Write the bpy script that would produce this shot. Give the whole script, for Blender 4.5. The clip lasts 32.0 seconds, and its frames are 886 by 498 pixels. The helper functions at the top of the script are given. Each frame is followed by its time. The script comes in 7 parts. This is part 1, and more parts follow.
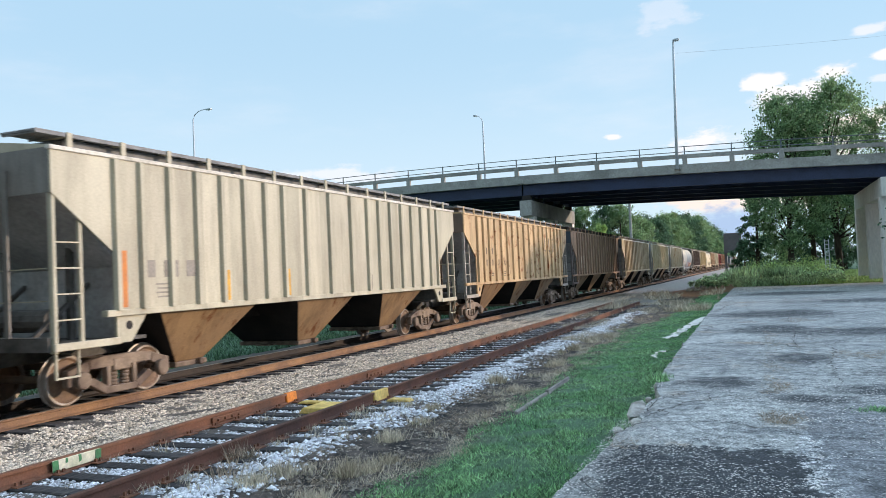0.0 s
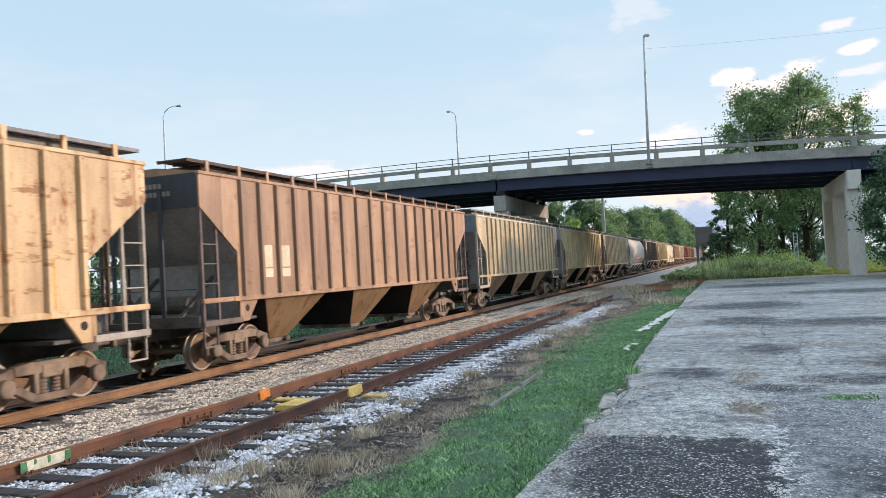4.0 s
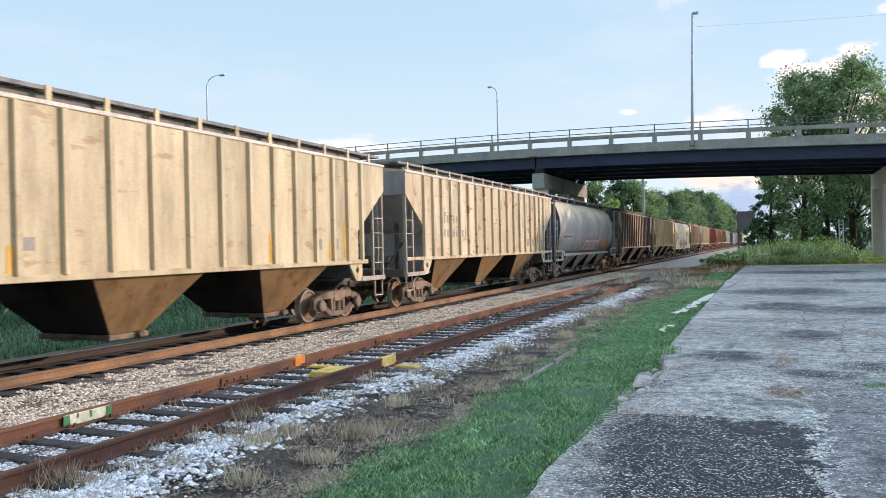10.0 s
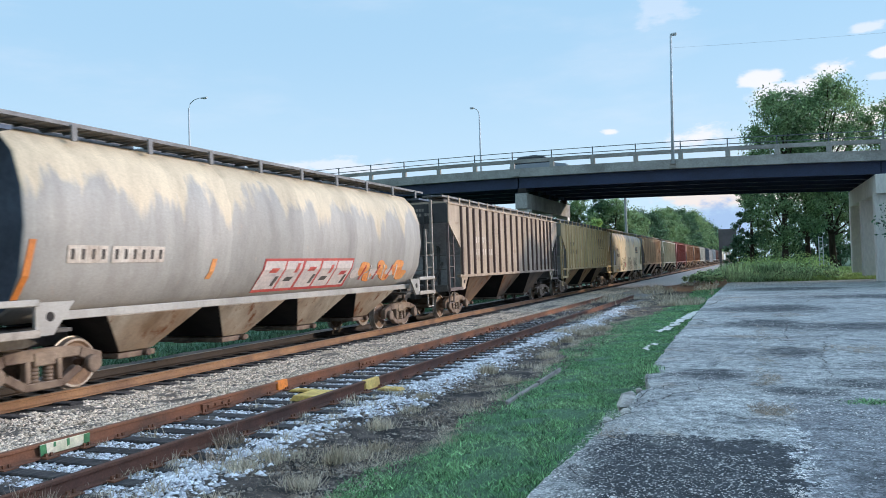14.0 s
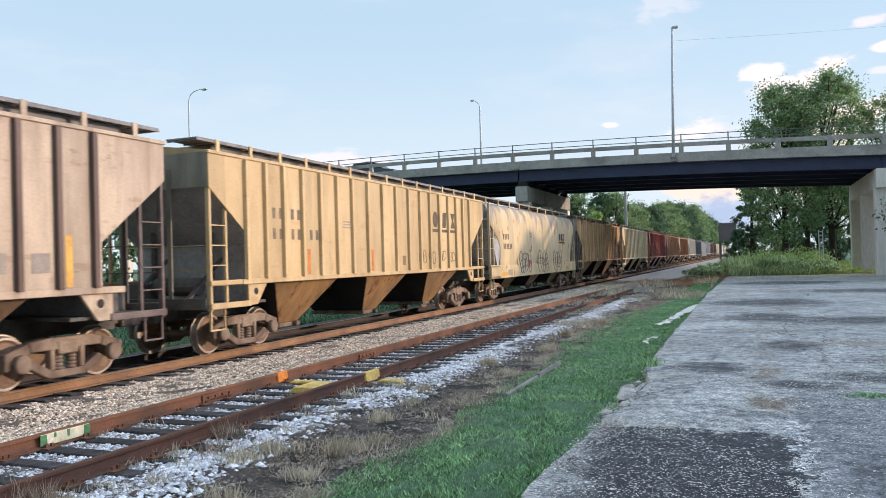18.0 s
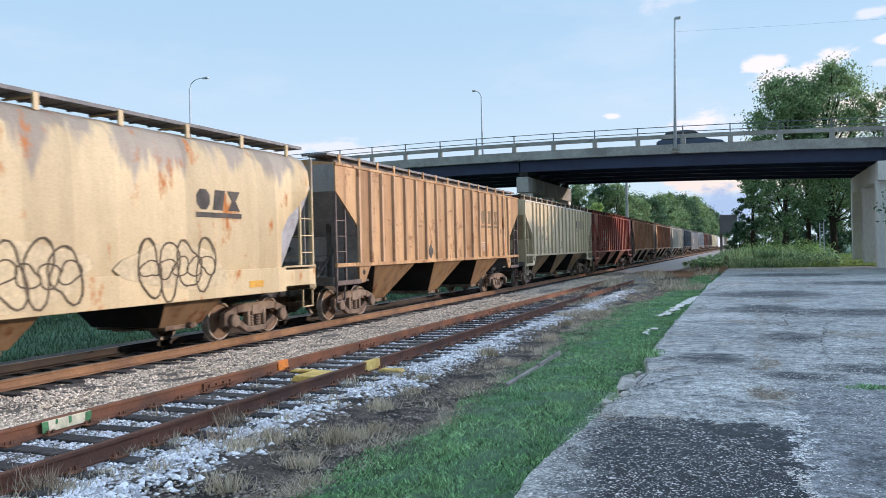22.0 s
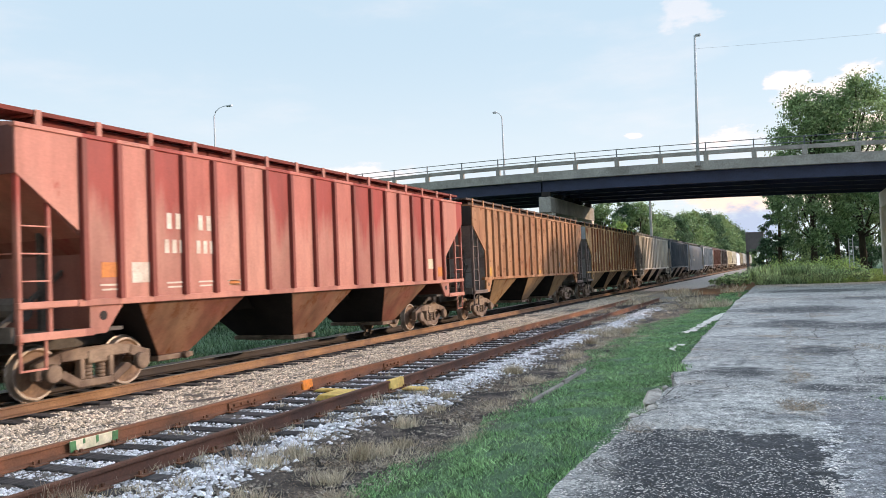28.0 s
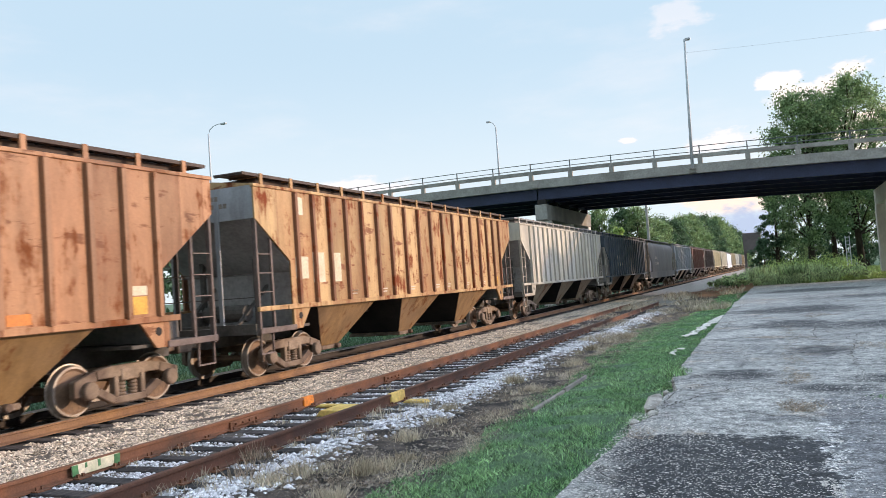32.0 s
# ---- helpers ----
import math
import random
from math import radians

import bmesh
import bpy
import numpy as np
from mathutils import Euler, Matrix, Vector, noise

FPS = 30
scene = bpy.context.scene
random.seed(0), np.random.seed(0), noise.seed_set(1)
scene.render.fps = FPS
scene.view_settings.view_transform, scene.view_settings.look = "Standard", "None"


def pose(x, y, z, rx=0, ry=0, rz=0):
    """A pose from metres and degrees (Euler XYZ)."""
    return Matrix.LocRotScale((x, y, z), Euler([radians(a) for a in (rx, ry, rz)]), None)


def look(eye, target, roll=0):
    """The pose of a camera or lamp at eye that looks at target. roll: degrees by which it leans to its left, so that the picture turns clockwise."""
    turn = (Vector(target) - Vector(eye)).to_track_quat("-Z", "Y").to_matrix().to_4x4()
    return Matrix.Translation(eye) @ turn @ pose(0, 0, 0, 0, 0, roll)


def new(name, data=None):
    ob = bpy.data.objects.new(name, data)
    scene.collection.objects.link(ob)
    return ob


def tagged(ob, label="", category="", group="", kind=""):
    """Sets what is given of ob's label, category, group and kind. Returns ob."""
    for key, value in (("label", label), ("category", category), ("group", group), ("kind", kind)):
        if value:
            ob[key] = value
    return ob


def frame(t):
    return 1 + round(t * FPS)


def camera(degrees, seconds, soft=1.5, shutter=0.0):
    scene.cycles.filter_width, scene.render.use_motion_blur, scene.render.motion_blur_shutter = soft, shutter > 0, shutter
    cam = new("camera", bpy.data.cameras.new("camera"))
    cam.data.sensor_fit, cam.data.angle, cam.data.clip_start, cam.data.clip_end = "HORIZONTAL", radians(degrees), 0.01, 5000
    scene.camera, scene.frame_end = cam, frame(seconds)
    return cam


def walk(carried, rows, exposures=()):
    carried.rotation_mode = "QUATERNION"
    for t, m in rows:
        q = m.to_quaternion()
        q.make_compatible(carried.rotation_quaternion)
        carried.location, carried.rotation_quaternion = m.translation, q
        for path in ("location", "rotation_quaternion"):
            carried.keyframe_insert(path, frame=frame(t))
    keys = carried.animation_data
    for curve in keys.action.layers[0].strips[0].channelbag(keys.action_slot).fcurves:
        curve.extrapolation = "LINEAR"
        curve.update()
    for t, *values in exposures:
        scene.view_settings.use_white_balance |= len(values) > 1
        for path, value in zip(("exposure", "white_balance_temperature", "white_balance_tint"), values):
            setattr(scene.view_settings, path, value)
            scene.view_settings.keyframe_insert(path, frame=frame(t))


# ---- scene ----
cam = camera(60.0, 32.0, soft=0.8, shutter=0.22)
PATH = [
    (0.0, pose(-0.032, -0.036, 1.885, 91.928, 2.569, 22.364)),
    (0.5, pose(-0.021, -0.035, 1.884, 92.201, 2.540, 22.150)),
    (1.0, pose(-0.022, -0.036, 1.883, 92.177, 2.364, 21.970)),
    (1.5, pose(-0.024, -0.042, 1.879, 92.255, 2.887, 22.166)),
    (2.0, pose(-0.028, -0.041, 1.875, 91.993, 3.558, 22.566)),
    (2.5, pose(-0.004, -0.045, 1.867, 91.413, 3.432, 22.039)),
    (3.0, pose(-0.002, -0.038, 1.867, 91.130, 3.304, 21.242)),
    (3.5, pose(0.012, -0.043, 1.873, 91.557, 3.253, 20.630)),
    (5.5, pose(0.009, -0.037, 1.865, 91.398, 3.108, 20.413)),
    (6.0, pose(0.035, -0.034, 1.856, 90.702, 3.562, 19.976)),
    (6.5, pose(0.037, -0.052, 1.851, 90.443, 3.115, 20.011)),
    (7.0, pose(0.038, -0.050, 1.856, 91.034, 2.555, 20.451)),
    (7.5, pose(0.022, -0.041, 1.850, 91.232, 2.639, 20.934)),
    (8.0, pose(0.017, -0.044, 1.845, 91.155, 2.136, 21.371)),
    (8.5, pose(0.011, -0.048, 1.843, 91.032, 1.739, 21.742)),
    (9.0, pose(-0.001, -0.035, 1.836, 90.743, 1.674, 22.284)),
    (9.5, pose(-0.015, -0.037, 1.824, 90.217, 1.456, 22.843)),
    (10.0, pose(-0.019, -0.024, 1.817, 89.880, 1.287, 23.176)),
    (10.5, pose(-0.018, -0.026, 1.811, 89.660, 1.473, 23.023)),
    (11.0, pose(0.013, -0.041, 1.827, 90.245, 2.896, 22.183)),
    (11.5, pose(0.009, -0.019, 1.845, 91.050, 2.654, 20.945)),
    (12.0, pose(-0.004, -0.053, 1.838, 91.678, 2.069, 21.315)),
    (12.5, pose(-0.004, 0.003, 1.834, 92.361, 2.773, 22.678)),
    (13.0, pose(-0.000, 0.001, 1.834, 92.152, 2.695, 22.570)),
    (13.5, pose(0.002, 0.008, 1.826, 91.841, 2.291, 22.229)),
    (14.0, pose(-0.005, 0.005, 1.829, 91.369, 1.891, 22.004)),
    (14.5, pose(-0.015, -0.004, 1.827, 91.229, 1.706, 22.209)),
    (16.5, pose(-0.017, 0.002, 1.825, 90.823, 1.768, 22.165)),
    (17.0, pose(-0.014, -0.002, 1.830, 90.921, 1.632, 22.155)),
    (17.5, pose(-0.015, -0.001, 1.829, 90.911, 1.535, 22.071)),
    (18.0, pose(-0.013, 0.006, 1.823, 90.832, 1.682, 21.989)),
    (18.5, pose(-0.016, 0.006, 1.820, 90.678, 1.867, 22.067)),
    (19.0, pose(-0.022, 0.001, 1.818, 90.511, 1.894, 22.246)),
    (19.5, pose(-0.016, -0.004, 1.820, 90.510, 1.722, 22.325)),
    (20.0, pose(-0.010, -0.004, 1.824, 90.621, 1.642, 22.242)),
    (20.5, pose(-0.010, 0.001, 1.821, 90.629, 1.532, 22.179)),
    (21.0, pose(-0.013, -0.003, 1.819, 90.436, 1.489, 22.084)),
    (21.5, pose(-0.022, -0.003, 1.814, 90.259, 1.397, 22.101)),
    (22.0, pose(-0.020, 0.003, 1.812, 90.123, 1.366, 22.031)),
    (22.5, pose(-0.016, -0.005, 1.822, 90.452, 1.886, 22.611)),
    (23.0, pose(-0.027, -0.015, 1.840, 91.567, 2.419, 24.137)),
    (23.5, pose(-0.019, -0.005, 1.836, 92.022, 3.085, 24.507)),
    (24.0, pose(-0.036, 0.012, 1.780, 90.768, 3.718, 23.566)),
    (24.5, pose(-0.010, 0.005, 1.753, 90.010, 3.880, 22.220)),
    (25.0, pose(-0.006, 0.005, 1.763, 90.676, 4.412, 21.962)),
    (25.5, pose(0.006, -0.020, 1.736, 91.601, 3.671, 22.679)),
    (27.5, pose(-0.008, 0.013, 1.721, 91.738, 2.433, 24.272)),
    (28.0, pose(-0.004, 0.012, 1.719, 91.879, 2.261, 23.796)),
    (28.5, pose(0.002, 0.003, 1.730, 92.258, 2.431, 23.742)),
    (29.0, pose(-0.009, -0.001, 1.737, 92.505, 2.810, 24.333)),
    (29.5, pose(-0.009, -0.000, 1.727, 92.314, 2.893, 24.486)),
    (30.0, pose(-0.002, -0.001, 1.735, 92.368, 2.661, 24.006)),
    (30.5, pose(0.009, 0.007, 1.736, 92.494, 3.054, 23.532)),
    (31.0, pose(0.011, 0.001, 1.734, 92.581, 3.709, 23.685)),
    (31.5, pose(0.022, -0.002, 1.738, 92.763, 3.942, 23.656)),
    (32.0, pose(0.030, -0.006, 1.739, 92.655, 4.072, 23.722)),
]
walk(cam, PATH, exposures=[(0, 0.0, 6400, 16), (1, -0.1, 5950, 15), (2, -0.06, 6150, 15), (2.5, 0, 6400, 17), (3, 0.02, 6700, 20), (6, 0.15, 7110, 22), (7, 0.12, 6950, 22), (8, 0.03, 6650, 21), (9, 0.07, 6780, 21), (11, 0.06, 6710, 20), (12, 0, 6560, 19), (12.6, -0.1, 6080, 15), (13, -0.13, 5880, 13), (14, -0.1, 5960, 14), (14.6, -0.05, 6160, 17), (17, 0.06, 6860, 22), (19, 0, 6800, 23), (20, -0.03, 6600, 22), (21, -0.05, 6380, 21), (22, -0.07, 6250, 20), (23, 0.06, 6750, 20), (24, 0.04, 6860, 20), (25, 0.1, 7000, 21), (28, 0.14, 7300, 24), (29, 0.11, 7560, 26), (30, 0.16, 7560, 26), (32, 0.12, 7160, 23)])

# ---------------------------------------------------------------- light
SUN_AZ, SUN_EL = radians(60), radians(12.0)   # clockwise from the track's direction (+y), over the horizon


def make_world():
    """Evening sky: a clear sky with haze, white banks towards the sun, a peach and blue band low down."""
    w = bpy.data.worlds.new("world")
    scene.world = w
    w.use_nodes = True
    nt = w.node_tree
    nt.nodes.clear()
    n, l = nt.nodes.new, nt.links.new
    out, bg = n("ShaderNodeOutputWorld"), n("ShaderNodeBackground")
    sky = n("ShaderNodeTexSky")
    sky.sky_type, sky.sun_disc = "NISHITA", False
    sky.sun_elevation, sky.sun_rotation = SUN_EL, SUN_AZ
    sky.air_density, sky.dust_density, sky.ozone_density = 1.0, 0.6, 2.5
    tc, sep = n("ShaderNodeTexCoord"), n("ShaderNodeSeparateXYZ")
    l(tc.outputs["Generated"], sep.inputs[0])

    def remap(v, a, b, lo, hi, kind="SMOOTHSTEP"):
        m = n("ShaderNodeMapRange")
        m.interpolation_type = kind
        for k, x in (("From Min", a), ("From Max", b), ("To Min", lo), ("To Max", hi)):
            m.inputs[k].default_value = x
        l(v, m.inputs["Value"])
        return m.outputs[0]

    def two(op, a, b):
        m = n("ShaderNodeMath")
        m.operation = op
        for s, v in zip(m.inputs, (a, b)):
            if isinstance(v, (int, float)):
                s.default_value = v
            else:
                l(v, s)
        return m.outputs[0]

    def blend(fac, a, b):
        m = n("ShaderNodeMix")
        m.data_type = "RGBA"
        for s, v in ((m.inputs["Factor"], fac), (m.inputs["A"], a), (m.inputs["B"], b)):
            if isinstance(v, (tuple, float)):
                s.default_value = v
            else:
                l(v, s)
        return m.outputs["Result"]

    def cloud_noise(scale, squash, detail):
        mp, no = n("ShaderNodeMapping"), n("ShaderNodeTexNoise")
        mp.inputs["Scale"].default_value = (1, 1, squash)
        l(tc.outputs["Generated"], mp.inputs[0]), l(mp.outputs[0], no.inputs["Vector"])
        no.inputs["Scale"].default_value, no.inputs["Detail"].default_value, no.inputs["Roughness"].default_value = scale, detail, 0.58
        return no.outputs["Fac"]

    puffs, veils = cloud_noise(16.0, 2.2, 8), cloud_noise(3.2, 3.5, 6)

    def bank(az, el, wide, tall, edge=0.0):
        """How much of a cloud lies in a direction; angles in degrees."""
        a, e = radians(az), radians(el)
        mp, ln = n("ShaderNodeMapping"), n("ShaderNodeVectorMath")
        mp.vector_type = "TEXTURE"
        mp.inputs["Location"].default_value = (math.sin(a) * math.cos(e), math.cos(a) * math.cos(e), math.sin(e))
        mp.inputs["Rotation"].default_value = (0, 0, -a)
        mp.inputs["Scale"].default_value = (math.sin(radians(wide)), 1.0, math.sin(radians(tall)))
        ln.operation = "LENGTH"
        l(tc.outputs["Generated"], mp.inputs[0]), l(mp.outputs[0], ln.inputs[0])
        d = two("ADD", ln.outputs["Value"], two("MULTIPLY", two("SUBTRACT", puffs, 0.5), 3.2))
        return remap(d, 1.0 - edge, 0.45 - edge, 0.0, 1.0)

    col = blend(HAZE, sky.outputs[0], HAZE_COLOR)
    low = remap(sep.outputs["Z"], 0.32, 0.02, 0.0, 0.75)
    col = blend(low, col, LOW_COLOR)
    col = blend(two("MULTIPLY", remap(veils, 0.5, 0.8, 0.0, 0.22), 1.0), col, CLOUD_COLOR)
    for az, el, wide, tall, tone in (
            (1.1, 12.2, 2.0, 0.62, 0.9), (5.8, 12.1, 1.9, 0.85, 0.95), (3.6, 10.6, 3.2, 1.5, 0.95), (8.7, 12.8, 1.2, 0.45, 0.85), (7.4, 14.4, 1.5, 0.45, 0.6), (8.4, 11.4, 1.9, 0.4, 0.5), (9.8, 9.3, 1.6, 1.0, 0.8), (22.0, 13.0, 6.0, 3.0, 1.0), (-9.2, 9.4, 0.9, 0.34, 0.9), (-2.5, 8.7, 2.9, 0.9, 0.9),
            (-5.5, 17.5, 2.6, 1.0, 0.3), (-30.0, 7.6, 6.0, 0.8, 0.55), (28, 18, 12, 5, 0.9), (60, 22, 16, 6, 0.8)):
        col = blend(two("MULTIPLY", bank(az, el, wide, tall), tone), col, CLOUD_COLOR)
    col = blend(two("MULTIPLY", bank(-1.0, 4.6, 7.0, 1.4), 0.85), col, PEACH)
    col = blend(two("MULTIPLY", bank(-1.8, 2.6, 3.2, 1.3), 0.9), col, BLUE_BANK)
    col = blend(two("MULTIPLY", bank(6.0, 8.4, 4.2, 1.9), 0.8), col, PEACH)
    # the glow of the sky round the sun
    gv = n("ShaderNodeVectorMath")
    gv.operation = "DISTANCE"
    gv.inputs[1].default_value = (math.sin(SUN_AZ) * 0.91, math.cos(SUN_AZ) * 0.91, 0.42)
    l(tc.outputs["Generated"], gv.inputs[0])
    col = blend(remap(gv.outputs["Value"], 0.78, 0.1, 0.0, 1.0), col, SUN_GLOW)
    l(col, bg.inputs["Color"])
    bg.inputs["Strength"].default_value = SKY
    l(bg.outputs[0], out.inputs[0])


SKY, HAZE = 0.17, 0.85
HAZE_COLOR = (3.1, 4.75, 5.75, 1)
LOW_COLOR = (4.5, 5.55, 5.9, 1)
CLOUD_COLOR = (6.4, 6.2, 6.1, 1)
PEACH = (6.4, 5.5, 4.6, 1)
SUN_GLOW = (16.4, 19.6, 26.6, 1)
BLUE_BANK = (2.6, 3.6, 5.0, 1)
make_world()
sun = new("sun", bpy.data.lights.new("sun", "SUN"))
sun.data.energy, sun.data.angle, sun.data.color = 3.2, radians(0.8), (1.0, 0.835, 0.61)
sun.matrix_world = look((60 * math.sin(SUN_AZ), 60 * math.cos(SUN_AZ), 60 * math.tan(SUN_EL)), (0, 0, 0))

# ---------------------------------------------------------------- materials


def rgb(h):
    """Linear colour from a hex code."""
    v = [int(h[i:i + 2], 16) / 255 for i in (0, 2, 4)]
    return (*[c / 12.92 if c <= 0.04045 else ((c + 0.055) / 1.055) ** 2.4 for c in v], 1)


class Nodes:
    """A small hand for node trees."""

    def __init__(self, name):
        self.m = bpy.data.materials.new(name)
        self.m.use_nodes = True
        self.nt = self.m.node_tree
        self.b = self.nt.nodes["Principled BSDF"]

    def n(self, kind):
        return self.nt.nodes.new(kind)

    def l(self, a, b):
        self.nt.links.new(a, b)

    def coords(self, scale=(1, 1, 1), kind="Object"):
        tc, mp = self.n("ShaderNodeTexCoord"), self.n("ShaderNodeMapping")
        mp.inputs["Scale"].default_value = scale
        self.l(tc.outputs[kind], mp.inputs[0])
        return mp.outputs[0]

    def noise(self, vec, scale, detail=4, rough=0.55):
        t = self.n("ShaderNodeTexNoise")
        t.inputs["Scale"].default_value, t.inputs["Detail"].default_value, t.inputs["Roughness"].default_value = scale, detail, rough
        self.l(vec, t.inputs["Vector"])
        return t.outputs["Fac"]

    def ramp(self, fac, a, b, lo=0.0, hi=1.0):
        t = self.n("ShaderNodeMapRange")
        t.inputs["From Min"].default_value, t.inputs["From Max"].default_value = a, b
        t.inputs["To Min"].default_value, t.inputs["To Max"].default_value = lo, hi
        self.l(fac, t.inputs["Value"])
        return t.outputs[0]

    def math(self, op, a, b):
        t = self.n("ShaderNodeMath")
        t.operation = op
        for s, v in zip(t.inputs, (a, b)):
            if isinstance(v, (int, float)):
                s.default_value = v
            else:
                self.l(v, s)
        return t.outputs[0]

    def mix(self, fac, a, b, blend="MIX"):
        t = self.n("ShaderNodeMix")
        t.data_type, t.blend_type = "RGBA", blend
        for s, v in ((t.inputs["Factor"], fac), (t.inputs["A"], a), (t.inputs["B"], b)):
            if isinstance(v, (int, float, tuple)):
                s.default_value = v
            else:
                self.l(v, s)
        return t.outputs["Result"]

    def bump(self, height, strength, distance=0.02):
        t = self.n("ShaderNodeBump")
        t.inputs["Strength"].default_value, t.inputs["Distance"].default_value = strength, distance
        self.l(height, t.inputs["Height"])
        self.l(t.outputs[0], self.b.inputs["Normal"])

    def done(self, color, rough=0.8, metal=0.0):
        if isinstance(color, tuple):
            self.b.inputs["Base Color"].default_value = color
        else:
            self.l(color, self.b.inputs["Base Color"])
        if isinstance(rough, (int, float)):
            self.b.inputs["Roughness"].default_value = rough
        else:
            self.l(rough, self.b.inputs["Roughness"])
        self.b.inputs["Metallic"].default_value = metal
        return self.m


def surface(name, c1, c2, scale=2.0, fine=30.0, rough=0.85, metal=0.0, bump=0.3, stretch=(1, 1, 1), vary=0.0, island=False, kind="Object", dist=0.01, grain=0.55):
    """Two-tone surface with coarse stains, fine grain and relief."""
    k = Nodes(name)
    v = k.coords(stretch, kind)
    big = k.ramp(k.noise(v, scale, 5, 0.6), 0.36, 0.66)
    col = k.mix(big, rgb(c1), rgb(c2))
    small = k.noise(v, fine, 3, 0.6)
    col = k.mix(grain, col, k.ramp(small, 0.25, 0.75, 0.55, 1.35), "MULTIPLY")
    if vary or island:
        if island:
            r = k.n("ShaderNodeNewGeometry").outputs["Random Per Island"]
        else:
            r = k.n("ShaderNodeObjectInfo").outputs["Random"]
        col = k.mix(1.0, col, k.ramp(r, 0, 1, 1 - vary, 1 + vary), "MULTIPLY")
    if bump:
        k.bump(small, bump, dist)
    return k.done(col, rough, metal)


def paler(c, lift=1.08, grey=0.16):
    """Sun-bleached paint: lighter and a little greyer."""
    m = 0.3 * c[0] + 0.55 * c[1] + 0.15 * c[2]
    return (*[min(0.85, (v + (m - v) * grey) * lift) for v in c[:3]], 1)


def car_paint(name, base, worn, rust, rust_at=0.62, streak=0.5, seed=0.0, band=None, panels=0.15, run=0.0, shift=0.0):
    """Weathered hopper-car paint: faded panels, vertical dirt streaks, rust. band: a second coat above a height (z, colour, softness)."""
    k = Nodes(name)
    v = k.coords((1, 1, 1))
    mp = v.node
    mp.inputs["Location"].default_value = (seed * 3.1, seed * 7.7, seed * 1.3)
    each, off = k.n("ShaderNodeObjectInfo"), k.n("ShaderNodeVectorMath")
    off.operation = "MULTIPLY_ADD"
    k.l(each.outputs["Random"], off.inputs[0])
    off.inputs[1].default_value = (37.0, 53.0, 19.0)
    k.l(v, off.inputs[2])
    v = off.outputs[0]
    vs = k.n("ShaderNodeMapping")
    vs.inputs["Scale"].default_value = (2.0, 2.0, 0.4)
    k.l(v, vs.inputs[0])
    fade = k.ramp(k.noise(v, 0.55, 5, 0.6), 0.35, 0.68)
    col = k.mix(fade, paler(rgb(base)), paler(rgb(worn)))
    if band:
        sep = k.n("ShaderNodeSeparateXYZ")
        tc = k.n("ShaderNodeTexCoord")
        k.l(tc.outputs["Object"], sep.inputs[0])
        vb = k.n("ShaderNodeMapping")
        vb.inputs["Scale"].default_value = (1.0, 1.0, 0.12)
        k.l(v, vb.inputs[0])
        e = k.math("ADD", sep.outputs["Z"], k.ramp(k.noise(vb.outputs[0], 1.3, 5, 0.6), 0.25, 0.75, -0.9, 0.9))
        for z, c, soft in band:
            col = k.mix(k.ramp(e, z - soft, z + soft), col, rgb(c))
    tp, sp, wn = k.n("ShaderNodeTexCoord"), k.n("ShaderNodeSeparateXYZ"), k.n("ShaderNodeTexWhiteNoise")
    wn.noise_dimensions = "1D"
    k.l(tp.outputs["Object"], sp.inputs[0])
    # the bay between two ribs, counted from the middle; the bays narrow towards the ends
    u = k.math("ADD", sp.outputs["Y"], 0.15 - shift)
    bay = k.math("ADD", k.math("ADD", k.math("MULTIPLY", u, 1.1), k.math("MULTIPLY", k.math("MULTIPLY", u, u), k.math("MULTIPLY", u, 0.00286))), 20.5)
    k.l(k.math("ADD", k.math("FLOOR", bay, 0), 31.7 * seed), wn.inputs["W"])
    col = k.mix(1.0, col, k.ramp(wn.outputs["Value"], 0, 1, 1 - panels, 1 + panels), "MULTIPLY")
    if panels > 0.2:
        col = k.mix(k.ramp(wn.outputs["Value"], 0.52, 0.8, 0, 0.75), col, paler(rgb(worn), 1.12))
    if run:
        # rusty water marks that run down beside the ribs
        vr = k.n("ShaderNodeMapping")
        vr.inputs["Scale"].default_value = (1.0, 2.2, 0.3)
        k.l(v, vr.inputs[0])
        side = k.ramp(k.math("FRACT", bay, 0), 0.72, 0.98)
        wet = k.ramp(k.noise(vr.outputs[0], 1.5, 6, 0.7), 0.4, 0.62)
        col = k.mix(k.math("MULTIPLY", k.math("MULTIPLY", side, wet), run), col, rgb(rust))
        # scraped patches that lie level across a bay
        vh = k.n("ShaderNodeMapping")
        vh.inputs["Scale"].default_value = (1.0, 0.75, 2.6)
        k.l(v, vh.inputs[0])
        gap = k.math("MULTIPLY", k.ramp(k.math("FRACT", bay, 0), 0.1, 0.2), k.ramp(k.math("FRACT", bay, 0), 0.95, 0.8))
        patch = k.ramp(k.noise(vh.outputs[0], 1.25, 7, 0.66), 0.585, 0.63)
        col = k.mix(k.math("MULTIPLY", k.math("MULTIPLY", patch, gap), min(0.85, run)), col, rgb(rust))
    st = k.ramp(k.noise(vs.outputs[0], 1.1, 6, 0.65), 0.42, 0.72, 0, streak)
    col = k.mix(st, col, rgb("6b5b4c"), "MULTIPLY")
    r1 = k.noise(v, 1.3, 8, 0.68)
    r2 = k.noise(vs.outputs[0], 2.0, 6, 0.65)
    rr = k.ramp(k.math("ADD", k.math("MULTIPLY", r1, 0.55), k.math("MULTIPLY", r2, 0.45)), rust_at - 0.045, rust_at + 0.03)
    col = k.mix(rr, col, rgb(rust))
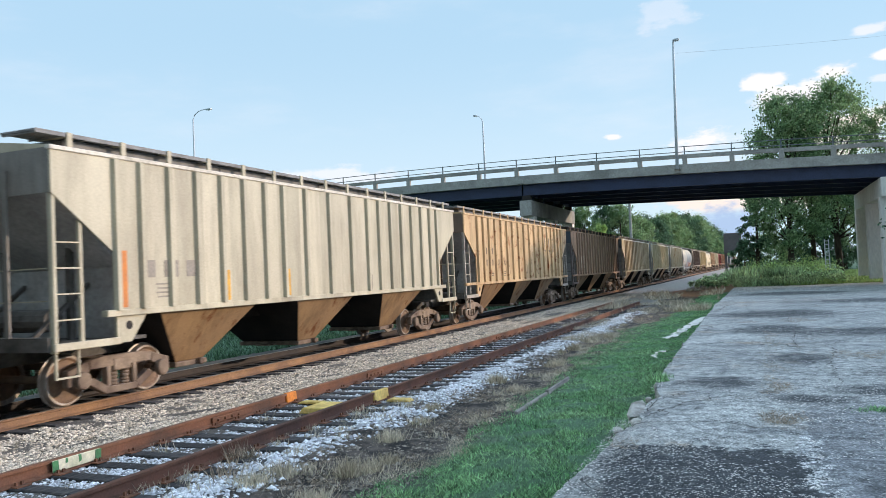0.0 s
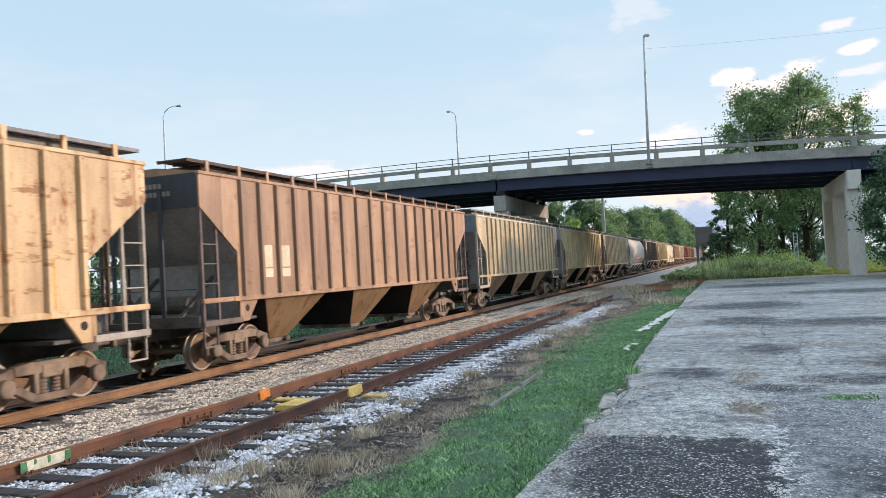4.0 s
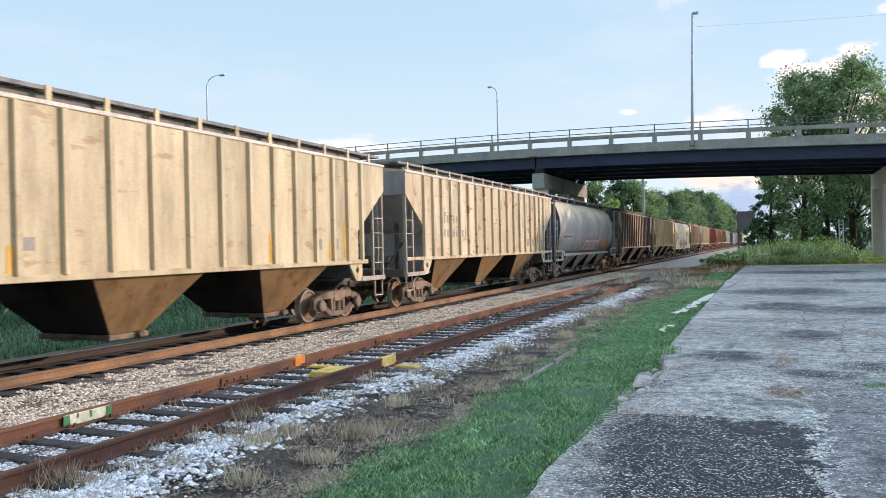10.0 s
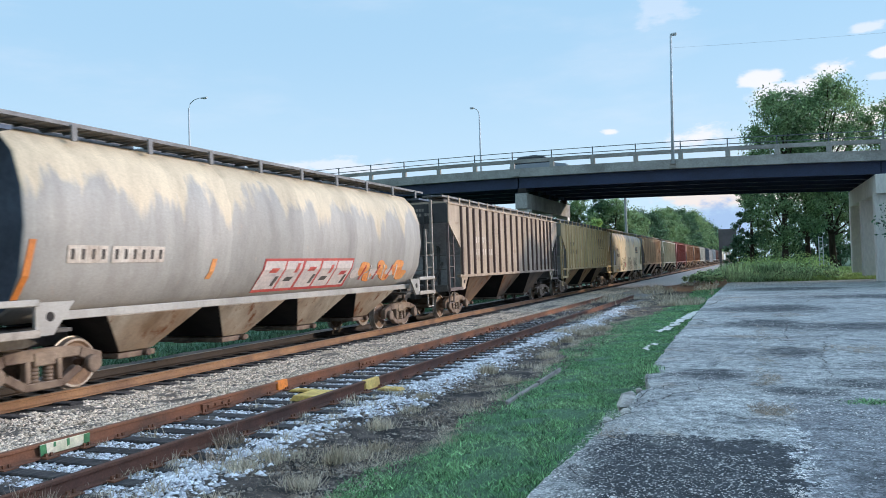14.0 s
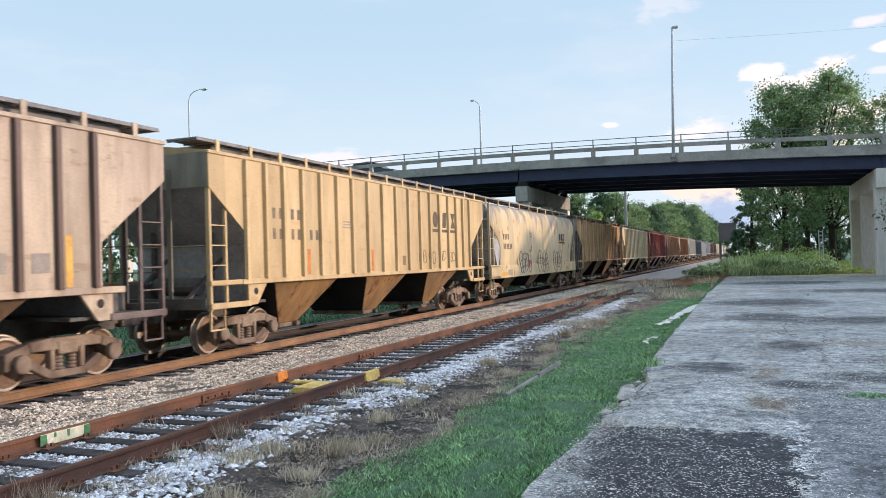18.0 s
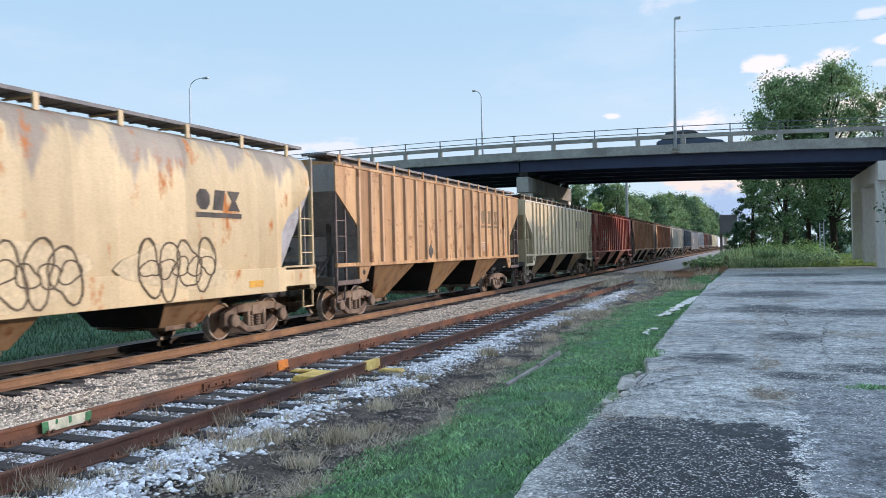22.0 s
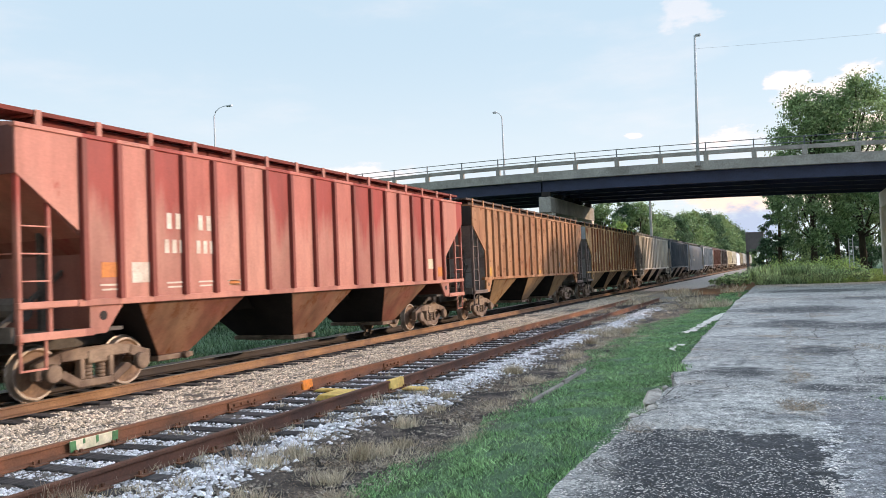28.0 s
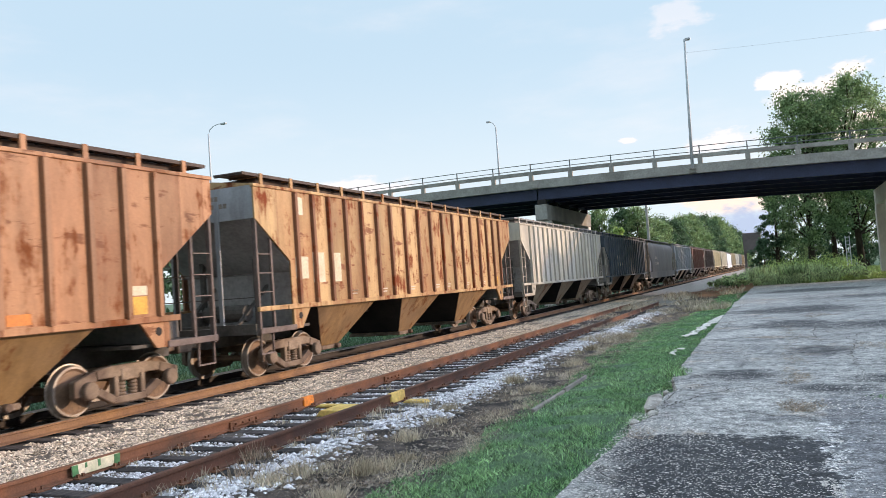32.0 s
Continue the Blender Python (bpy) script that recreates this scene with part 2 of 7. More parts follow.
    fine = k.noise(v, 26, 4, 0.6)
    col = k.mix(0.35, col, k.ramp(fine, 0.25, 0.75, 0.6, 1.3), "MULTIPLY")
    k.bump(k.noise(v, 7, 4, 0.6), 0.25, 0.012)
    k.b.inputs["Specular IOR Level"].default_value = 0.3
    return k.done(col, k.ramp(rr, 0, 1, 0.55, 0.9))


def plain(name, c, rough=0.6, metal=0.0):
    k = Nodes(name)
    v = k.coords()
    col = k.mix(0.4, rgb(c), k.ramp(k.noise(v, 9, 4), 0.25, 0.75, 0.7, 1.25), "MULTIPLY")
    return k.done(col, rough, metal)


def leaf(name, c1, c2, scale=0.35, through_light=0.45, vary=0.5):
    """Thin leaves that let light through."""
    k = Nodes(name)
    v = k.coords()
    col = k.mix(k.ramp(k.noise(v, scale, 4), 0.35, 0.65), rgb(c1), rgb(c2))
    r = k.n("ShaderNodeNewGeometry").outputs["Random Per Island"]
    col = k.mix(1.0, col, k.ramp(r, 0, 1, 1 - vary, 1 + vary), "MULTIPLY")
    k.done(col, 0.6)
    t, m = k.n("ShaderNodeBsdfTranslucent"), k.n("ShaderNodeMixShader")
    k.l(col, t.inputs["Color"])
    m.inputs[0].default_value = through_light
    k.l(k.b.outputs[0], m.inputs[1]), k.l(t.outputs[0], m.inputs[2])
    k.l(m.outputs[0], k.nt.nodes["Material Output"].inputs["Surface"])
    return k.m


RAIL_TOP = surface("worn_rail_head", "a89c90", "8a7460", 4, 50, 0.4, 0.5, 0.1)
GALV = surface("galvanized_steel", "ccd0d2", "b6babd", 3, 30, 0.6, 0.0, 0.05)
RUST_RAIL = surface("rusty_rail_steel", "624636", "925f42", 1.2, 40, 0.8, 0.1, 0.3)
# Main rails: sun coloured into the near one, train's shadow into the far one.
SUNLIT_RUST = surface("sunlit_tan_rust", "765843", "9c7652", 1.2, 40, 0.8, 0.1, 0.3)
SHADOW_RUST = surface("shadow_black_rail", "2c2522", "40342c", 1.4, 40, 0.7, 0.1, 0.3)
# Rust darkened for the shade that lies over the siding's near rail.
SHADE_RUST = surface("shaded_rail_rust", "543c31", "78503c", 1.4, 40, 0.85, 0.1, 0.3)
TIE = surface("weathered_tie_wood", "26262a", "56524e", 2.0, 22, 0.95, 0, 0.7, (6, 1, 1), 0.4, kind="Object", dist=0.02)
BALLAST = surface("ballast_stone", "b4a48f", "dccebc", 6, 60, 0.95, 0, 0.3, vary=0.6, island=True)
# Ballast darkened to carry the train's shadow between the main rails.
SHADOW_STONE = surface("shadow_dark_ballast", "3c362f", "28241f", 6, 60, 0.95, 0, 0.3, vary=0.45, island=True)
WHITE_STONE = surface("pale_limestone_gravel", "e6e6e6", "c4c4c8", 6, 60, 0.95, 0, 0.3, vary=0.5, island=True)
GRASS = leaf("mown_grass_blades", "70a26c", "96bc86", 0.8, 0.25, vary=0.9)
DRY = leaf("dry_weed_stalks", "dcd0b8", "b0a288", 2, 0.25, vary=0.4)
WEED = leaf("green_weeds", "88a878", "b8cc98", 0.5, 0.5, vary=0.7)
LEAF = leaf("tree_leaves", "6a8a60", "92aa76", 0.35, 0.5, vary=0.6)
LEAF_DARK = leaf("dark_tree_leaves", "48664c", "60805c", 0.35, 0.4, vary=0.7)
LEAF_LIGHT = leaf("bright_bush_leaves", "9ab468", "b0c67c", 0.6, 0.45)
CONCRETE = surface("bridge_concrete", "aeaaa2", "8a867f", 0.7, 10, 0.9, 0, 0.25)
COLUMN = surface("column_concrete", "f2ece2", "dcd5cb", 0.4, 9, 0.9, 0, 0.15, (1, 1, 0.35), grain=0.25)
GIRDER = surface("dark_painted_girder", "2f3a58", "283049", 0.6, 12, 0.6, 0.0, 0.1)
GRATE = surface("grey_running_board", "8c8a88", "706e6c", 3, 40, 0.8, 0.1, 0.3)
GRATE_DARK = surface("dark_running_board", "5a4c44", "483c36", 3, 40, 0.8, 0.1, 0.3)
GRATE_RED = surface("red_running_board", "7a3226", "662a20", 3, 40, 0.8, 0.1, 0.3)
TRUCK = surface("dusty_truck_casting", "94806c", "5e4c40", 2.2, 18, 0.9, 0.0, 0.3)
WHEEL = surface("worn_wheel_steel", "6a5444", "8c7058", 3, 20, 0.7, 0.1, 0.15)
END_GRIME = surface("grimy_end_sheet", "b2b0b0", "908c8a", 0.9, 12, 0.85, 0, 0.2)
BULKHEAD = surface("dusty_bulkhead_sheet", "b8b4b0", "98928e", 0.8, 12, 0.85, 0, 0.2)
ASPHALT = surface("road_asphalt", "4b4a49", "3b3b3c", 1, 80, 0.95, 0, 0.4)
PIPE = surface("dull_pipe_rail", "7c8486", "62696c", 3, 30, 0.6, 0.1, 0.05)
BARK = surface("tree_bark", "4b3f34", "33291f", 3, 14, 0.95, 0, 0.8, (1, 1, 0.3))
TREAD = surface("polished_wheel_rim", "b0a69a", "8a7c70", 4, 30, 0.45, 0.4, 0.05)
UNDER = surface("dark_underframe_steel", "3a3430", "2a2624", 2, 18, 0.9, 0.1, 0.3)
PALE_STEEL = surface("dusty_ladder_steel", "b2a698", "948a7e", 3, 20, 0.8, 0.1, 0.2)

# ---------------------------------------------------------------- small builders


def box(bm, x0, y0, z0, x1, y1, z1):
    vs = [bm.verts.new((x, y, z)) for x in (x0, x1) for y in (y0, y1) for z in (z0, z1)]
    for f in ((0, 1, 3, 2), (4, 6, 7, 5), (0, 4, 5, 1), (2, 3, 7, 6), (0, 2, 6, 4), (1, 5, 7, 3)):
        bm.faces.new([vs[i] for i in f])
    return vs


def prism(bm, poly, a, b, axis="x"):
    """A polygon in two coordinates, drawn out from a to b along the axis."""
    def at(p, q):
        return {"x": (q, p[0], p[1]), "y": (p[0], q, p[1]), "z": (p[0], p[1], q)}[axis]
    lo, hi = [bm.verts.new(at(p, a)) for p in poly], [bm.verts.new(at(p, b)) for p in poly]
    n = len(poly)
    bm.faces.new(lo), bm.faces.new(hi[::-1])
    for i in range(n):
        bm.faces.new((lo[i], hi[i], hi[(i + 1) % n], lo[(i + 1) % n]))


def tube(bm, pts, r, seg=8, r2=None):
    """A round bar along points, tapering from r to r2."""
    rings, n = [], len(pts)
    for i, p in enumerate(pts):
        p = Vector(p)
        d = (Vector(pts[min(i + 1, n - 1)]) - Vector(pts[max(i - 1, 0)])).normalized()
        u = d.cross(Vector((0, 0, 1)) if abs(d.z) < 0.9 else Vector((1, 0, 0))).normalized()
        v = d.cross(u)
        rad = r + ((r2 if r2 is not None else r) - r) * i / max(1, n - 1)
        rings.append([bm.verts.new(p + (u * math.cos(a) + v * math.sin(a)) * rad) for a in (2 * math.pi * k / seg for k in range(seg))])
    for a, b in zip(rings, rings[1:]):
        for k in range(seg):
            bm.faces.new((a[k], a[(k + 1) % seg], b[(k + 1) % seg], b[k]))
    bm.faces.new(rings[0][::-1]), bm.faces.new(rings[-1])


def lathe(bm, prof, seg=24, axis="x", at=(0, 0, 0)):
    """A turned body: profile of (place along the axis, radius)."""
    rings = []
    for h, r in prof:
        ring = []
        for k in range(seg):
            c, s = math.cos(2 * math.pi * k / seg) * r, math.sin(2 * math.pi * k / seg) * r
            p = (h, c, s) if axis == "x" else (c, s, h)
            ring.append(bm.verts.new((p[0] + at[0], p[1] + at[1], p[2] + at[2])))
        rings.append(ring)
    for a, b in zip(rings, rings[1:]):
        for k in range(seg):
            bm.faces.new((a[k], a[(k + 1) % seg], b[(k + 1) % seg], b[k]))
    bm.faces.new(rings[0][::-1]), bm.faces.new(rings[-1])


def mesh_of(name, bm, material, bevel=0.0, smooth=False):
    if bevel:
        bmesh.ops.bevel(bm, geom=bm.edges[:], offset=bevel, segments=1, affect="EDGES", clamp_overlap=True)
    bmesh.ops.recalc_face_normals(bm, faces=bm.faces[:])
    me = bpy.data.meshes.new(name)
    bm.to_mesh(me)
    bm.free()
    me.materials.append(material)
    if smooth:
        me.polygons.foreach_set("use_smooth", [True] * len(me.polygons))
    return me


def part(name, bm, material, parent, label="", bevel=0.0, smooth=False):
    """One mesh object under a thing or a part."""
    ob = new(name, mesh_of(name, bm, material, bevel, smooth))
    ob.parent = parent
    if label:
        ob["label"] = label
    return ob


def put(name, me, parent, m=None, material=None, label=""):
    """An object of its own on a mesh that others share."""
    ob = new(name, me)
    ob.parent = parent
    if m is not None:
        ob.matrix_basis = m
    if material is not None:
        ob.material_slots[0].link = "OBJECT"
        ob.material_slots[0].material = material
    if label:
        ob["label"] = label
    return ob


def raw(name, verts, faces, material, smooth=False):
    me = bpy.data.meshes.new(name)
    me.from_pydata(verts, [], faces)
    me.materials.append(material)
    if smooth:
        me.polygons.foreach_set("use_smooth", [True] * len(me.polygons))
    return me


def thing(name, label, category, group="", kind="", m=None):
    ob = new(name)
    ob.empty_display_size = 0.3
    if m is not None:
        ob.matrix_basis = m
    return tagged(ob, label, category, group, kind)


def leaves(rng, centres, radii, count, size, squash=0.8):
    """Leaf quads in clumps; returns vertices and faces."""
    n = len(centres)
    pick = rng.integers(0, n, count)
    d = rng.normal(size=(count, 3))
    d /= np.linalg.norm(d, axis=1)[:, None]
    rad = radii[pick] * np.minimum(1.6, np.abs(rng.normal(size=count)) * 0.75 + 0.15)
    p = centres[pick] + d * rad[:, None] * np.array((1, 1, squash))
    a = rng.normal(size=(count, 3))
    a /= np.linalg.norm(a, axis=1)[:, None]
    b = np.cross(a, rng.normal(size=(count, 3)))
    b /= np.linalg.norm(b, axis=1)[:, None]
    s = size * (0.6 + 0.8 * rng.random(count))[:, None]
    v = np.stack([p - a * s, p + b * s * 0.55, p + a * s, p - b * s * 0.55], 1).reshape(-1, 3)
    f = np.arange(count * 4).reshape(-1, 4)
    return v, f


# ---------------------------------------------------------------- the line of the track
MAIN_X, SIDE_X = -11.45, -6.78


def bend(y):
    """How far the main line has swung aside at y."""
    u = max(0.0, min(1.0, (y - 15) / 45))
    return -0.24 * u * u * (3 - 2 * u)


def slope(y):
    u = max(0.0, min(1.0, (y - 15) / 45))
    return -0.24 * 6 * u * (1 - u) / 45

# ---------------------------------------------------------------- ground


def ground_height(x, y):
    """Cross-section of the ground, rail heads at 0."""
    pts = ((-60, -0.5), (-22, -0.55), (-16, -0.5), (-14.2, -0.24), (-13, -0.2), (-9.9, -0.2), (-9.0, -0.26), (-8.4, -0.2), (-5.2, -0.19), (-4.5, -0.27), (-3.2, -0.25), (-1.4, -0.2), (3, -0.2), (60, -0.2))
    z = np.interp(x, [p[0] for p in pts], [p[1] for p in pts])
    back = np.clip((y - 50) / 10, 0, 1) * np.clip((x + 6) / 4, 0, 1)
    return z + back * 0.5


def make_ground():
    xs = np.concatenate([np.array((-3000, -600, -150, -60, -30)), np.arange(-22, 4, 0.3), np.array((5, 8, 12, 20, 40, 100, 500, 3000))])
    ys = np.concatenate([np.array((-3000, -600, -260, -60, -10)), np.arange(0, 30, 0.35), np.arange(30, 90, 1.5), np.array((100, 120, 150, 200, 300, 450, 650, 1200, 3500))])
    X, Y = np.meshgrid(xs, ys, indexing="ij")
    rng = np.random.default_rng(3)
    Z = ground_height(X, Y) + rng.normal(size=X.shape) * 0.012
    n, m = X.shape
    v = np.stack([X, Y, Z], -1).reshape(-1, 3)
    i = (np.arange(n - 1)[:, None] * m + np.arange(m - 1)[None, :]).ravel()
    f = np.stack([i, i + m, i + m + 1, i + 1], 1)
    k = Nodes("ground_soil")
    vec = k.coords()
    sep = k.n("ShaderNodeSeparateXYZ")
    k.l(vec, sep.inputs[0])
    warp = k.math("ADD", sep.outputs["X"], k.ramp(k.noise(vec, 0.9, 6, 0.65), 0.2, 0.8, -0.5, 0.5))
    fine = k.noise(vec, 45, 4, 0.7)
    mid = k.noise(vec, 3.0, 5, 0.65)
    soil = k.mix(k.ramp(mid, 0.42, 0.6), rgb("24201d"), rgb("62584f"))
    # Gravel darkened for the shade in the stones' gaps, paler where none are strewn.
    gravel = k.mix(k.ramp(mid, 0.3, 0.7), rgb("726b64"), rgb("544e48"))
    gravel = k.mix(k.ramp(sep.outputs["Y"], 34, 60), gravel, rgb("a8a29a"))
    # Bed colour is darkened here for the shadow under the train.
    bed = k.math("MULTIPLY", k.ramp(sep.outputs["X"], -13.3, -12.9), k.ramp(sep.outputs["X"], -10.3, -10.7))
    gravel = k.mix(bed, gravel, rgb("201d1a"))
    grass = k.mix(k.ramp(mid, 0.35, 0.65), rgb("466648"), rgb("5a7c5e"))
    col = k.mix(k.ramp(warp, -5.5, -5.1), gravel, soil)
    col = k.mix(k.ramp(warp, -3.7, -3.3), col, grass)
    col = k.mix(k.ramp(warp, -15.2, -15.8), col, grass)
    mp, ln = k.n("ShaderNodeMapping"), k.n("ShaderNodeVectorMath")
    mp.vector_type, ln.operation = "TEXTURE", "LENGTH"
    mp.inputs["Location"].default_value, mp.inputs["Scale"].default_value = (-3.9, 57.5, 0), (3.4, 6.0, 50)
    k.l(vec, mp.inputs[0]), k.l(mp.outputs[0], ln.inputs[0])
    bare = k.ramp(k.math("ADD", ln.outputs["Value"], k.ramp(k.noise(vec, 0.9, 5, 0.65), 0.2, 0.8, -0.5, 0.5)), 1.15, 0.75)
    col = k.mix(bare, col, k.mix(k.ramp(mid, 0.35, 0.65), rgb("b0805a"), rgb("8c6446")))
    col = k.mix(0.6, col, k.ramp(fine, 0.25, 0.75, 0.4, 1.45), "MULTIPLY")
    k.bump(fine, 0.6, 0.03)
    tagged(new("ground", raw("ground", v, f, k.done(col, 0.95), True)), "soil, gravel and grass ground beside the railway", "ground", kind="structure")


make_ground()


def stones(rng, n, xr, yr, size, z, keep=None):
    """Angular stones strewn over a strip: vertices and faces."""
    x, y = rng.uniform(*xr, n), yr[0] + (yr[1] - yr[0]) * rng.random(n) ** 1.5
    if keep is not None:
        ok = keep(x, y)
        x, y = x[ok], y[ok]
        n = len(x)
    base = np.array(((1, 0, 0), (0, 1, 0), (-1, 0, 0), (0, -1, 0), (0.1, 0.1, 0.55), (-0.1, 0, -0.55)), float)
    v = base[None] * (0.75 + 0.5 * rng.random((n, 6, 3)))
    a = rng.uniform(0, 6.28, n)
    c, s = np.cos(a)[:, None], np.sin(a)[:, None]
    v = np.stack([v[..., 0] * c - v[..., 1] * s, v[..., 0] * s + v[..., 1] * c, v[..., 2]], -1)
    v *= (size * (0.5 + rng.random(n) ** 2))[:, None, None]
    v += np.stack([x, y, z(x, y) + size * 0.3 * rng.random(n)], -1)[:, None]
    f0 = np.array(((0, 1, 4), (1, 2, 4), (2, 3, 4), (3, 0, 4), (1, 0, 5), (2, 1, 5), (3, 2, 5), (0, 3, 5)))
    f = (f0[None] + (np.arange(n) * 6)[:, None, None]).reshape(-1, 3)
    return v.reshape(-1, 3), f


def stuff(name, vf, material, label, category):
    tagged(new(name, raw(name, vf[0], vf[1], material)), label, category, kind="stuff")


rng = np.random.default_rng(11)
stuff("ballast", stones(rng, 66000, (-10.42, -8.0), (5, 60), 0.03, ground_height, lambda x, y: (x > -10.12 + 0.06 * np.sin(y * 2.3)) | (np.abs((y - 4 + 0.265) % 0.53 - 0.265) > 0.15)), BALLAST, "tan-grey crushed stone ballast between the two tracks", "ballast")
stuff("ballast", stones(rng, 16000, (-12.9, -10.75), (6, 70), 0.03, lambda x, y: ground_height(x, y) - 0.03), SHADOW_STONE, "dusty crushed stone ballast under the main line, darkened for the shadow under the train", "ballast")
stuff("limestone_gravel", stones(rng, 40000, (-8.15, -5.35), (4.2, 40), 0.027, ground_height, lambda x, y: ((np.abs((y - 3.2 + 0.265) % 0.53 - 0.265) > 0.125) | (rng.random(len(x)) < 0.06)) & (rng.random(len(x)) > (y - 16) / 26)), WHITE_STONE, "pale bluish-white gravel among the siding's ties", "gravel")
stuff("limestone_gravel", stones(rng, 17000, (-5.6, -4.6), (4.2, 36), 0.036, ground_height, lambda x, y: x < -5.0 + 0.1 * np.sin(y * 1.3) + 0.1 * np.sin(y * 0.5 + 1) + 0.16 * rng.normal(size=len(x))), WHITE_STONE, "pale bluish-white gravel spilled beside the siding", "gravel")


def blades(rng, n, xr, yr, h, w, z, keep=None, lean=0.5):
    x, y = rng.uniform(*xr, n), yr[0] + (yr[1] - yr[0]) * rng.random(n) ** 1.8
    if keep is not None:
        ok = keep(x, y)
        x, y = x[ok], y[ok]
        n = len(x)
    a = rng.uniform(0, 6.28, n)
    hh = h * (0.4 + 0.9 * rng.random(n))
    ww = w * (0.6 + 0.8 * rng.random(n)) * (1 + y / 25)
    b = np.stack([x, y, z(x, y) - 0.01], -1)
    side = np.stack([np.cos(a), np.sin(a), 0 * a], -1) * ww[:, None]
    tip = np.stack([rng.normal(size=n) * lean * hh, rng.normal(size=n) * lean * hh, hh], -1)
    v = np.stack([b - side, b + side, b + tip], 1).reshape(-1, 3)
    return v, np.arange(n * 3).reshape(-1, 3)


def grass_edge(x, y):
    """The mown strip's ragged border towards the siding."""
    return x > -3.62 + 0.14 * np.sin(y * 0.9) + 0.12 * np.sin(y * 2.3 + 1) - 0.012 * y - 0.35 * np.clip((y - 13) / 4, 0, 1) + 0.9 * np.clip((y - 27) / 6, 0, 1)


stuff("grass", blades(rng, 170000, (-4.8, -1.5), (4, 52), 0.04, 0.0065, ground_height, grass_edge, 0.9), GRASS, "short green mown grass between the slab and the siding", "grass")
# Dark leaf colour on this grass stands for the train's shadow.
stuff("grass", blades(rng, 50000, (-30, -14.6), (3, 60), 0.2, 0.009, ground_height), LEAF_DARK, "green grass beyond the main line, darkened for the train shadow", "grass")


def tufts(rng, n, xr, yr, h, per, keep=None):
    vs, fs, k = [], [], 0
    for _ in range(n):
        x, y = rng.uniform(*xr), yr[0] + (yr[1] - yr[0]) * rng.random() ** 1.3
        if keep is not None and not keep(x, y):
            continue
        hh = h * rng.uniform(0.5, 1.4)
        for _ in range(per):
            a, t = rng.uniform(0, 6.28), rng.normal(size=2) * 0.36 * hh
            r = rng.normal(size=2) * 0.08
            z = float(ground_height(x, y)) - 0.02
            w = 0.006 + 0.0003 * y
            dx, dy = math.cos(a) * w, math.sin(a) * w
            vs += [(x + r[0] - dx, y + r[1] - dy, z), (x + r[0] + dx, y + r[1] + dy, z), (x + r[0] + t[0], y + r[1] + t[1], z + hh * rng.uniform(0.5, 1))]
            fs.append((k, k + 1, k + 2))
            k += 3
    return vs, fs


for tx, ty, th in ((-4.96, 7.1, 0.2), (-5.06, 6.64, 0.15), (-4.34, 7.42, 0.2), (-4.17, 7.6, 0.17), (-4.58, 9.12, 0.17), (-4.13, 6.39, 0.16), (-4.87, 7.4, 0.13), (-4.15, 7.96, 0.14), (-4.84, 14.16, 0.2), (-4.27, 13.44, 0.18), (-4.97, 11.14, 0.16), (-4.4, 5.6, 0.17), (-4.7, 10.2, 0.14), (-4.3, 17.0, 0.2), (-4.6, 20.0, 0.22), (-4.28, 23.4, 0.25)):
    stuff("dry_weeds", tufts(rng, 3, (tx - 0.05, tx + 0.05), (ty - 0.07, ty + 0.07), th * 0.9, 90), DRY, "pale bushy straw tuft on bare soil", "weeds")
stuff("dry_weeds", tufts(rng, 50, (-4.9, -3.6), (4.2, 42), 0.11, 45), DRY, "dry straw-coloured weed tufts on bare soil", "weeds")
stuff("dry_weeds", tufts(rng, 50, (-6.1, -5.1), (4.4, 12), 0.13, 30), DRY, "dry brown weeds along the siding's near rail", "weeds")
stuff("dry_weeds", tufts(rng, 60, (-8.6, -5.6), (5, 40), 0.14, 22), DRY, "sparse dry weeds between the siding's rails", "weeds")
stuff("dry_weeds", blades(rng, 9000, (-8.4, -4.4), (22, 48), 0.13, 0.007, ground_height, lambda x, y: np.sin(x * 2.1 + y * 0.5) + np.sin(y * 0.9 - x * 1.3) > 0.5), DRY, "low dry weeds over the end of the siding", "weeds")
stuff("dark_stones", stones(rng, 15000, (-5.2, -3.5), (4.2, 42), 0.022, ground_height), surface("grey_pebbles", "a89e90", "746a60", 6, 60, 0.95, 0, 0.3, vary=0.5, island=True), "small grey pebbles on the bare soil beside the grass", "pebbles")

# matted litter, a straw fringe and longer clumps in the mown strip
LITTER = leaf("matted_brown_litter", "8c7a66", "b8a48c", 2, 0.15, vary=0.75)
litter_rng = np.random.default_rng(77)


def patchy(x, y):
    return np.sin(x * 3.1 + y * 1.3) + np.sin(y * 2.2 - x * 2.4) + 0.7 * np.sin(y * 5.1 + x * 4.0) > 0.1


stuff("dead_litter", blades(litter_rng, 60000, (-5.2, -3.4), (4, 40), 0.04, 0.0035, ground_height, lambda x, y: patchy(x, y) & ~grass_edge(x - 0.1, y), 2.2), LITTER, "matted brown dead stalks on bare soil", "litter")
stuff("dry_weeds", blades(litter_rng, 60000, (-4.6, -3.0), (4, 30), 0.06, 0.004, ground_height, lambda x, y: grass_edge(x + 0.22, y) & ~grass_edge(x - 0.1, y) & (np.sin(y * 1.7) + np.sin(y * 4.3 + 1) > -0.3), 0.9), DRY, "straw fringe along the mown grass", "weeds")
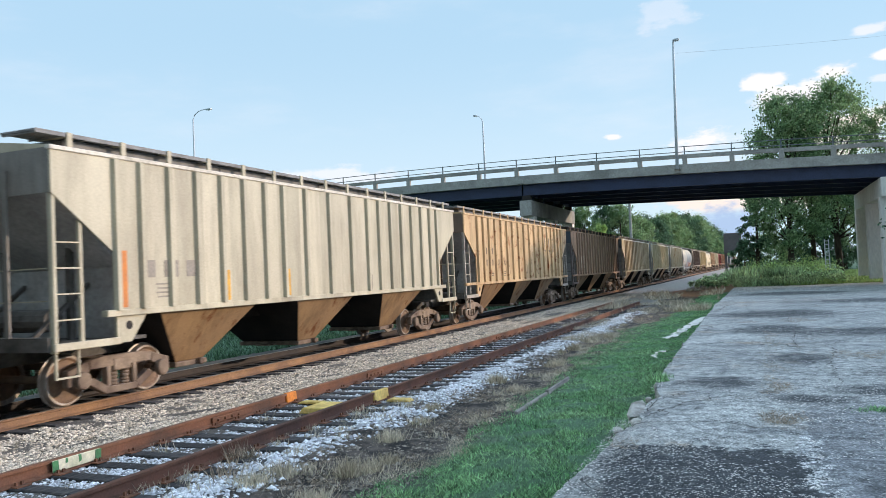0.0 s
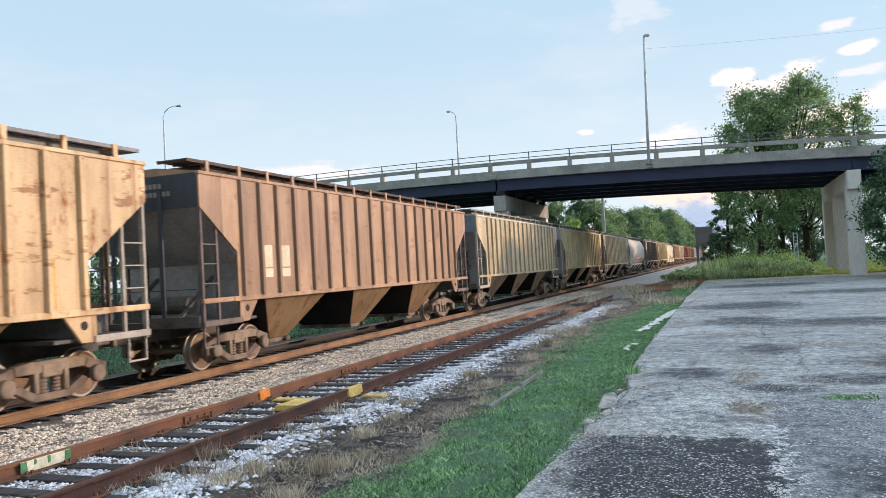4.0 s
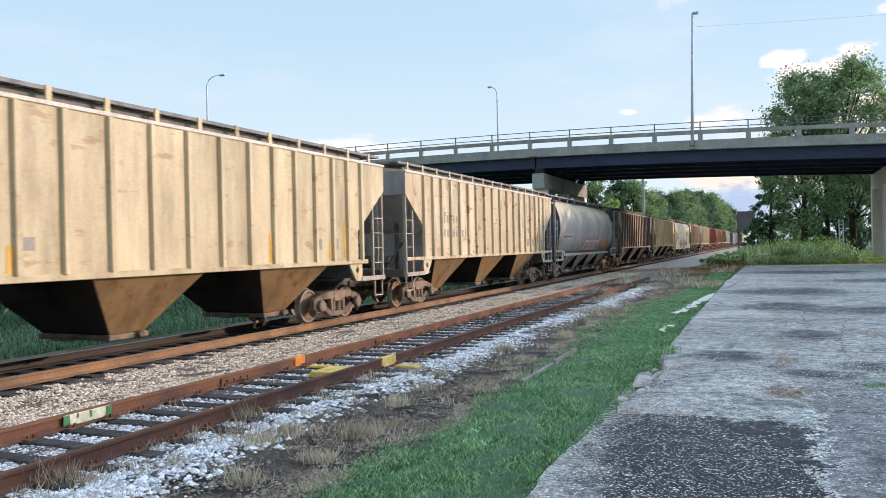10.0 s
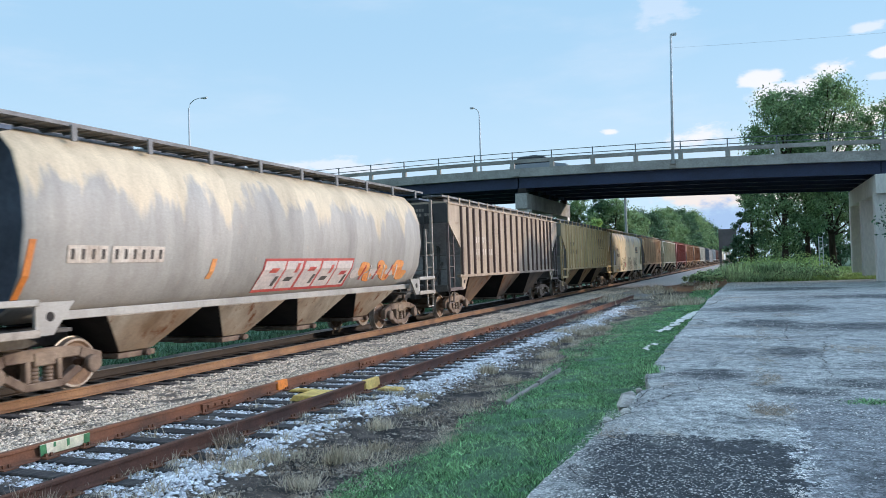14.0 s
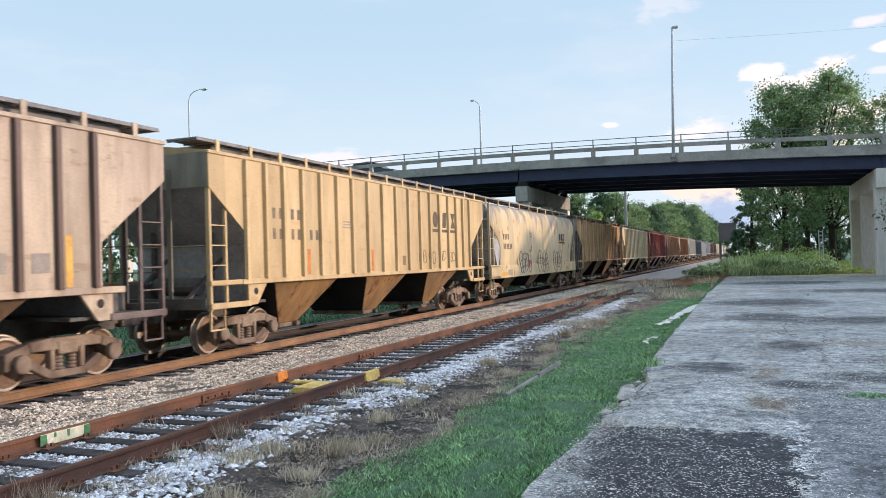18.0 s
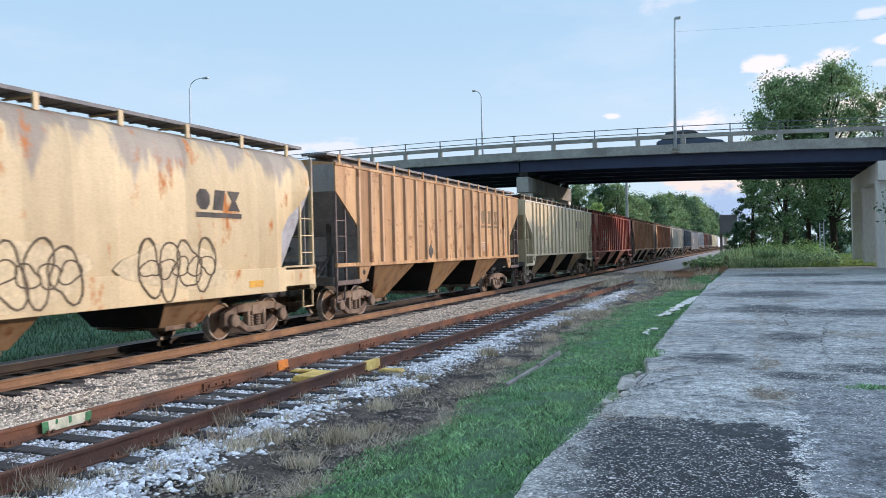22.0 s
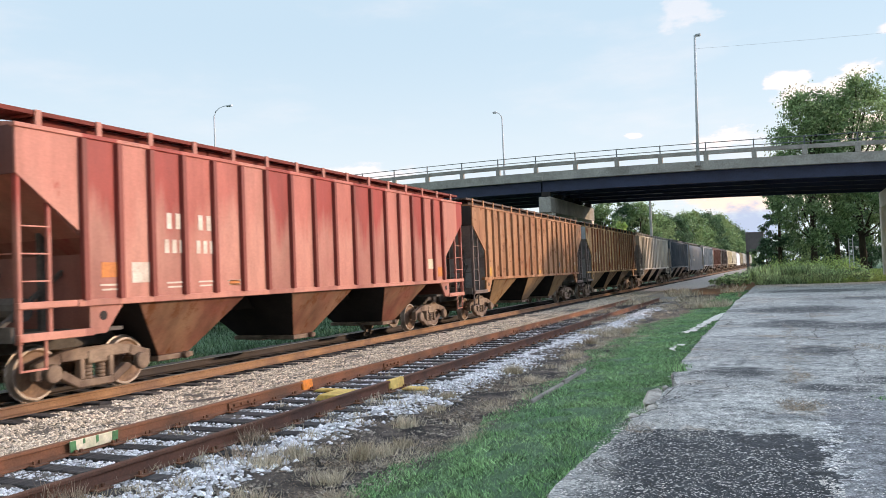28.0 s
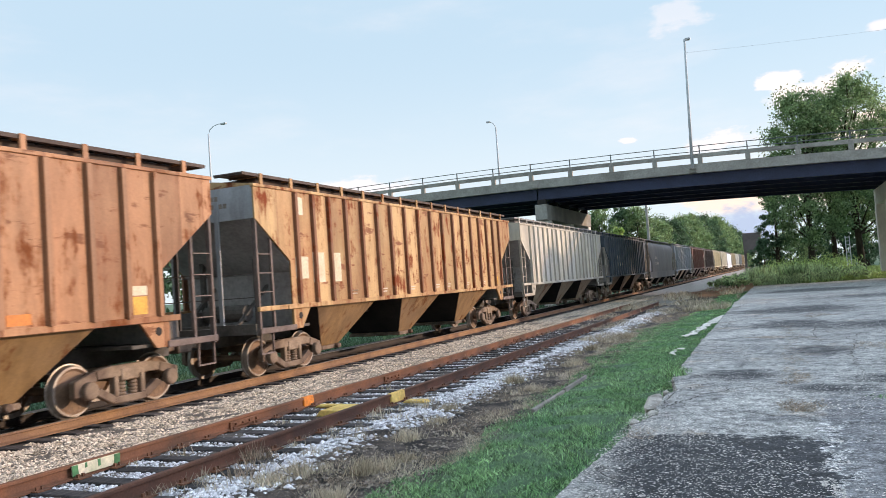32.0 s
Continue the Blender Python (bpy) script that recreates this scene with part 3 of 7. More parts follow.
stuff("grass", blades(litter_rng, 70000, (-4.6, -1.5), (4, 30), 0.07, 0.0045, ground_height, lambda x, y: grass_edge(x, y) & (np.sin(x * 6.3 + y * 1.9) + np.sin(y * 3.7 - x * 4.1) + np.sin(y * 8.3 + x * 7.0) > 0.75), 0.7), GRASS, "longer clumps in the mown green grass", "grass")
stuff("dry_weeds", tufts(litter_rng, 7, (-6.0, -5.3), (4.8, 9.5), 0.24, 60), LITTER, "brown bushy dead weeds beside the siding", "weeds")

# ---------------------------------------------------------------- concrete slab
SLAB_Z = 0.15


def slab_edge(y):
    """The slab's broken edge towards the grass."""
    e = float(np.interp(y, (4, 5.0, 6.3, 7.0, 7.46, 8.0, 8.6, 8.95, 9.15, 9.6, 10.3, 10.45, 10.75, 11.7, 12.6, 14.1, 18.5, 34, 46, 54), (-1.6, -1.6, -1.63, -1.56, -1.5, -1.53, -1.44, -1.36, -1.42, -1.43, -1.44, -1.36, -1.42, -1.54, -1.59, -1.62, -1.66, -1.8, -1.72, -1.7)))
    e += 0.012 * math.sin(y * 3.1) + 0.008 * math.sin(y * 7.3 + 1)
    return e


def make_slab():
    k = Nodes("old_slab_concrete")
    v = k.coords()
    st = k.coords((0.8, 1.1, 1))
    n1 = k.noise(v, 0.45, 7, 0.68)
    n2 = k.noise(st, 1.7, 8, 0.72)
    agg = k.noise(v, 42, 4, 0.7)
    vor = k.n("ShaderNodeTexVoronoi")
    vor.inputs["Scale"].default_value, vor.inputs["Randomness"].default_value = 25, 1.0
    k.l(v, vor.inputs["Vector"])
    wob = k.noise(v, 2.6, 6, 0.7)

    def spot(cx, cy, rx, ry, soft=0.5):
        """A worn dark area of its own outline."""
        mp, ln = k.n("ShaderNodeMapping"), k.n("ShaderNodeVectorMath")
        mp.vector_type = "TEXTURE"
        mp.inputs["Location"].default_value, mp.inputs["Scale"].default_value = (cx, cy, SLAB_Z), (rx, ry, 50)
        ln.operation = "LENGTH"
        k.l(v, mp.inputs[0]), k.l(mp.outputs[0], ln.inputs[0])
        return k.ramp(k.math("ADD", ln.outputs["Value"], k.ramp(wob, 0.2, 0.8, -0.55, 0.55)), 1.0 + soft * 0.6, 1.0 - soft * 0.6)

    sep = k.n("ShaderNodeSeparateXYZ")
    k.l(v, sep.inputs[0])
    jag = k.ramp(k.noise(v, 3.2, 8, 0.78), 0.2, 0.8, -0.42, 0.42)
    X, Y = k.math("ADD", sep.outputs["X"], jag), k.math("ADD", sep.outputs["Y"], k.math("MULTIPLY", jag, 2.2))
    # worn concrete with level stains
    col = k.mix(k.ramp(n1, 0.36, 0.64), rgb("c0c0ba"), rgb("9b9b97"))
    col = k.mix(k.ramp(n2, 0.47, 0.64, 0, 0.9), col, rgb("7c7e7e"))
    col = k.mix(k.ramp(k.noise(v, 0.9, 7, 0.72), 0.56, 0.7, 0, 0.6), col, rgb("c9b297"))
    # the greyer slab beyond the lime joint
    right = k.math("MULTIPLY", k.ramp(X, 0.31, 0.33), k.ramp(Y, 10.6, 9.6))
    col = k.mix(k.math("MULTIPLY", right, 0.72), col, rgb("747679"))
    dark = None
    for c in ((-0.65, 11.9, 0.6, 0.55), (0.55, 10.5, 0.5, 0.35), (1.5, 11.3, 0.65, 0.45), (0.55, 14.7, 0.5, 0.7), (1.25, 6.4, 0.5, 0.7), (3.4, 13.0, 1.6, 1.0), (3.2, 20.0, 2.8, 1.2), (0.2, 21.0, 0.9, 1.2), (0.4, 27.0, 1.8, 1.8), (5.5, 34.0, 4.0, 1.6), (1.5, 43.0, 3.0, 2.0)):
        s = spot(*c)
        dark = s if dark is None else k.math("MAXIMUM", dark, s)
    dark = k.math("MULTIPLY", dark, k.ramp(k.noise(st, 2.2, 7, 0.72), 0.32, 0.5, 0.35, 0.9))
    # the asphalt patch: its own ragged outline
    patch = k.math("MULTIPLY", k.math("MULTIPLY", k.ramp(Y, 7.75, 7.55), k.ramp(X, 0.33, 0.3)), k.ramp(k.math("SUBTRACT", X, k.math("MULTIPLY", sep.outputs["Y"], -0.16)), -0.62, -0.2))
    lime = k.math("MULTIPLY", k.math("MULTIPLY", k.ramp(X, 0.285, 0.30), k.ramp(X, 0.36, 0.345)), k.math("MULTIPLY", k.ramp(Y, 8.7, 8.3), k.ramp(k.noise(v, 9, 5, 0.7), 0.36, 0.5)))
    dark = k.math("MAXIMUM", dark, k.math("MULTIPLY", patch, k.ramp(k.noise(st, 1.6, 6, 0.7), 0.3, 0.5, 0.8, 1.0)))
    col = k.mix(k.math("MULTIPLY", dark, 0.97), col, rgb("34383b"))
    col = k.mix(lime, col, rgb("dededa"))
    n3 = k.noise(v, 7.0, 7, 0.75)
    col = k.mix(0.85, col, k.ramp(n3, 0.36, 0.62, 0.33, 1.55), "MULTIPLY")
    fleck = k.math("MULTIPLY", k.ramp(vor.outputs["Distance"], 0.34, 0.2), k.ramp(k.noise(v, 5.0, 4, 0.65), 0.44, 0.58))
    col = k.mix(k.math("MULTIPLY", fleck, 0.8), col, rgb("f4f0ea"))
    col = k.mix(0.85, col, k.ramp(agg, 0.36, 0.64, 0.3, 1.6), "MULTIPLY")
    k.bump(k.math("ADD", agg, k.math("MULTIPLY", fleck, 0.5)), 0.6, 0.015)
    mat = k.done(col, 0.92)
    ys = np.concatenate([np.arange(-8, 3, 1.0), np.arange(3, 30, 0.12), np.arange(30, 56.1, 0.8)])
    cols = (0.0, 0.04, 0.12, 0.3, 0.6, 1.0, 1.5, 2.2, 3.0, 4.0, 5.5, 8.0, 12.0, 20.0, 34.0)
    rng = np.random.default_rng(5)
    vs, fs = [], []
    for y in ys:
        e = slab_edge(y) + rng.normal() * 0.012
        end = y
        row = [(e + 0.03, end, -0.3), (e, end, SLAB_Z - 0.06)]
        for c in cols:
            z = SLAB_Z + 0.012 * math.sin(y * 0.8 + c) + rng.normal() * 0.003 - 0.02 * math.exp(-c * 6)
            row.append((e + 0.02 + c, end + 0.08 * c * (1 if y > 40 else 0), z))
        vs += row
    m = len(cols) + 2
    for i in range(len(ys) - 1):
        for j in range(m - 1):
            a = i * m + j
            fs.append((a, a + 1, a + m + 1, a + m))
    last = (len(ys) - 1) * m
    base = len(vs)
    vs += [(x, y + 0.02, -0.3) for x, y, _ in vs[last:last + m]]
    fs += [(last + j, last + j + 1, base + j + 1, base + j) for j in range(m - 1)]
    ob = tagged(new("pavement", raw("pavement", vs, fs, mat)), "cracked old concrete loading slab with a broken edge", "pavement", kind="structure")
    return ob, mat


slab, SLAB_MAT = make_slab()


def blob(rng, cx, cy, rx, ry, z, n=40, rough=0.18):
    """A ragged flat patch outline."""
    vs = [(cx, cy, z)]
    ph = rng.uniform(0, 6.28, 6)
    for i in range(n):
        a = 2 * math.pi * i / n
        r = 1 + rough * sum(math.sin(a * (k + 2) + ph[k]) / (k + 1) for k in range(6)) + rng.normal() * rough * 0.15
        vs.append((cx + rx * r * math.cos(a), cy + ry * r * math.sin(a), z))
    return vs, [(0, 1 + i, 1 + (i + 1) % n) for i in range(n)]


def sheet(name, vf, material, parent, label="", thick=0.006):
    """A thin ragged layer with an edge."""
    vs, fs = vf
    n = len(vs)
    edge = [(i, i % (n - 1) + 1) for i in range(1, n)]
    vs2 = list(vs) + [(x, y, z - thick) for x, y, z in vs]
    ob = new(name, raw(name, vs2, list(fs) + [(a, a + n, b + n, b) for a, b in edge], material))
    ob.parent = parent
    if label:
        ob["label"] = label
    return ob


def ribbon(bm, pts, w, rng, z):
    """A thin uneven line on the slab."""
    prev = None
    for i, (x, y) in enumerate(pts):
        j = min(i + 1, len(pts) - 1)
        h = max(0, i - 1)
        d = Vector((pts[j][0] - pts[h][0], pts[j][1] - pts[h][1])).normalized()
        ww = w * rng.uniform(0.25, 1.5)
        a = bm.verts.new((x - d.y * ww, y + d.x * ww, z))
        b = bm.verts.new((x + d.y * ww, y - d.x * ww, z))
        if prev:
            bm.faces.new((prev[0], prev[1], b, a))
        prev = (a, b)


def wander(rng, x0, y0, x1, y1, n, jag):
    pts = []
    dx = dy = 0.0
    for i in range(n + 1):
        u = i / n
        dx, dy = dx * 0.86 + rng.normal() * jag, dy * 0.86 + rng.normal() * jag * 0.5
        pts.append((x0 + (x1 - x0) * u + dx, y0 + (y1 - y0) * u + dy))
    return pts


def make_cracks():
    rng = np.random.default_rng(8)
    dark = surface("crack_dirt", "2e2b28", "4c4741", 5, 30, 0.95, 0, 0.2)
    lines = [(-1.54, 7.6, -1.3, 8.6, 16, 0.02, 0.012, dark), (-1.3, 8.6, -0.5, 8.85, 18, 0.02, 0.014, dark), (-0.5, 8.85, 0.25, 8.3, 18, 0.03, 0.01, dark), (-1.4, 9.1, -1.15, 10.4, 18, 0.02, 0.014, dark), (-1.15, 10.4, -0.6, 11.4, 18, 0.03, 0.012, dark), (-0.6, 11.4, 0.3, 10.3, 20, 0.03, 0.009, dark),
             (0.63, 9.9, 0.8, 11.4, 20, 0.03, 0.006, dark), (0.8, 11.4, 0.98, 13.1, 22, 0.03, 0.007, dark), (0.98, 13.1, 1.35, 17.8, 40, 0.04, 0.009, dark), (0.98, 13.0, 2.4, 13.5, 20, 0.04, 0.012, dark), (0.8, 11.4, 2.2, 12.0, 24, 0.04, 0.012, dark), (0.35, 8.3, 1.9, 8.1, 24, 0.03, 0.009, dark), (0.36, 6.9, 2.0, 7.2, 26, 0.03, 0.009, dark), (-1.55, 13.6, 0.1, 14.4, 26, 0.04, 0.012, dark), (-1.6, 15.8, 0.6, 15.4, 30, 0.04, 0.012, dark),
             (-1.35, 8.9, -0.55, 10.5, 26, 0.035, 0.014, dark), (-1.1, 9.2, -1.45, 10.2, 14, 0.03, 0.012, dark), (-0.55, 10.5, 0.35, 11.2, 18, 0.03, 0.01, dark), (-1.5, 12.2, 0.2, 12.9, 24, 0.04, 0.01, dark),
                         (-1.5, 17.2, 5.0, 18.0, 50, 0.06, 0.015, dark), (0.6, 16, 1.0, 40, 90, 0.04, 0.007, dark), (-1.5, 26.0, 9.0, 26.8, 60, 0.08, 0.02, dark), (-1.5, 36, 10, 37, 60, 0.08, 0.025, dark), (2.2, 5.5, 2.7, 9.5, 30, 0.04, 0.012, dark), (-1.45, 6.2, -0.7, 5.2, 14, 0.03, 0.01, dark)]
    for _ in range(34):
        x, y = rng.uniform(-1.4, 7), rng.uniform(14, 50)
        a, n = rng.uniform(0, 6.28), rng.uniform(1.2, 4)
        lines.append((x, y, max(-1.5, x + n * math.cos(a)), y + n * math.sin(a), 26, 0.05, 0.008 + 0.0003 * y, dark))
    for x0, y0, x1, y1, n, jag, w, m in lines:
        bm = bmesh.new()
        ribbon(bm, wander(rng, x0, y0, x1, y1, n, jag), w * (0.55 if y0 < 13 else 1.0), rng, SLAB_Z + 0.019)
        part("crack", bm, m, slab)
    # lime chips that fill the long joint, and bare pale aggregate on the worn surface
    def top(x, y):
        return np.full_like(x, SLAB_Z + 0.006)

    def lime(x, y):
        mid = 0.33 + 0.07 * np.sin(y * 1.9) + 0.05 * np.sin(y * 4.7 + 1) - 0.13 * np.clip((y - 7.4) / 1.2, 0, 1)
        return np.abs(x - mid) < (0.012 + 0.04 * np.abs(np.sin(y * 3.1 + np.sin(y * 7)))) * (0.4 + rng.random(len(x)))

    chips = surface("pale_aggregate_chips", "f0ece4", "cfcac2", 8, 60, 0.9, 0, 0.2, vary=0.3, island=True)
    for n, xr, yr, size, keep in ((11000, (0.0, 0.7), (4.3, 9.5), 0.011, lime), (26000, (-1.58, 0.3), (4.2, 8.8), 0.0065, lambda x, y: rng.random(len(x)) < 0.25 + 0.75 * np.clip((-0.9 - x) / 0.5 + (y - 7.4) * 0.8, 0, 1)), (1100, (-1.5, 2.6), (4.2, 9), 0.011, None), (16000, (-1.55, 2.6), (4.2, 12), 0.0075, lambda x, y: np.sin(x * 3 + 1) * np.sin(y * 2.1) + np.sin(x * 7 + y * 5) * 0.6 + rng.normal(size=len(x)) * 0.6 > -0.2), (9000, (-1.55, 5), (9, 26), 0.011, lambda x, y: np.sin(x * 2.3) + np.sin(y * 1.3 + x) > 0.3)):
        v, f = stones(rng, n, xr, yr, size, top, keep)
        v[:, 2] = SLAB_Z + 0.006 + (v[:, 2] - SLAB_Z - 0.006) * 0.5
        ob = new("chips", raw("chips", v, f, chips))
        ob.parent = slab
        ob["kind"] = "stuff"
    # loose broken lumps along the edge
    lump_mat = surface("broken_concrete", "d2ccc2", "8e8880", 5, 40, 0.95, 0, 0.6)
    for x, y, sx, sy, sz, rz in ((-1.53, 9.75, 0.12, 0.52, 0.1, 3), (-1.42, 9.0, 0.08, 0.16, 0.07, 20), (-1.55, 8.55, 0.06, 0.11, 0.05, 30), (-1.5, 10.62, 0.05, 0.1, 0.05, 10)):
        bm = bmesh.new()
        r = bmesh.ops.create_icosphere(bm, subdivisions=2, radius=1.0)
        for q in r["verts"]:
            c = q.co
            c.x, c.y, c.z = (max(-0.8, min(0.8, t)) for t in c)
            q.co = Vector((c.x * sx, c.y * sy, c.z * sz)) * (1 + rng.normal() * 0.06)
        ob = part("broken_lump", bm, lump_mat, slab, "broken lump of concrete at the slab's edge")
        ob.matrix_basis = pose(x, y, 0.07, rng.uniform(-6, 6), rng.uniform(-6, 6), rz)
    # weeds in the joints, and the paint spill on the grass
    vs, fs = np.zeros((0, 3)), np.zeros((0, 3), int)
    for n, xr, yr, h in ((1500, (-0.12, 0.4), (8.8, 9.6), 0.045), (700, (-0.08, 0.3), (10.8, 11.7), 0.04), (2200, (-0.1, 0.32), (11.5, 21), 0.03), (1600, (0.9, 2.3), (14.6, 15.9), 0.04), (800, (1.6, 2.5), (12.2, 13.0), 0.04), (700, (0.4, 1.3), (23.0, 24.8), 0.04), (1600, (2.5, 8), (15, 34), 0.04), (500, (-1.5, -1.1), (7.4, 8.1), 0.025)):
        mx, my, rx, ry = (xr[0] + xr[1]) / 2, (yr[0] + yr[1]) / 2, (xr[1] - xr[0]) / 2, (yr[1] - yr[0]) / 2
        v2, f2 = blades(rng, n, xr, yr, h, 0.0022, lambda x, y: np.full_like(x, SLAB_Z + 0.012), lambda x, y: np.hypot((x - mx) / rx, (y - my) / ry) + 0.3 * np.sin(x * 9 + y * 4) + rng.normal(size=len(x)) * 0.25 < 0.8, 1.8)
        vs, fs = np.concatenate([vs, v2]), np.concatenate([fs, f2 + len(vs)])
    stuff("dry_weeds", (vs, fs), LITTER, "matted brown dry weeds in the slab's joints", "weeds")
    vs, fs = tufts(rng, 22, (0.95, 1.45), (9.78, 10.05), 0.03, 22)
    v2, f2 = tufts(rng, 9, (-1.6, -1.5), (11.9, 12.4), 0.12, 30)
    fs = fs + [tuple(i + len(vs) for i in f) for f in f2]
    vs = [(x, y, z + 0.36) for x, y, z in vs + v2]
    stuff("grass", (vs, fs), GRASS, "small green grass patch in the slab", "grass")
    spill = surface("white_chalk_spill", "f4f2ea", "dedad0", 5, 30, 0.9, 0, 0.3)
    t = thing("chalk_spill", "white chalky spill on the grass beside the slab", "spill", m=pose(0, 0, 0))
    for k in range(56):
        y = 21.6 + 9.2 * (k / 56) if k > 4 else 17.8 + 0.3 * k
        x = (-2.52 + 0.054 * (y - 22) if k > 4 else -2.3) + rng.normal() * 0.07
        z = float(ground_height(x, y)) + 0.05
        r = rng.uniform(0.05, 0.15) * (0.6 + 0.7 * k / 56)
        sheet("flake", blob(rng, x, y, r, r * 2.4, z, 16, 0.3), spill, t, thick=0.012)


make_cracks()

# ---------------------------------------------------------------- tracks


def rail_mesh(bm, x, ys, bent):
    """A rail with foot, web and head along ys."""
    prof = ((-0.07, -0.17), (0.07, -0.17), (0.07, -0.155), (0.012, -0.135), (0.01, -0.045), (0.037, -0.035), (0.037, -0.006), (0.028, 0.0), (-0.028, 0.0), (-0.037, -0.006), (-0.037, -0.035), (-0.01, -0.045), (-0.012, -0.135), (-0.07, -0.155))
    rings = [[bm.verts.new((x + (bend(y) if bent else 0) + p[0], y, p[1])) for p in prof] for y in ys]
    n = len(prof)
    for a, b in zip(rings, rings[1:]):
        for i in range(n):
            f = bm.faces.new((a[i], a[(i + 1) % n], b[(i + 1) % n], b[i]))
            f.material_index = 1 if i in (6, 7, 8) else 0
    bm.faces.new(rings[0]), bm.faces.new(rings[-1][::-1])


def tie_mesh(seed):
    r = random.Random(seed)
    bm = bmesh.new()
    vs = box(bm, -1.3, -0.115, -0.17, 1.3, 0.115, 0)
    for v in vs:
        v.co += Vector((r.uniform(-0.04, 0.04), r.uniform(-0.015, 0.015), r.uniform(-0.008, 0.008)))
    return mesh_of("tie", bm, TIE, 0.012)


def spike_plate():
    bm = bmesh.new()
    box(bm, -0.17, -0.09, 0, 0.17, 0.09, 0.014)
    for sx in (-0.09, 0.09):
        box(bm, sx - 0.012, -0.05, 0.014, sx + 0.012, -0.02, 0.05)
        box(bm, sx - 0.012, 0.02, 0.014, sx + 0.012, 0.05, 0.05)
    return mesh_of("tie_plate", bm, RUST_RAIL)


def make_track(name, cx, ys, bent, tie_y, label, plates):
    t = thing(name, label, "railway track", kind="structure")
    for sx in (-0.7525, 0.7525):
        bm = bmesh.new()
        rail_mesh(bm, cx + sx, ys, bent)
        rust = (SUNLIT_RUST if sx > 0 else SHADOW_RUST) if bent else (RUST_RAIL if sx < 0 else SHADE_RUST)
        ob = part("rail", bm, rust, t, smooth=False)
        ob.data.materials.append(RAIL_TOP if bent else rust)
    meshes = [tie_mesh(i) for i in range(6)]
    r = random.Random(4)
    pl = spike_plate()
    for i, y in enumerate(tie_y):
        x = cx + (bend(y) if bent else 0)
        tie = put("tie", meshes[r.randrange(6)], t, pose(x + r.uniform(-0.07, 0.07), y, -0.165 + r.uniform(-0.012, 0.004), 0, r.uniform(-0.4, 0.4), r.uniform(-1.2, 1.2)))
        if plates and y < 26:
            for sx in (-0.7525, 0.7525):
                put("tie_plate", pl, t, pose(cx + sx, y, -0.165))
    return t


siding = make_track("siding_track", SIDE_X, [-30, 0, 20, 42], False, [3.2 + 0.53 * i for i in range(73)], "disused siding track with rusty rails and worn dark ties", True)
main_ys = [-270, -100, 0] + [5.0 * i for i in range(1, 41)] + [220 + 30 * i for i in range(15)]
main_line = make_track("main_track", MAIN_X, main_ys, True, [4 + 0.53 * i for i in range(150)], "main line track with brown rails on stone ballast", False)


def far_ties():
    vs, fs = [], []
    for i in range(420):
        y = 84 + 0.55 * i
        for y in ([y] if i < 300 else []):
            x = MAIN_X + bend(y)
            b = len(vs)
            vs += [(x + sx * 1.3, y + sy * 0.115, z) for z in (-0.33, -0.165) for sx in (-1, 1) for sy in (-1, 1)]
            fs += [tuple(b + q for q in f) for f in ((4, 6, 7, 5), (0, 4, 5, 1), (2, 3, 7, 6), (0, 2, 6, 4), (1, 5, 7, 3))]
    ob = tagged(new("tie", raw("tie", vs, fs, TIE)), kind="stuff")
    ob.parent = main_line


far_ties()


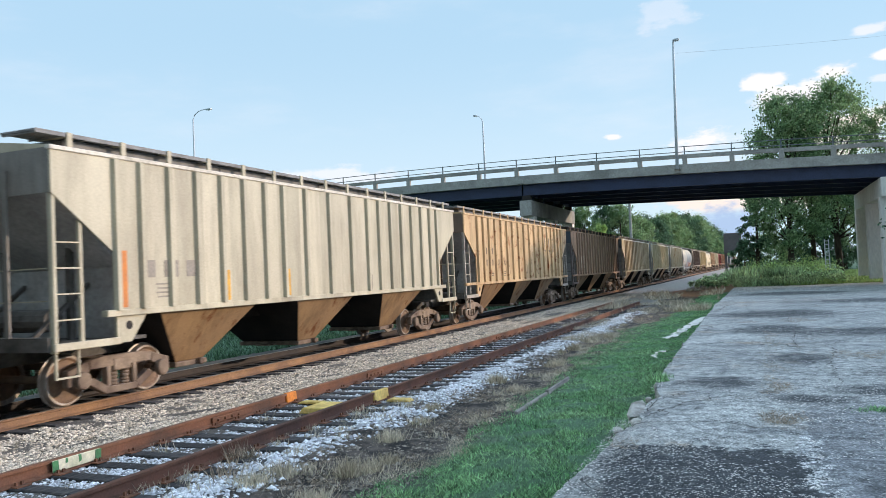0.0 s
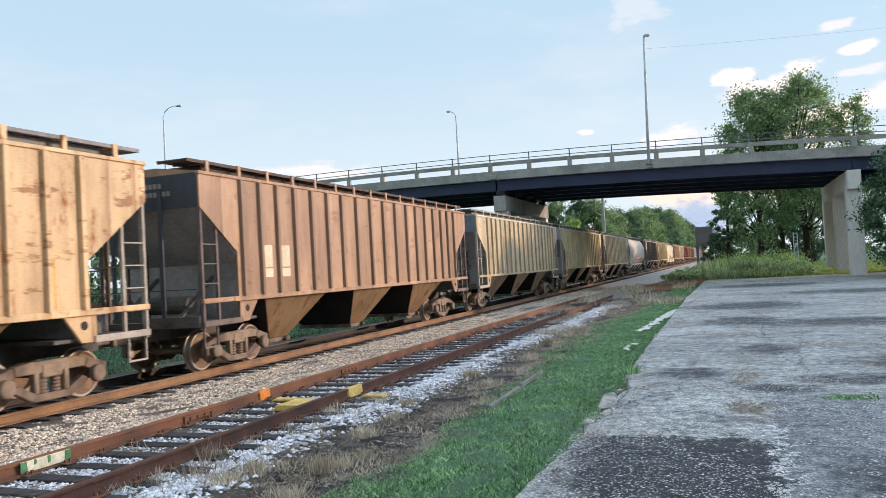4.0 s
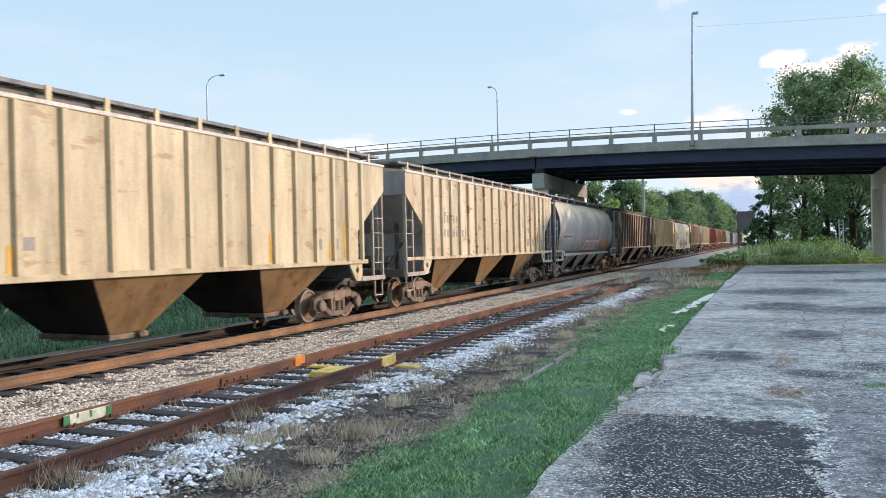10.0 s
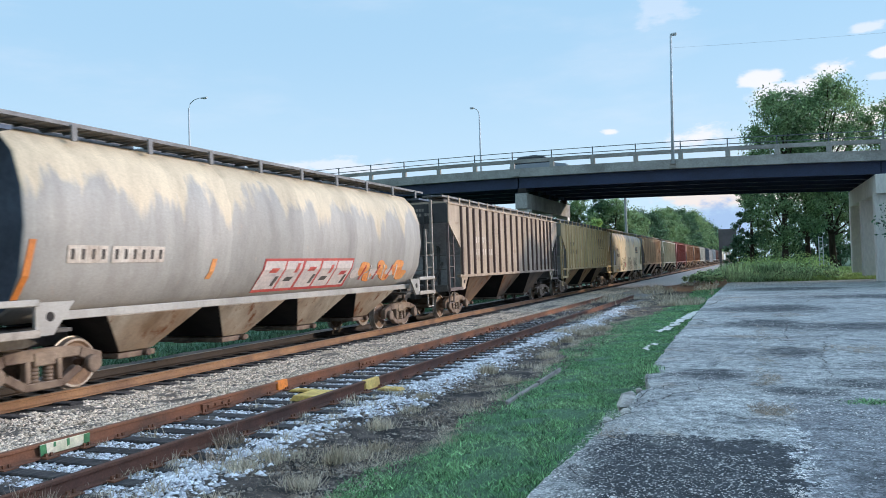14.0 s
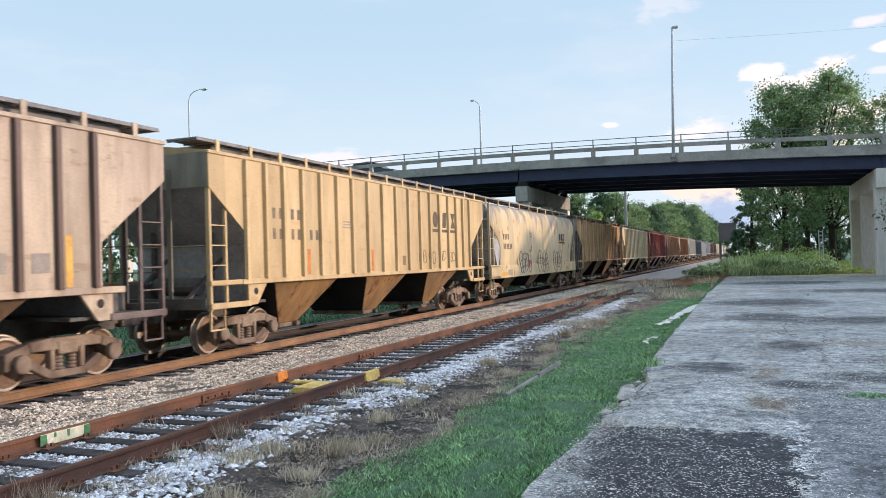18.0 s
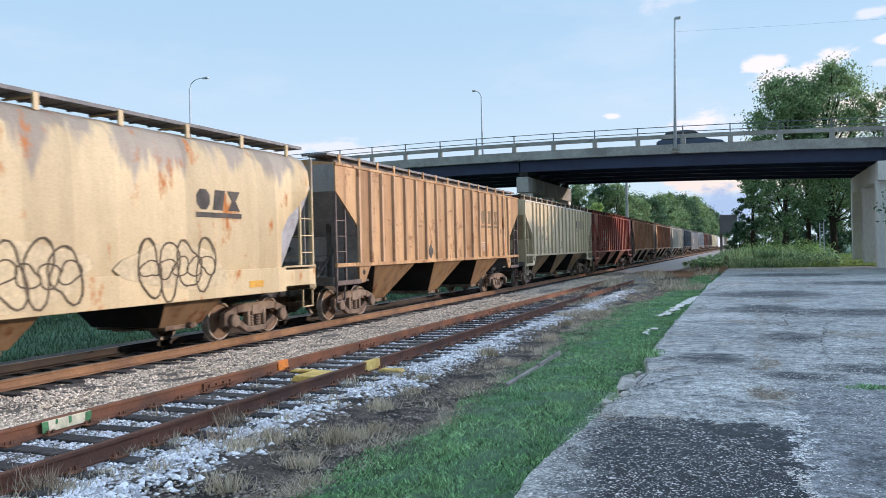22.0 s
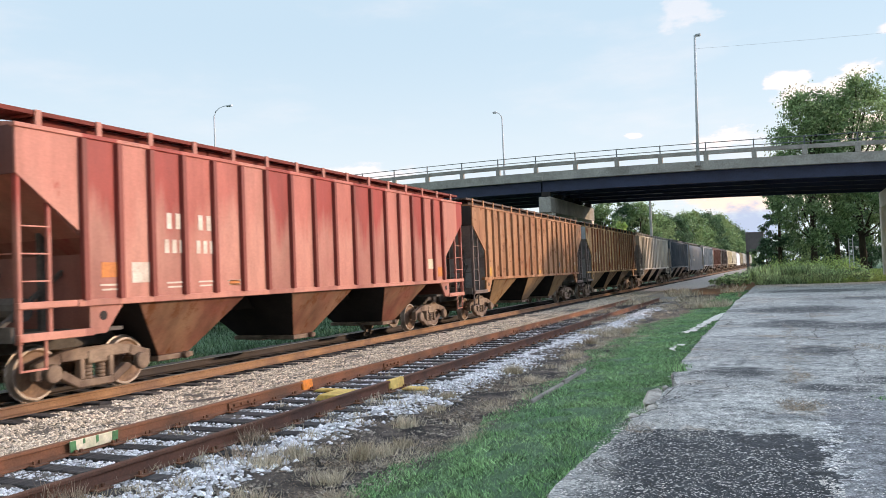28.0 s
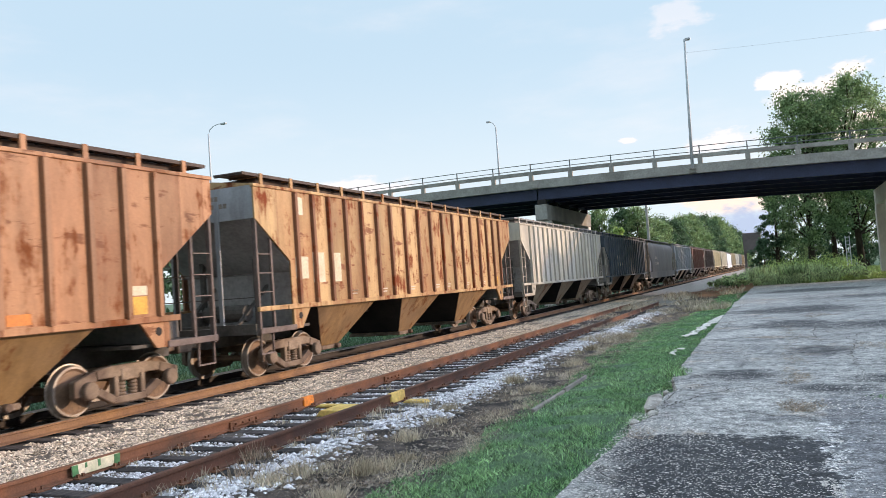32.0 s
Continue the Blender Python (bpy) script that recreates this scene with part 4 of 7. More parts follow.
def rail_details():
    """Joint bars, the painted bars and clamps on the siding."""
    paint_y = surface("yellow_rail_paint", "f0d078", "d8b060", 4, 20, 0.8, 0, 0.2)
    paint_o = surface("orange_rail_paint", "ec8c34", "c87838", 4, 20, 0.8, 0, 0.2)
    paint_g = surface("green_rail_paint", "4f8a5a", "3f7048", 4, 20, 0.8, 0, 0.2)
    pale = surface("chalky_paint", "e4dcc0", "c4c4a0", 6, 20, 0.8, 0, 0.2)
    for sx, y, s in ((-0.7525, 9.4, 1), (-0.7525, 14.2, 1), (0.7525, 12.9, -1), (0.7525, 17.0, -1), (-0.7525, 22.5, 1)):
        bm = bmesh.new()
        box(bm, SIDE_X + sx + s * 0.014, y - 0.35, -0.13, SIDE_X + sx + s * 0.045, y + 0.35, -0.05)
        bar = part("joint_bar", bm, RUST_RAIL, siding, bevel=0.006)
        for dy in (-0.24, -0.08, 0.08, 0.24):
            bm = bmesh.new()
            lathe(bm, ((0, 0.02), (0.03, 0.018)), 6, "x", (SIDE_X + sx + s * 0.045, y + dy, -0.09))
            part("bolt", bm, RUST_RAIL, bar)
    # painted stretch on the far rail
    bm = bmesh.new()
    box(bm, SIDE_X - 0.7525 + 0.038, 6.3, -0.14, SIDE_X - 0.7525 + 0.06, 6.98, -0.012)
    plate = part("painted_bar", bm, pale, siding, "cream painted bar with green ends bolted to the rail", bevel=0.006)
    r = random.Random(2)
    for y0, y1, z0 in ((6.3, 6.37, -0.14), (6.89, 6.985, -0.14), (6.47, 6.5, -0.07), (6.66, 6.69, -0.1)):
        bm = bmesh.new()
        y = SIDE_X - 0.7525 + 0.06
        prism(bm, ((y0, z0), (y1 + r.uniform(-0.01, 0.01), z0 + r.uniform(0, 0.02)), (y1, -0.014), (y0 + r.uniform(-0.015, 0.015), -0.014)), y, y + 0.004, "x")
        part("paint_mark", bm, paint_g, plate, "green paint")
    # a yellow and orange clamp across both rails
    clamp = thing("track_bumper", "flaking yellow and orange steel derail plates bolted across the siding", "derail", m=pose(0, 0, 0))
    for x0, y0, x1, y1, z0, z1, m, nm in ((-7.585, 10.95, -7.48, 11.25, -0.16, 0.008, paint_o, "clamp"), (-7.3, 10.95, -6.75, 11.1, -0.165, -0.12, paint_y, "plate"), (-6.75, 10.15, -6.2, 10.75, -0.165, -0.07, paint_y, "plate"), (-6.085, 11.25, -5.97, 11.75, -0.16, 0.008, paint_y, "clamp"), (-5.86, 11.35, -5.4, 11.55, -0.165, -0.12, paint_y, "plate")):
        bm = bmesh.new()
        vs = box(bm, x0, y0, z0, x1, y1, z1)
        for v in vs:
            if v.co.z > z0 + 0.01:
                v.co.x += (0.5 * (x0 + x1) - v.co.x) * 0.3
        part(nm, bm, m, clamp, bevel=0.012)
    # an old kerb sunk at the edge of the grass
    kerb = surface("sunken_kerb_concrete", "9c968e", "76706a", 1.5, 20, 0.95, 0, 0.5)
    t = thing("kerb", "old sunken concrete kerb at the edge of the grass", "kerb", m=pose(0, 0, 0))
    for y0, y1, z in ((11.0, 12.85, -0.2), (12.9, 14.6, -0.18)):
        bm = bmesh.new()
        vs = box(bm, -3.53, y0, -0.35, -3.47, y1, z)
        for v in vs:
            v.co += Vector((r.uniform(-0.012, 0.012) - 0.012 * (v.co.y - 11), 0, r.uniform(-0.01, 0.01)))
        part("kerb_stone", bm, kerb, t, bevel=0.012)


rail_details()

# ---------------------------------------------------------------- road bridge
BR_Y = 52.0      # near face; the far one lies 13.8 m behind
BR_W = 13.8


def deck_z(x):
    return 8.5 - 0.00072 * (x + 27) ** 2


def face_y(x):
    return BR_Y - 0.034 * (x - 1.66)


def along(bm, x0, x1, y0, y1, z0, z1, step=3.0):
    """A beam that follows the deck's arch; y from the near face, z from the deck."""
    n = max(1, int(round((x1 - x0) / step)))
    rings = []
    for i in range(n + 1):
        x = x0 + (x1 - x0) * i / n
        rings.append([bm.verts.new((x, face_y(x) + y, deck_z(x) + z)) for y, z in ((y0, z0), (y1, z0), (y1, z1), (y0, z1))])
    for a, b in zip(rings, rings[1:]):
        for i in range(4):
            bm.faces.new((a[i], a[(i + 1) % 4], b[(i + 1) % 4], b[i]))
    bm.faces.new(rings[0]), bm.faces.new(rings[-1][::-1])


def make_bridge():
    br = thing("road_bridge", "concrete road overpass on dark steel girders with post-and-beam railings", "bridge")
    X0, X1 = -96.0, 52.0
    bm = bmesh.new()
    along(bm, X0, X1, 0.0, BR_W, -0.34, 0.0)
    deck = part("deck", bm, CONCRETE, br)
    bm = bmesh.new()
    along(bm, X0, X1, 0.9, BR_W - 0.9, 0.0, 0.04)
    part("road_surface", bm, ASPHALT, deck, "worn asphalt carriageway")
    # Dark sheet added to hold the shade on the deck's underside.
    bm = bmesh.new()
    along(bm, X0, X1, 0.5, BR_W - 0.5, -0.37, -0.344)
    part("soffit_shade", bm, GIRDER, deck, "dark sheet added for the shade under the deck")
    joints = (-60.0, -37.5, -15.4, 7.3, 30.0)
    edges = (X0, *joints, X1)
    for a, b in zip(edges, edges[1:]):
        for i, y in enumerate((0.35, 3.4, 6.6, 9.8, BR_W - 0.65)):
            bm = bmesh.new()
            along(bm, a + 0.05, b - 0.05, y + 0.12, y + 0.18, -1.08, -0.34)
            along(bm, a + 0.05, b - 0.05, y, y + 0.3, -1.12, -1.08)
            part("girder", bm, GIRDER, br, "dark painted steel girder")
    for side, y0 in ((0, 0.02), (1, BR_W - 0.3)):
        bm = bmesh.new()
        along(bm, X0, X1, y0 - (0.02 if side == 0 else -0.02), y0 + 0.3, 0.0, 0.27)
        part("curb", bm, CONCRETE, br)
        bm = bmesh.new()
        along(bm, X0, X1, y0 + 0.02, y0 + 0.22, 0.67, 0.92)
        part("parapet_beam", bm, CONCRETE, br, "weathered concrete parapet beam")
        for k, (dz) in enumerate((1.09, 1.44)):
            bm = bmesh.new()
            n = 50
            tube(bm, [(X0 + (X1 - X0) * i / n, face_y(X0 + (X1 - X0) * i / n) + y0 + 0.12, deck_z(X0 + (X1 - X0) * i / n) + dz) for i in range(n + 1)], 0.028, 6)
            part("hand_rail", bm, PIPE, br, "thin steel pipe rail")
        bm = bmesh.new()
        box(bm, -0.15, 0.0, 0.27, 0.15, 0.24, 0.9)
        pm = mesh_of("parapet_post", bm, CONCRETE, 0.02)
        bm = bmesh.new()
        box(bm, -0.035, 0.08, 0.92, 0.035, 0.15, 1.48)
        sm = mesh_of("rail_post", bm, PIPE)
        for i in range(-25, 17):
            x = 1.66 + 2.89 * i
            m = pose(x, face_y(x) + y0, deck_z(x))
            put("parapet_post", pm, br, m)
            put("rail_post", sm, br, m)
    # bents: cap beam on three square columns
    for x in (-60.0, -37.5, -15.1, 7.3, 30.0):
        top = deck_z(x) - (1.5 if x < 0 else 1.14)
        low = 5.8 if x < 0 else 5.36
        w = 0.44 if x < 0 else 0.38
        y = face_y(x)
        # Left cap beams get darker concrete for the shade under the bridge.
        bm = bmesh.new()
        box(bm, x - w, y + 0.0, min(low, top - 0.9), x + w, y + BR_W, top)
        part("cap_beam", bm, COLUMN if x > 0 else CONCRETE, br, "pale concrete cap beam", bevel=0.03)
        for dy in (0.9, 7.2, 13.2):
            bm = bmesh.new()
            box(bm, x - 0.42, y + dy - 0.42, -0.4, x + 0.42, y + dy + 0.42, min(low, top - 0.9))
            part("column", bm, COLUMN, br, "pale square concrete column", bevel=0.03)
        bm = bmesh.new()
        box(bm, x - 0.12, y + 0.55, deck_z(x) - 1.1, x + 0.12, y + BR_W - 0.7, deck_z(x) - 0.36)
        part("diaphragm", bm, GIRDER, br, "dark steel cross frame over the cap beam")
        for gy in (0.5, 3.55, 6.75, 9.95, BR_W - 0.5):
            bm = bmesh.new()
            box(bm, x - 0.3, y + gy - 0.2, top, x + 0.3, y + gy + 0.2, deck_z(x) - 1.12)
            part("bearing", bm, UNDER, br)
    for x in (-15.4, -4.6):
        bm = bmesh.new()
        box(bm, x - 0.22, face_y(x) - 0.14, deck_z(x) - 0.3, x + 0.22, face_y(x) - 0.003, deck_z(x) - 0.02)
        part("drain_box", bm, CONCRETE, br, bevel=0.02)
    return br


bridge = make_bridge()


def street_lamp(m, height, arm, label):
    """A tapered pole on a base plate; arm: how far a curved arm reaches."""
    t = thing("street_lamp", label, "street lamp", "lamps on the bridge", m=m)
    bm = bmesh.new()
    box(bm, -0.2, -0.2, 0, 0.2, 0.2, 0.06)
    part("base_plate", bm, CONCRETE, t)
    bm = bmesh.new()
    tube(bm, [(0, 0, 0.06), (0, 0, height * 0.5), (0, 0, height)], 0.11, 10, 0.065)
    part("pole", bm, GALV, t, smooth=True)
    s = 1 if arm >= 0 else -1
    bm = bmesh.new()
    if abs(arm) > 0.5:
        a = abs(arm)
        rise = (0.2, 0.42, 0.55, 0.62) if a < 1 else (0.35, 0.62, 0.72, 0.7)
        tube(bm, [(0, 0, height - 0.1), (s * a * 0.12, 0, height + rise[0]), (s * a * 0.4, 0, height + rise[1]), (s * a * 0.75, 0, height + rise[2]), (s * a, 0, height + rise[3])], 0.04, 8, 0.03)
        end = (s * a, height + rise[3] - 0.02)
    else:
        tube(bm, [(0, 0, height - 0.1), (s * a if (a := abs(arm)) else 0.2, 0, height)], 0.04, 8, 0.03)
        end = (arm, height - 0.02)
    part("arm", bm, GALV, t, smooth=True)
    bm = bmesh.new()
    long = 0.26 if abs(arm) < 1 else 0.5
    box(bm, end[0] - 0.1 if s > 0 else end[0] - long, -0.12, end[1] - 0.06, end[0] + long if s > 0 else end[0] + 0.1, 0.12, end[1] + 0.07)
    head = part("lamp_head", bm, GALV, t, bevel=0.03)
    bm = bmesh.new()
    cx = end[0] + s * (0.1 if abs(arm) < 1 else 0.22)
    box(bm, cx - 0.12, -0.08, end[1] - 0.09, cx + 0.12, 0.08, end[1] - 0.062)
    part("lens", bm, plain("frosted_lamp_lens", "c9ccc8", 0.3), head)


street_lamp(pose(-4.6, face_y(-4.6) - 0.2, deck_z(-4.6) - 0.1, 0, 1.2, 0), 8.55, 0.12, "tall tapered grey steel lamp pole on the near parapet")
street_lamp(pose(-22.9, face_y(-22.9) + 14.0, deck_z(-22.9)), 7.4, -0.62, "grey steel lamp with a short curved arm on the far parapet")
street_lamp(pose(-45.1, face_y(-45.1) + 0.05, deck_z(-45.1)), 8.2, 1.5, "grey steel street lamp with a curved arm on the bridge")


def cables():
    """Thin wires from the tall lamp pole out over the road."""
    for k, (dz, ex, ey, ez) in enumerate(((7.55, 60, 60, 17.5),)):
        a, b = Vector((-4.45, face_y(-4.6) - 0.2, deck_z(-4.6) + dz)), Vector((ex, ey, ez))
        bm = bmesh.new()
        pts = [a.lerp(b, i / 20) - Vector((0, 0, 1.2 * 4 * (i / 20) * (1 - i / 20))) for i in range(21)]
        tube(bm, pts, 0.004, 5)
        tagged(new("overhead_cable", mesh_of("overhead_cable", bm, UNDER)), "thin dark overhead cable from the tall lamp pole", "cable")


cables()


def shade_shed():
    """An unseen long plain shed, added to cast the shade over slab and siding."""
    t = thing("shade_shed", "long plain metal-clad shed added out of sight to shade the slab", "building", m=pose(22, 0, 0))
    clad = surface("shed_cladding", "a8a49c", "948f86", 0.6, 12, 0.8, 0, 0.2)
    for nm, b in (("wall", (0, -45, -0.3, 0.3, 46, 7.05)), ("wall", (15.7, -45, -0.3, 16, 46, 7.05)), ("wall", (0.3, -45, -0.3, 15.7, -44.7, 7.05)), ("wall", (0.3, 45.7, -0.3, 15.7, 46, 7.05)), ("roof", (-0.1, -45.1, 7.05, 16.1, 46.1, 7.15))):
        bm = bmesh.new()
        box(bm, *b)
        part(nm, bm, clad, t)


shade_shed()


def road_car(paint, label):
    """A passenger car driving along +x; origin under its middle."""
    t = thing("car", label, "car", "cars on the bridge")
    bm = bmesh.new()
    prism(bm, ((-2.25, 0.35), (-2.3, 0.8), (-2.1, 0.95), (0.9, 0.98), (2.1, 0.82), (2.25, 0.6), (2.2, 0.35)), -0.88, 0.88, "y")
    part("body", bm, paint, t, bevel=0.05)
    bm = bmesh.new()
    glass = plain("car_glass", "20262c", 0.15)
    prism(bm, ((-2.0, 0.95), (-1.65, 1.5), (-0.3, 1.58), (0.35, 1.5), (1.15, 0.96)), -0.76, 0.76, "y")
    part("windows", bm, glass, t, "dark side and end windows", bevel=0.04)
    bm = bmesh.new()
    prism(bm, ((-1.7, 1.49), (-1.6, 1.55), (-0.3, 1.63), (0.3, 1.56), (0.38, 1.49)), -0.72, 0.72, "y")
    part("roof_panel", bm, paint, t, bevel=0.02)
    for sx in (-1.4, 1.4):
        for sy in (-0.8, 0.8):
            bm = bmesh.new()
            lathe(bm, ((-0.11, 0.22), (-0.1, 0.33), (0.1, 0.33), (0.11, 0.22)), 18, "x")
            w = part("wheel", bm, UNDER, t)
            w.matrix_basis = pose(sx, sy, 0.33, 0, 0, 90)
    for sy in (-0.6, 0.6):
        bm = bmesh.new()
        box(bm, 2.16, sy - 0.2, 0.6, 2.24, sy + 0.2, 0.74)
        part("headlight", bm, plain("headlight_lens", "d8d8d4", 0.2), t)
    return t


ROAD = [(road_car(plain("silver_car_paint", "8f969c", 0.3), "silver-grey passenger car driving over the bridge"), 14.0, -14.6),
        (road_car(plain("dark_car_paint", "3c444e", 0.3), "dark grey passenger car driving over the bridge"), 19.0, -15.8),
        (road_car(plain("blue_car_paint", "34465c", 0.3), "dark blue passenger car driving over the bridge"), 21.5, -10.5)]
ROAD_SPEED = 13.2

# ---------------------------------------------------------------- hopper cars
# A car's own space: x across (+x towards the platform), y along, z up from the rail heads, origin under its middle.
L2 = 8.31        # half the body's length
HW = 1.57        # half the body's width
EAVE, SILL = 4.1, 1.5
WHEEL_R = 0.43
TRUCK_Y = 6.55


def M(name, build, material, bevel=0.0, smooth=False):
    bm = bmesh.new()
    build(bm)
    return mesh_of(name, bm, material, bevel, smooth)


def side_sheet(bm):
    """Side plate with the sloped cut at both ends."""
    prism(bm, ((-L2, EAVE), (-L2, 3.4), (-L2 + 1.19, 2.5), (-L2 + 1.19, SILL), (L2 - 1.47, SILL), (L2 - 1.47, 2.28), (L2, 3.4), (L2, EAVE)), -0.02, 0.02, "x")


def rib(bm):
    prism(bm, ((-0.065, 0.0), (-0.045, 0.075), (0.045, 0.075), (0.065, 0.0)), SILL + 0.04, EAVE - 0.05, "z")
    for v in bm.verts:
        v.co.x, v.co.y = v.co.y, v.co.x


def top_chord(bm):
    box(bm, -0.05, -L2 - 0.03, EAVE - 0.04, 0.05, L2 + 0.03, EAVE + 0.03)


def side_sill(bm):
    box(bm, -0.09, -L2 + 1.0, SILL - 0.06, 0.05, L2 - 1.0, SILL + 0.05)


def roof(bm):
    prism(bm, ((-HW, EAVE), (HW, EAVE), (HW, EAVE + 0.03), (0.55, EAVE + 0.16), (-0.55, EAVE + 0.16), (-HW, EAVE + 0.03)), -L2, L2, "y")


def hatch(bm):
    box(bm, -1.22, -1.93, -0.2, 1.22, 1.93, 0.09)


def low_hatch(bm):
    box(bm, -0.36, -1.55, 0, 0.36, 1.55, 0.2)


def board(bm):
    """Running board: a grating of planks and bars."""
    for i in range(4):
        box(bm, 0.19 * i, -L2 - 0.1, 0, 0.17 + 0.19 * i, L2 + 0.1, 0.03)
    for i in range(36):
        y = -L2 - 0.06 + (2 * L2 + 0.12) * i / 35
        box(bm, 0, y - 0.02, -0.03, 0.74, y + 0.02, 0)
    box(bm, 0.74, -L2 - 0.1, -0.03, 0.755, L2 + 0.1, 0.035)


def board_leg(bm):
    box(bm, -0.02, -0.05, 0.0, 0.02, 0.05, 0.27)
    box(bm, -0.7, -0.03, 0.2, -0.02, 0.03, 0.23)


def end_sheet(bm):
    """Upper end plate and the slope sheet below it, at the -y end."""
    box(bm, -HW + 0.02, -L2, 3.4, HW - 0.02, -L2 + 0.03, EAVE)


def end_post(bm):
    """Upright that stiffens the end, at the -y end."""
    box(bm, -0.05, -L2 - 0.035, 1.1, 0.05, -L2 - 0.002, 3.8)


def slope_sheet(bm):
    """Slope sheet under the upper end plate, at the -y end."""
    prism(bm, ((-L2 + 0.03, 3.42), (-L2 + 1.5, 2.2), (-L2 + 1.5, 2.28), (-L2 + 0.03, 3.5)), -HW + 0.04, HW - 0.04, "x")


def bulkhead(bm):
    """Upright sheet between the slope sheet and the truck."""
    box(bm, -HW + 0.05, -L2 + 1.42, 1.08, HW - 0.05, -L2 + 1.46, 2.3)


def end_rail(bm):
    """Sill that runs on from the side to the corner post, +x side."""
    box(bm, -0.05, -L2, SILL - 0.05, 0.03, -L2 + 1.3, SILL + 0.05)


def low_rail(bm):
    """Lower sill between the corner post and the gusset, +x side."""
    box(bm, -0.05, -L2, 0.98, 0.03, -L2 + 1.3, 1.1)


def hole(bm):
    lathe(bm, ((0.0, 0.075), (0.004, 0.075)), 14, "x")


def end_frame(bm):
    """Shear plate, centre sill and posts over a truck, at the -y end."""
    box(bm, -1.45, -L2 - 0.02, 1.02, 1.45, -L2 + 2.0, 1.08)
    box(bm, -1.5, -L2 - 0.05, 0.98, 1.5, -L2 + 0.1, 1.2)
    box(bm, -0.25, -L2 - 0.1, 0.72, 0.25, -L2 + 3.0, 1.06)
    for sx in (-0.75, 0.75):
        box(bm, sx - 0.05, -L2 + 1.0, 1.08, sx + 0.05, -L2 + 1.1, 2.68)
        prism(bm, ((-L2 + 0.15, 1.08), (-L2 + 0.25, 1.08), (-L2 + 1.75, 2.2), (-L2 + 1.65, 2.2)), sx - 0.04, sx + 0.04, "x")
    lathe(bm, ((-0.55, 0.19), (0.55, 0.19)), 12, "x", (0.15, -L2 + 0.75, 1.42))
    box(bm, -0.9, -L2 + 0.3, 1.08, -0.5, -L2 + 0.75, 1.5)


def gusset(bm):
    """Side plate over the truck, +x side, with its round hole left plain."""
    prism(bm, ((-L2 + 1.24, 1.5), (-L2 + 1.24, 1.0), (-L2 + 1.55, 1.0), (-L2 + 1.95, 1.5)), -0.03, 0.03, "x")


def centre_sill(bm):
    box(bm, -0.2, -L2 + 2.4, 1.1, 0.2, L2 - 2.4, 1.36)


def hopper(top0, top1, bot):
    """A chute below the sill whose slopes run on up inside the body."""
    def build(bm):
        u, t, b = [], [], []
        for x, y in ((-1, 0), (1, 0), (1, 1), (-1, 1)):
            u.append(bm.verts.new((x * 1.53, (top0, top1)[y] + (-0.86, 0.86)[y], SILL + 1.25)))
            t.append(bm.verts.new((x * 1.53, (top0, top1)[y], SILL)))
            b.append(bm.verts.new((x * 0.82, bot + (-0.4, 0.4)[y], 0.42)))
        bm.faces.new(u), bm.faces.new(b[::-1])
        for i in range(4):
            bm.faces.new((t[i], b[i], b[(i + 1) % 4], t[(i + 1) % 4]))
            bm.faces.new((u[i], t[i], t[(i + 1) % 4], u[(i + 1) % 4]))
    return build


def gate(bm):
    box(bm, -0.88, -0.46, 0.32, 0.88, 0.46, 0.42)
    box(bm, -0.2, -0.75, 0.33, 0.2, 0.75, 0.37)
    for sx in (-0.92, 0.92):
        lathe(bm, ((-0.06, 0.07), (0.06, 0.07)), 8, "x", (sx, 0.2, 0.38))


def corner_post(bm):
    box(bm, -0.05, -0.035, 0.95, 0.05, 0.035, EAVE)


def ladder_post(bm):
    box(bm, -0.03, -0.03, 1.0, 0.03, 0.03, 3.1)


def rung(bm):
    box(bm, -0.01, 0, -0.011, 0.01, 0.5, 0.011)


def stirrup(bm):
    box(bm, -0.02, 0.0, 0.55, 0.02, 0.03, 1.0), box(bm, -0.02, 0.42, 0.55, 0.02, 0.45, 1.0), box(bm, -0.02, 0.03, 0.55, 0.02, 0.42, 0.58)


def end_rung(bm):
    box(bm, -1.45, -0.009, -0.009, 1.45, 0.009, 0.009)


def coupler(bm):
    box(bm, -0.09, -0.95, 0.78, 0.09, 0.3, 0.95)
    box(bm, -0.17, -1.0, 0.72, 0.16, -0.72, 1.0)


def side_frame(bm):
    """Cast truck side with its two windows and spring nest."""
    def strip(poly):
        prism(bm, poly, -0.07, 0.07, "x")
    for s in (-1, 1):
        def q(*pts):
            return [(s * a, b) for a, b in pts][::s]
        strip(q((1.14, 0.34), (1.14, 0.6), (0.72, 0.73), (0.68, 0.56), (0.98, 0.46), (0.76, 0.36)))
        strip(q((0.76, 0.36), (0.62, 0.44), (0.3, 0.25), (0.36, 0.13)))
        strip(q((0.34, 0.25), (0.34, 0.6), (0.24, 0.6), (0.24, 0.25)))
    strip([(-0.72, 0.73), (-0.68, 0.58), (0.68, 0.58), (0.72, 0.73), (0.4, 0.77), (-0.4, 0.77)])
    strip([(-0.36, 0.13), (0.36, 0.13), (0.34, 0.25), (-0.34, 0.25)])
    for s in (-1, 1):
        lathe(bm, ((0.0, 0.15), (0.1, 0.15), (0.12, 0.12)), 12, "x", (0.06, s * 0.89, WHEEL_R))


def spring(bm):
    for i in range(5):
        lathe(bm, ((0.0, 0.075), (0.028, 0.085), (0.05, 0.075)), 10, "z", (0, 0, 0.25 + i * 0.058))


def bolster(bm):
    box(bm, -1.15, -0.2, 0.5, 1.15, 0.2, 0.72)
    lathe(bm, ((0.72, 0.2), (0.82, 0.2)), 12, "z")


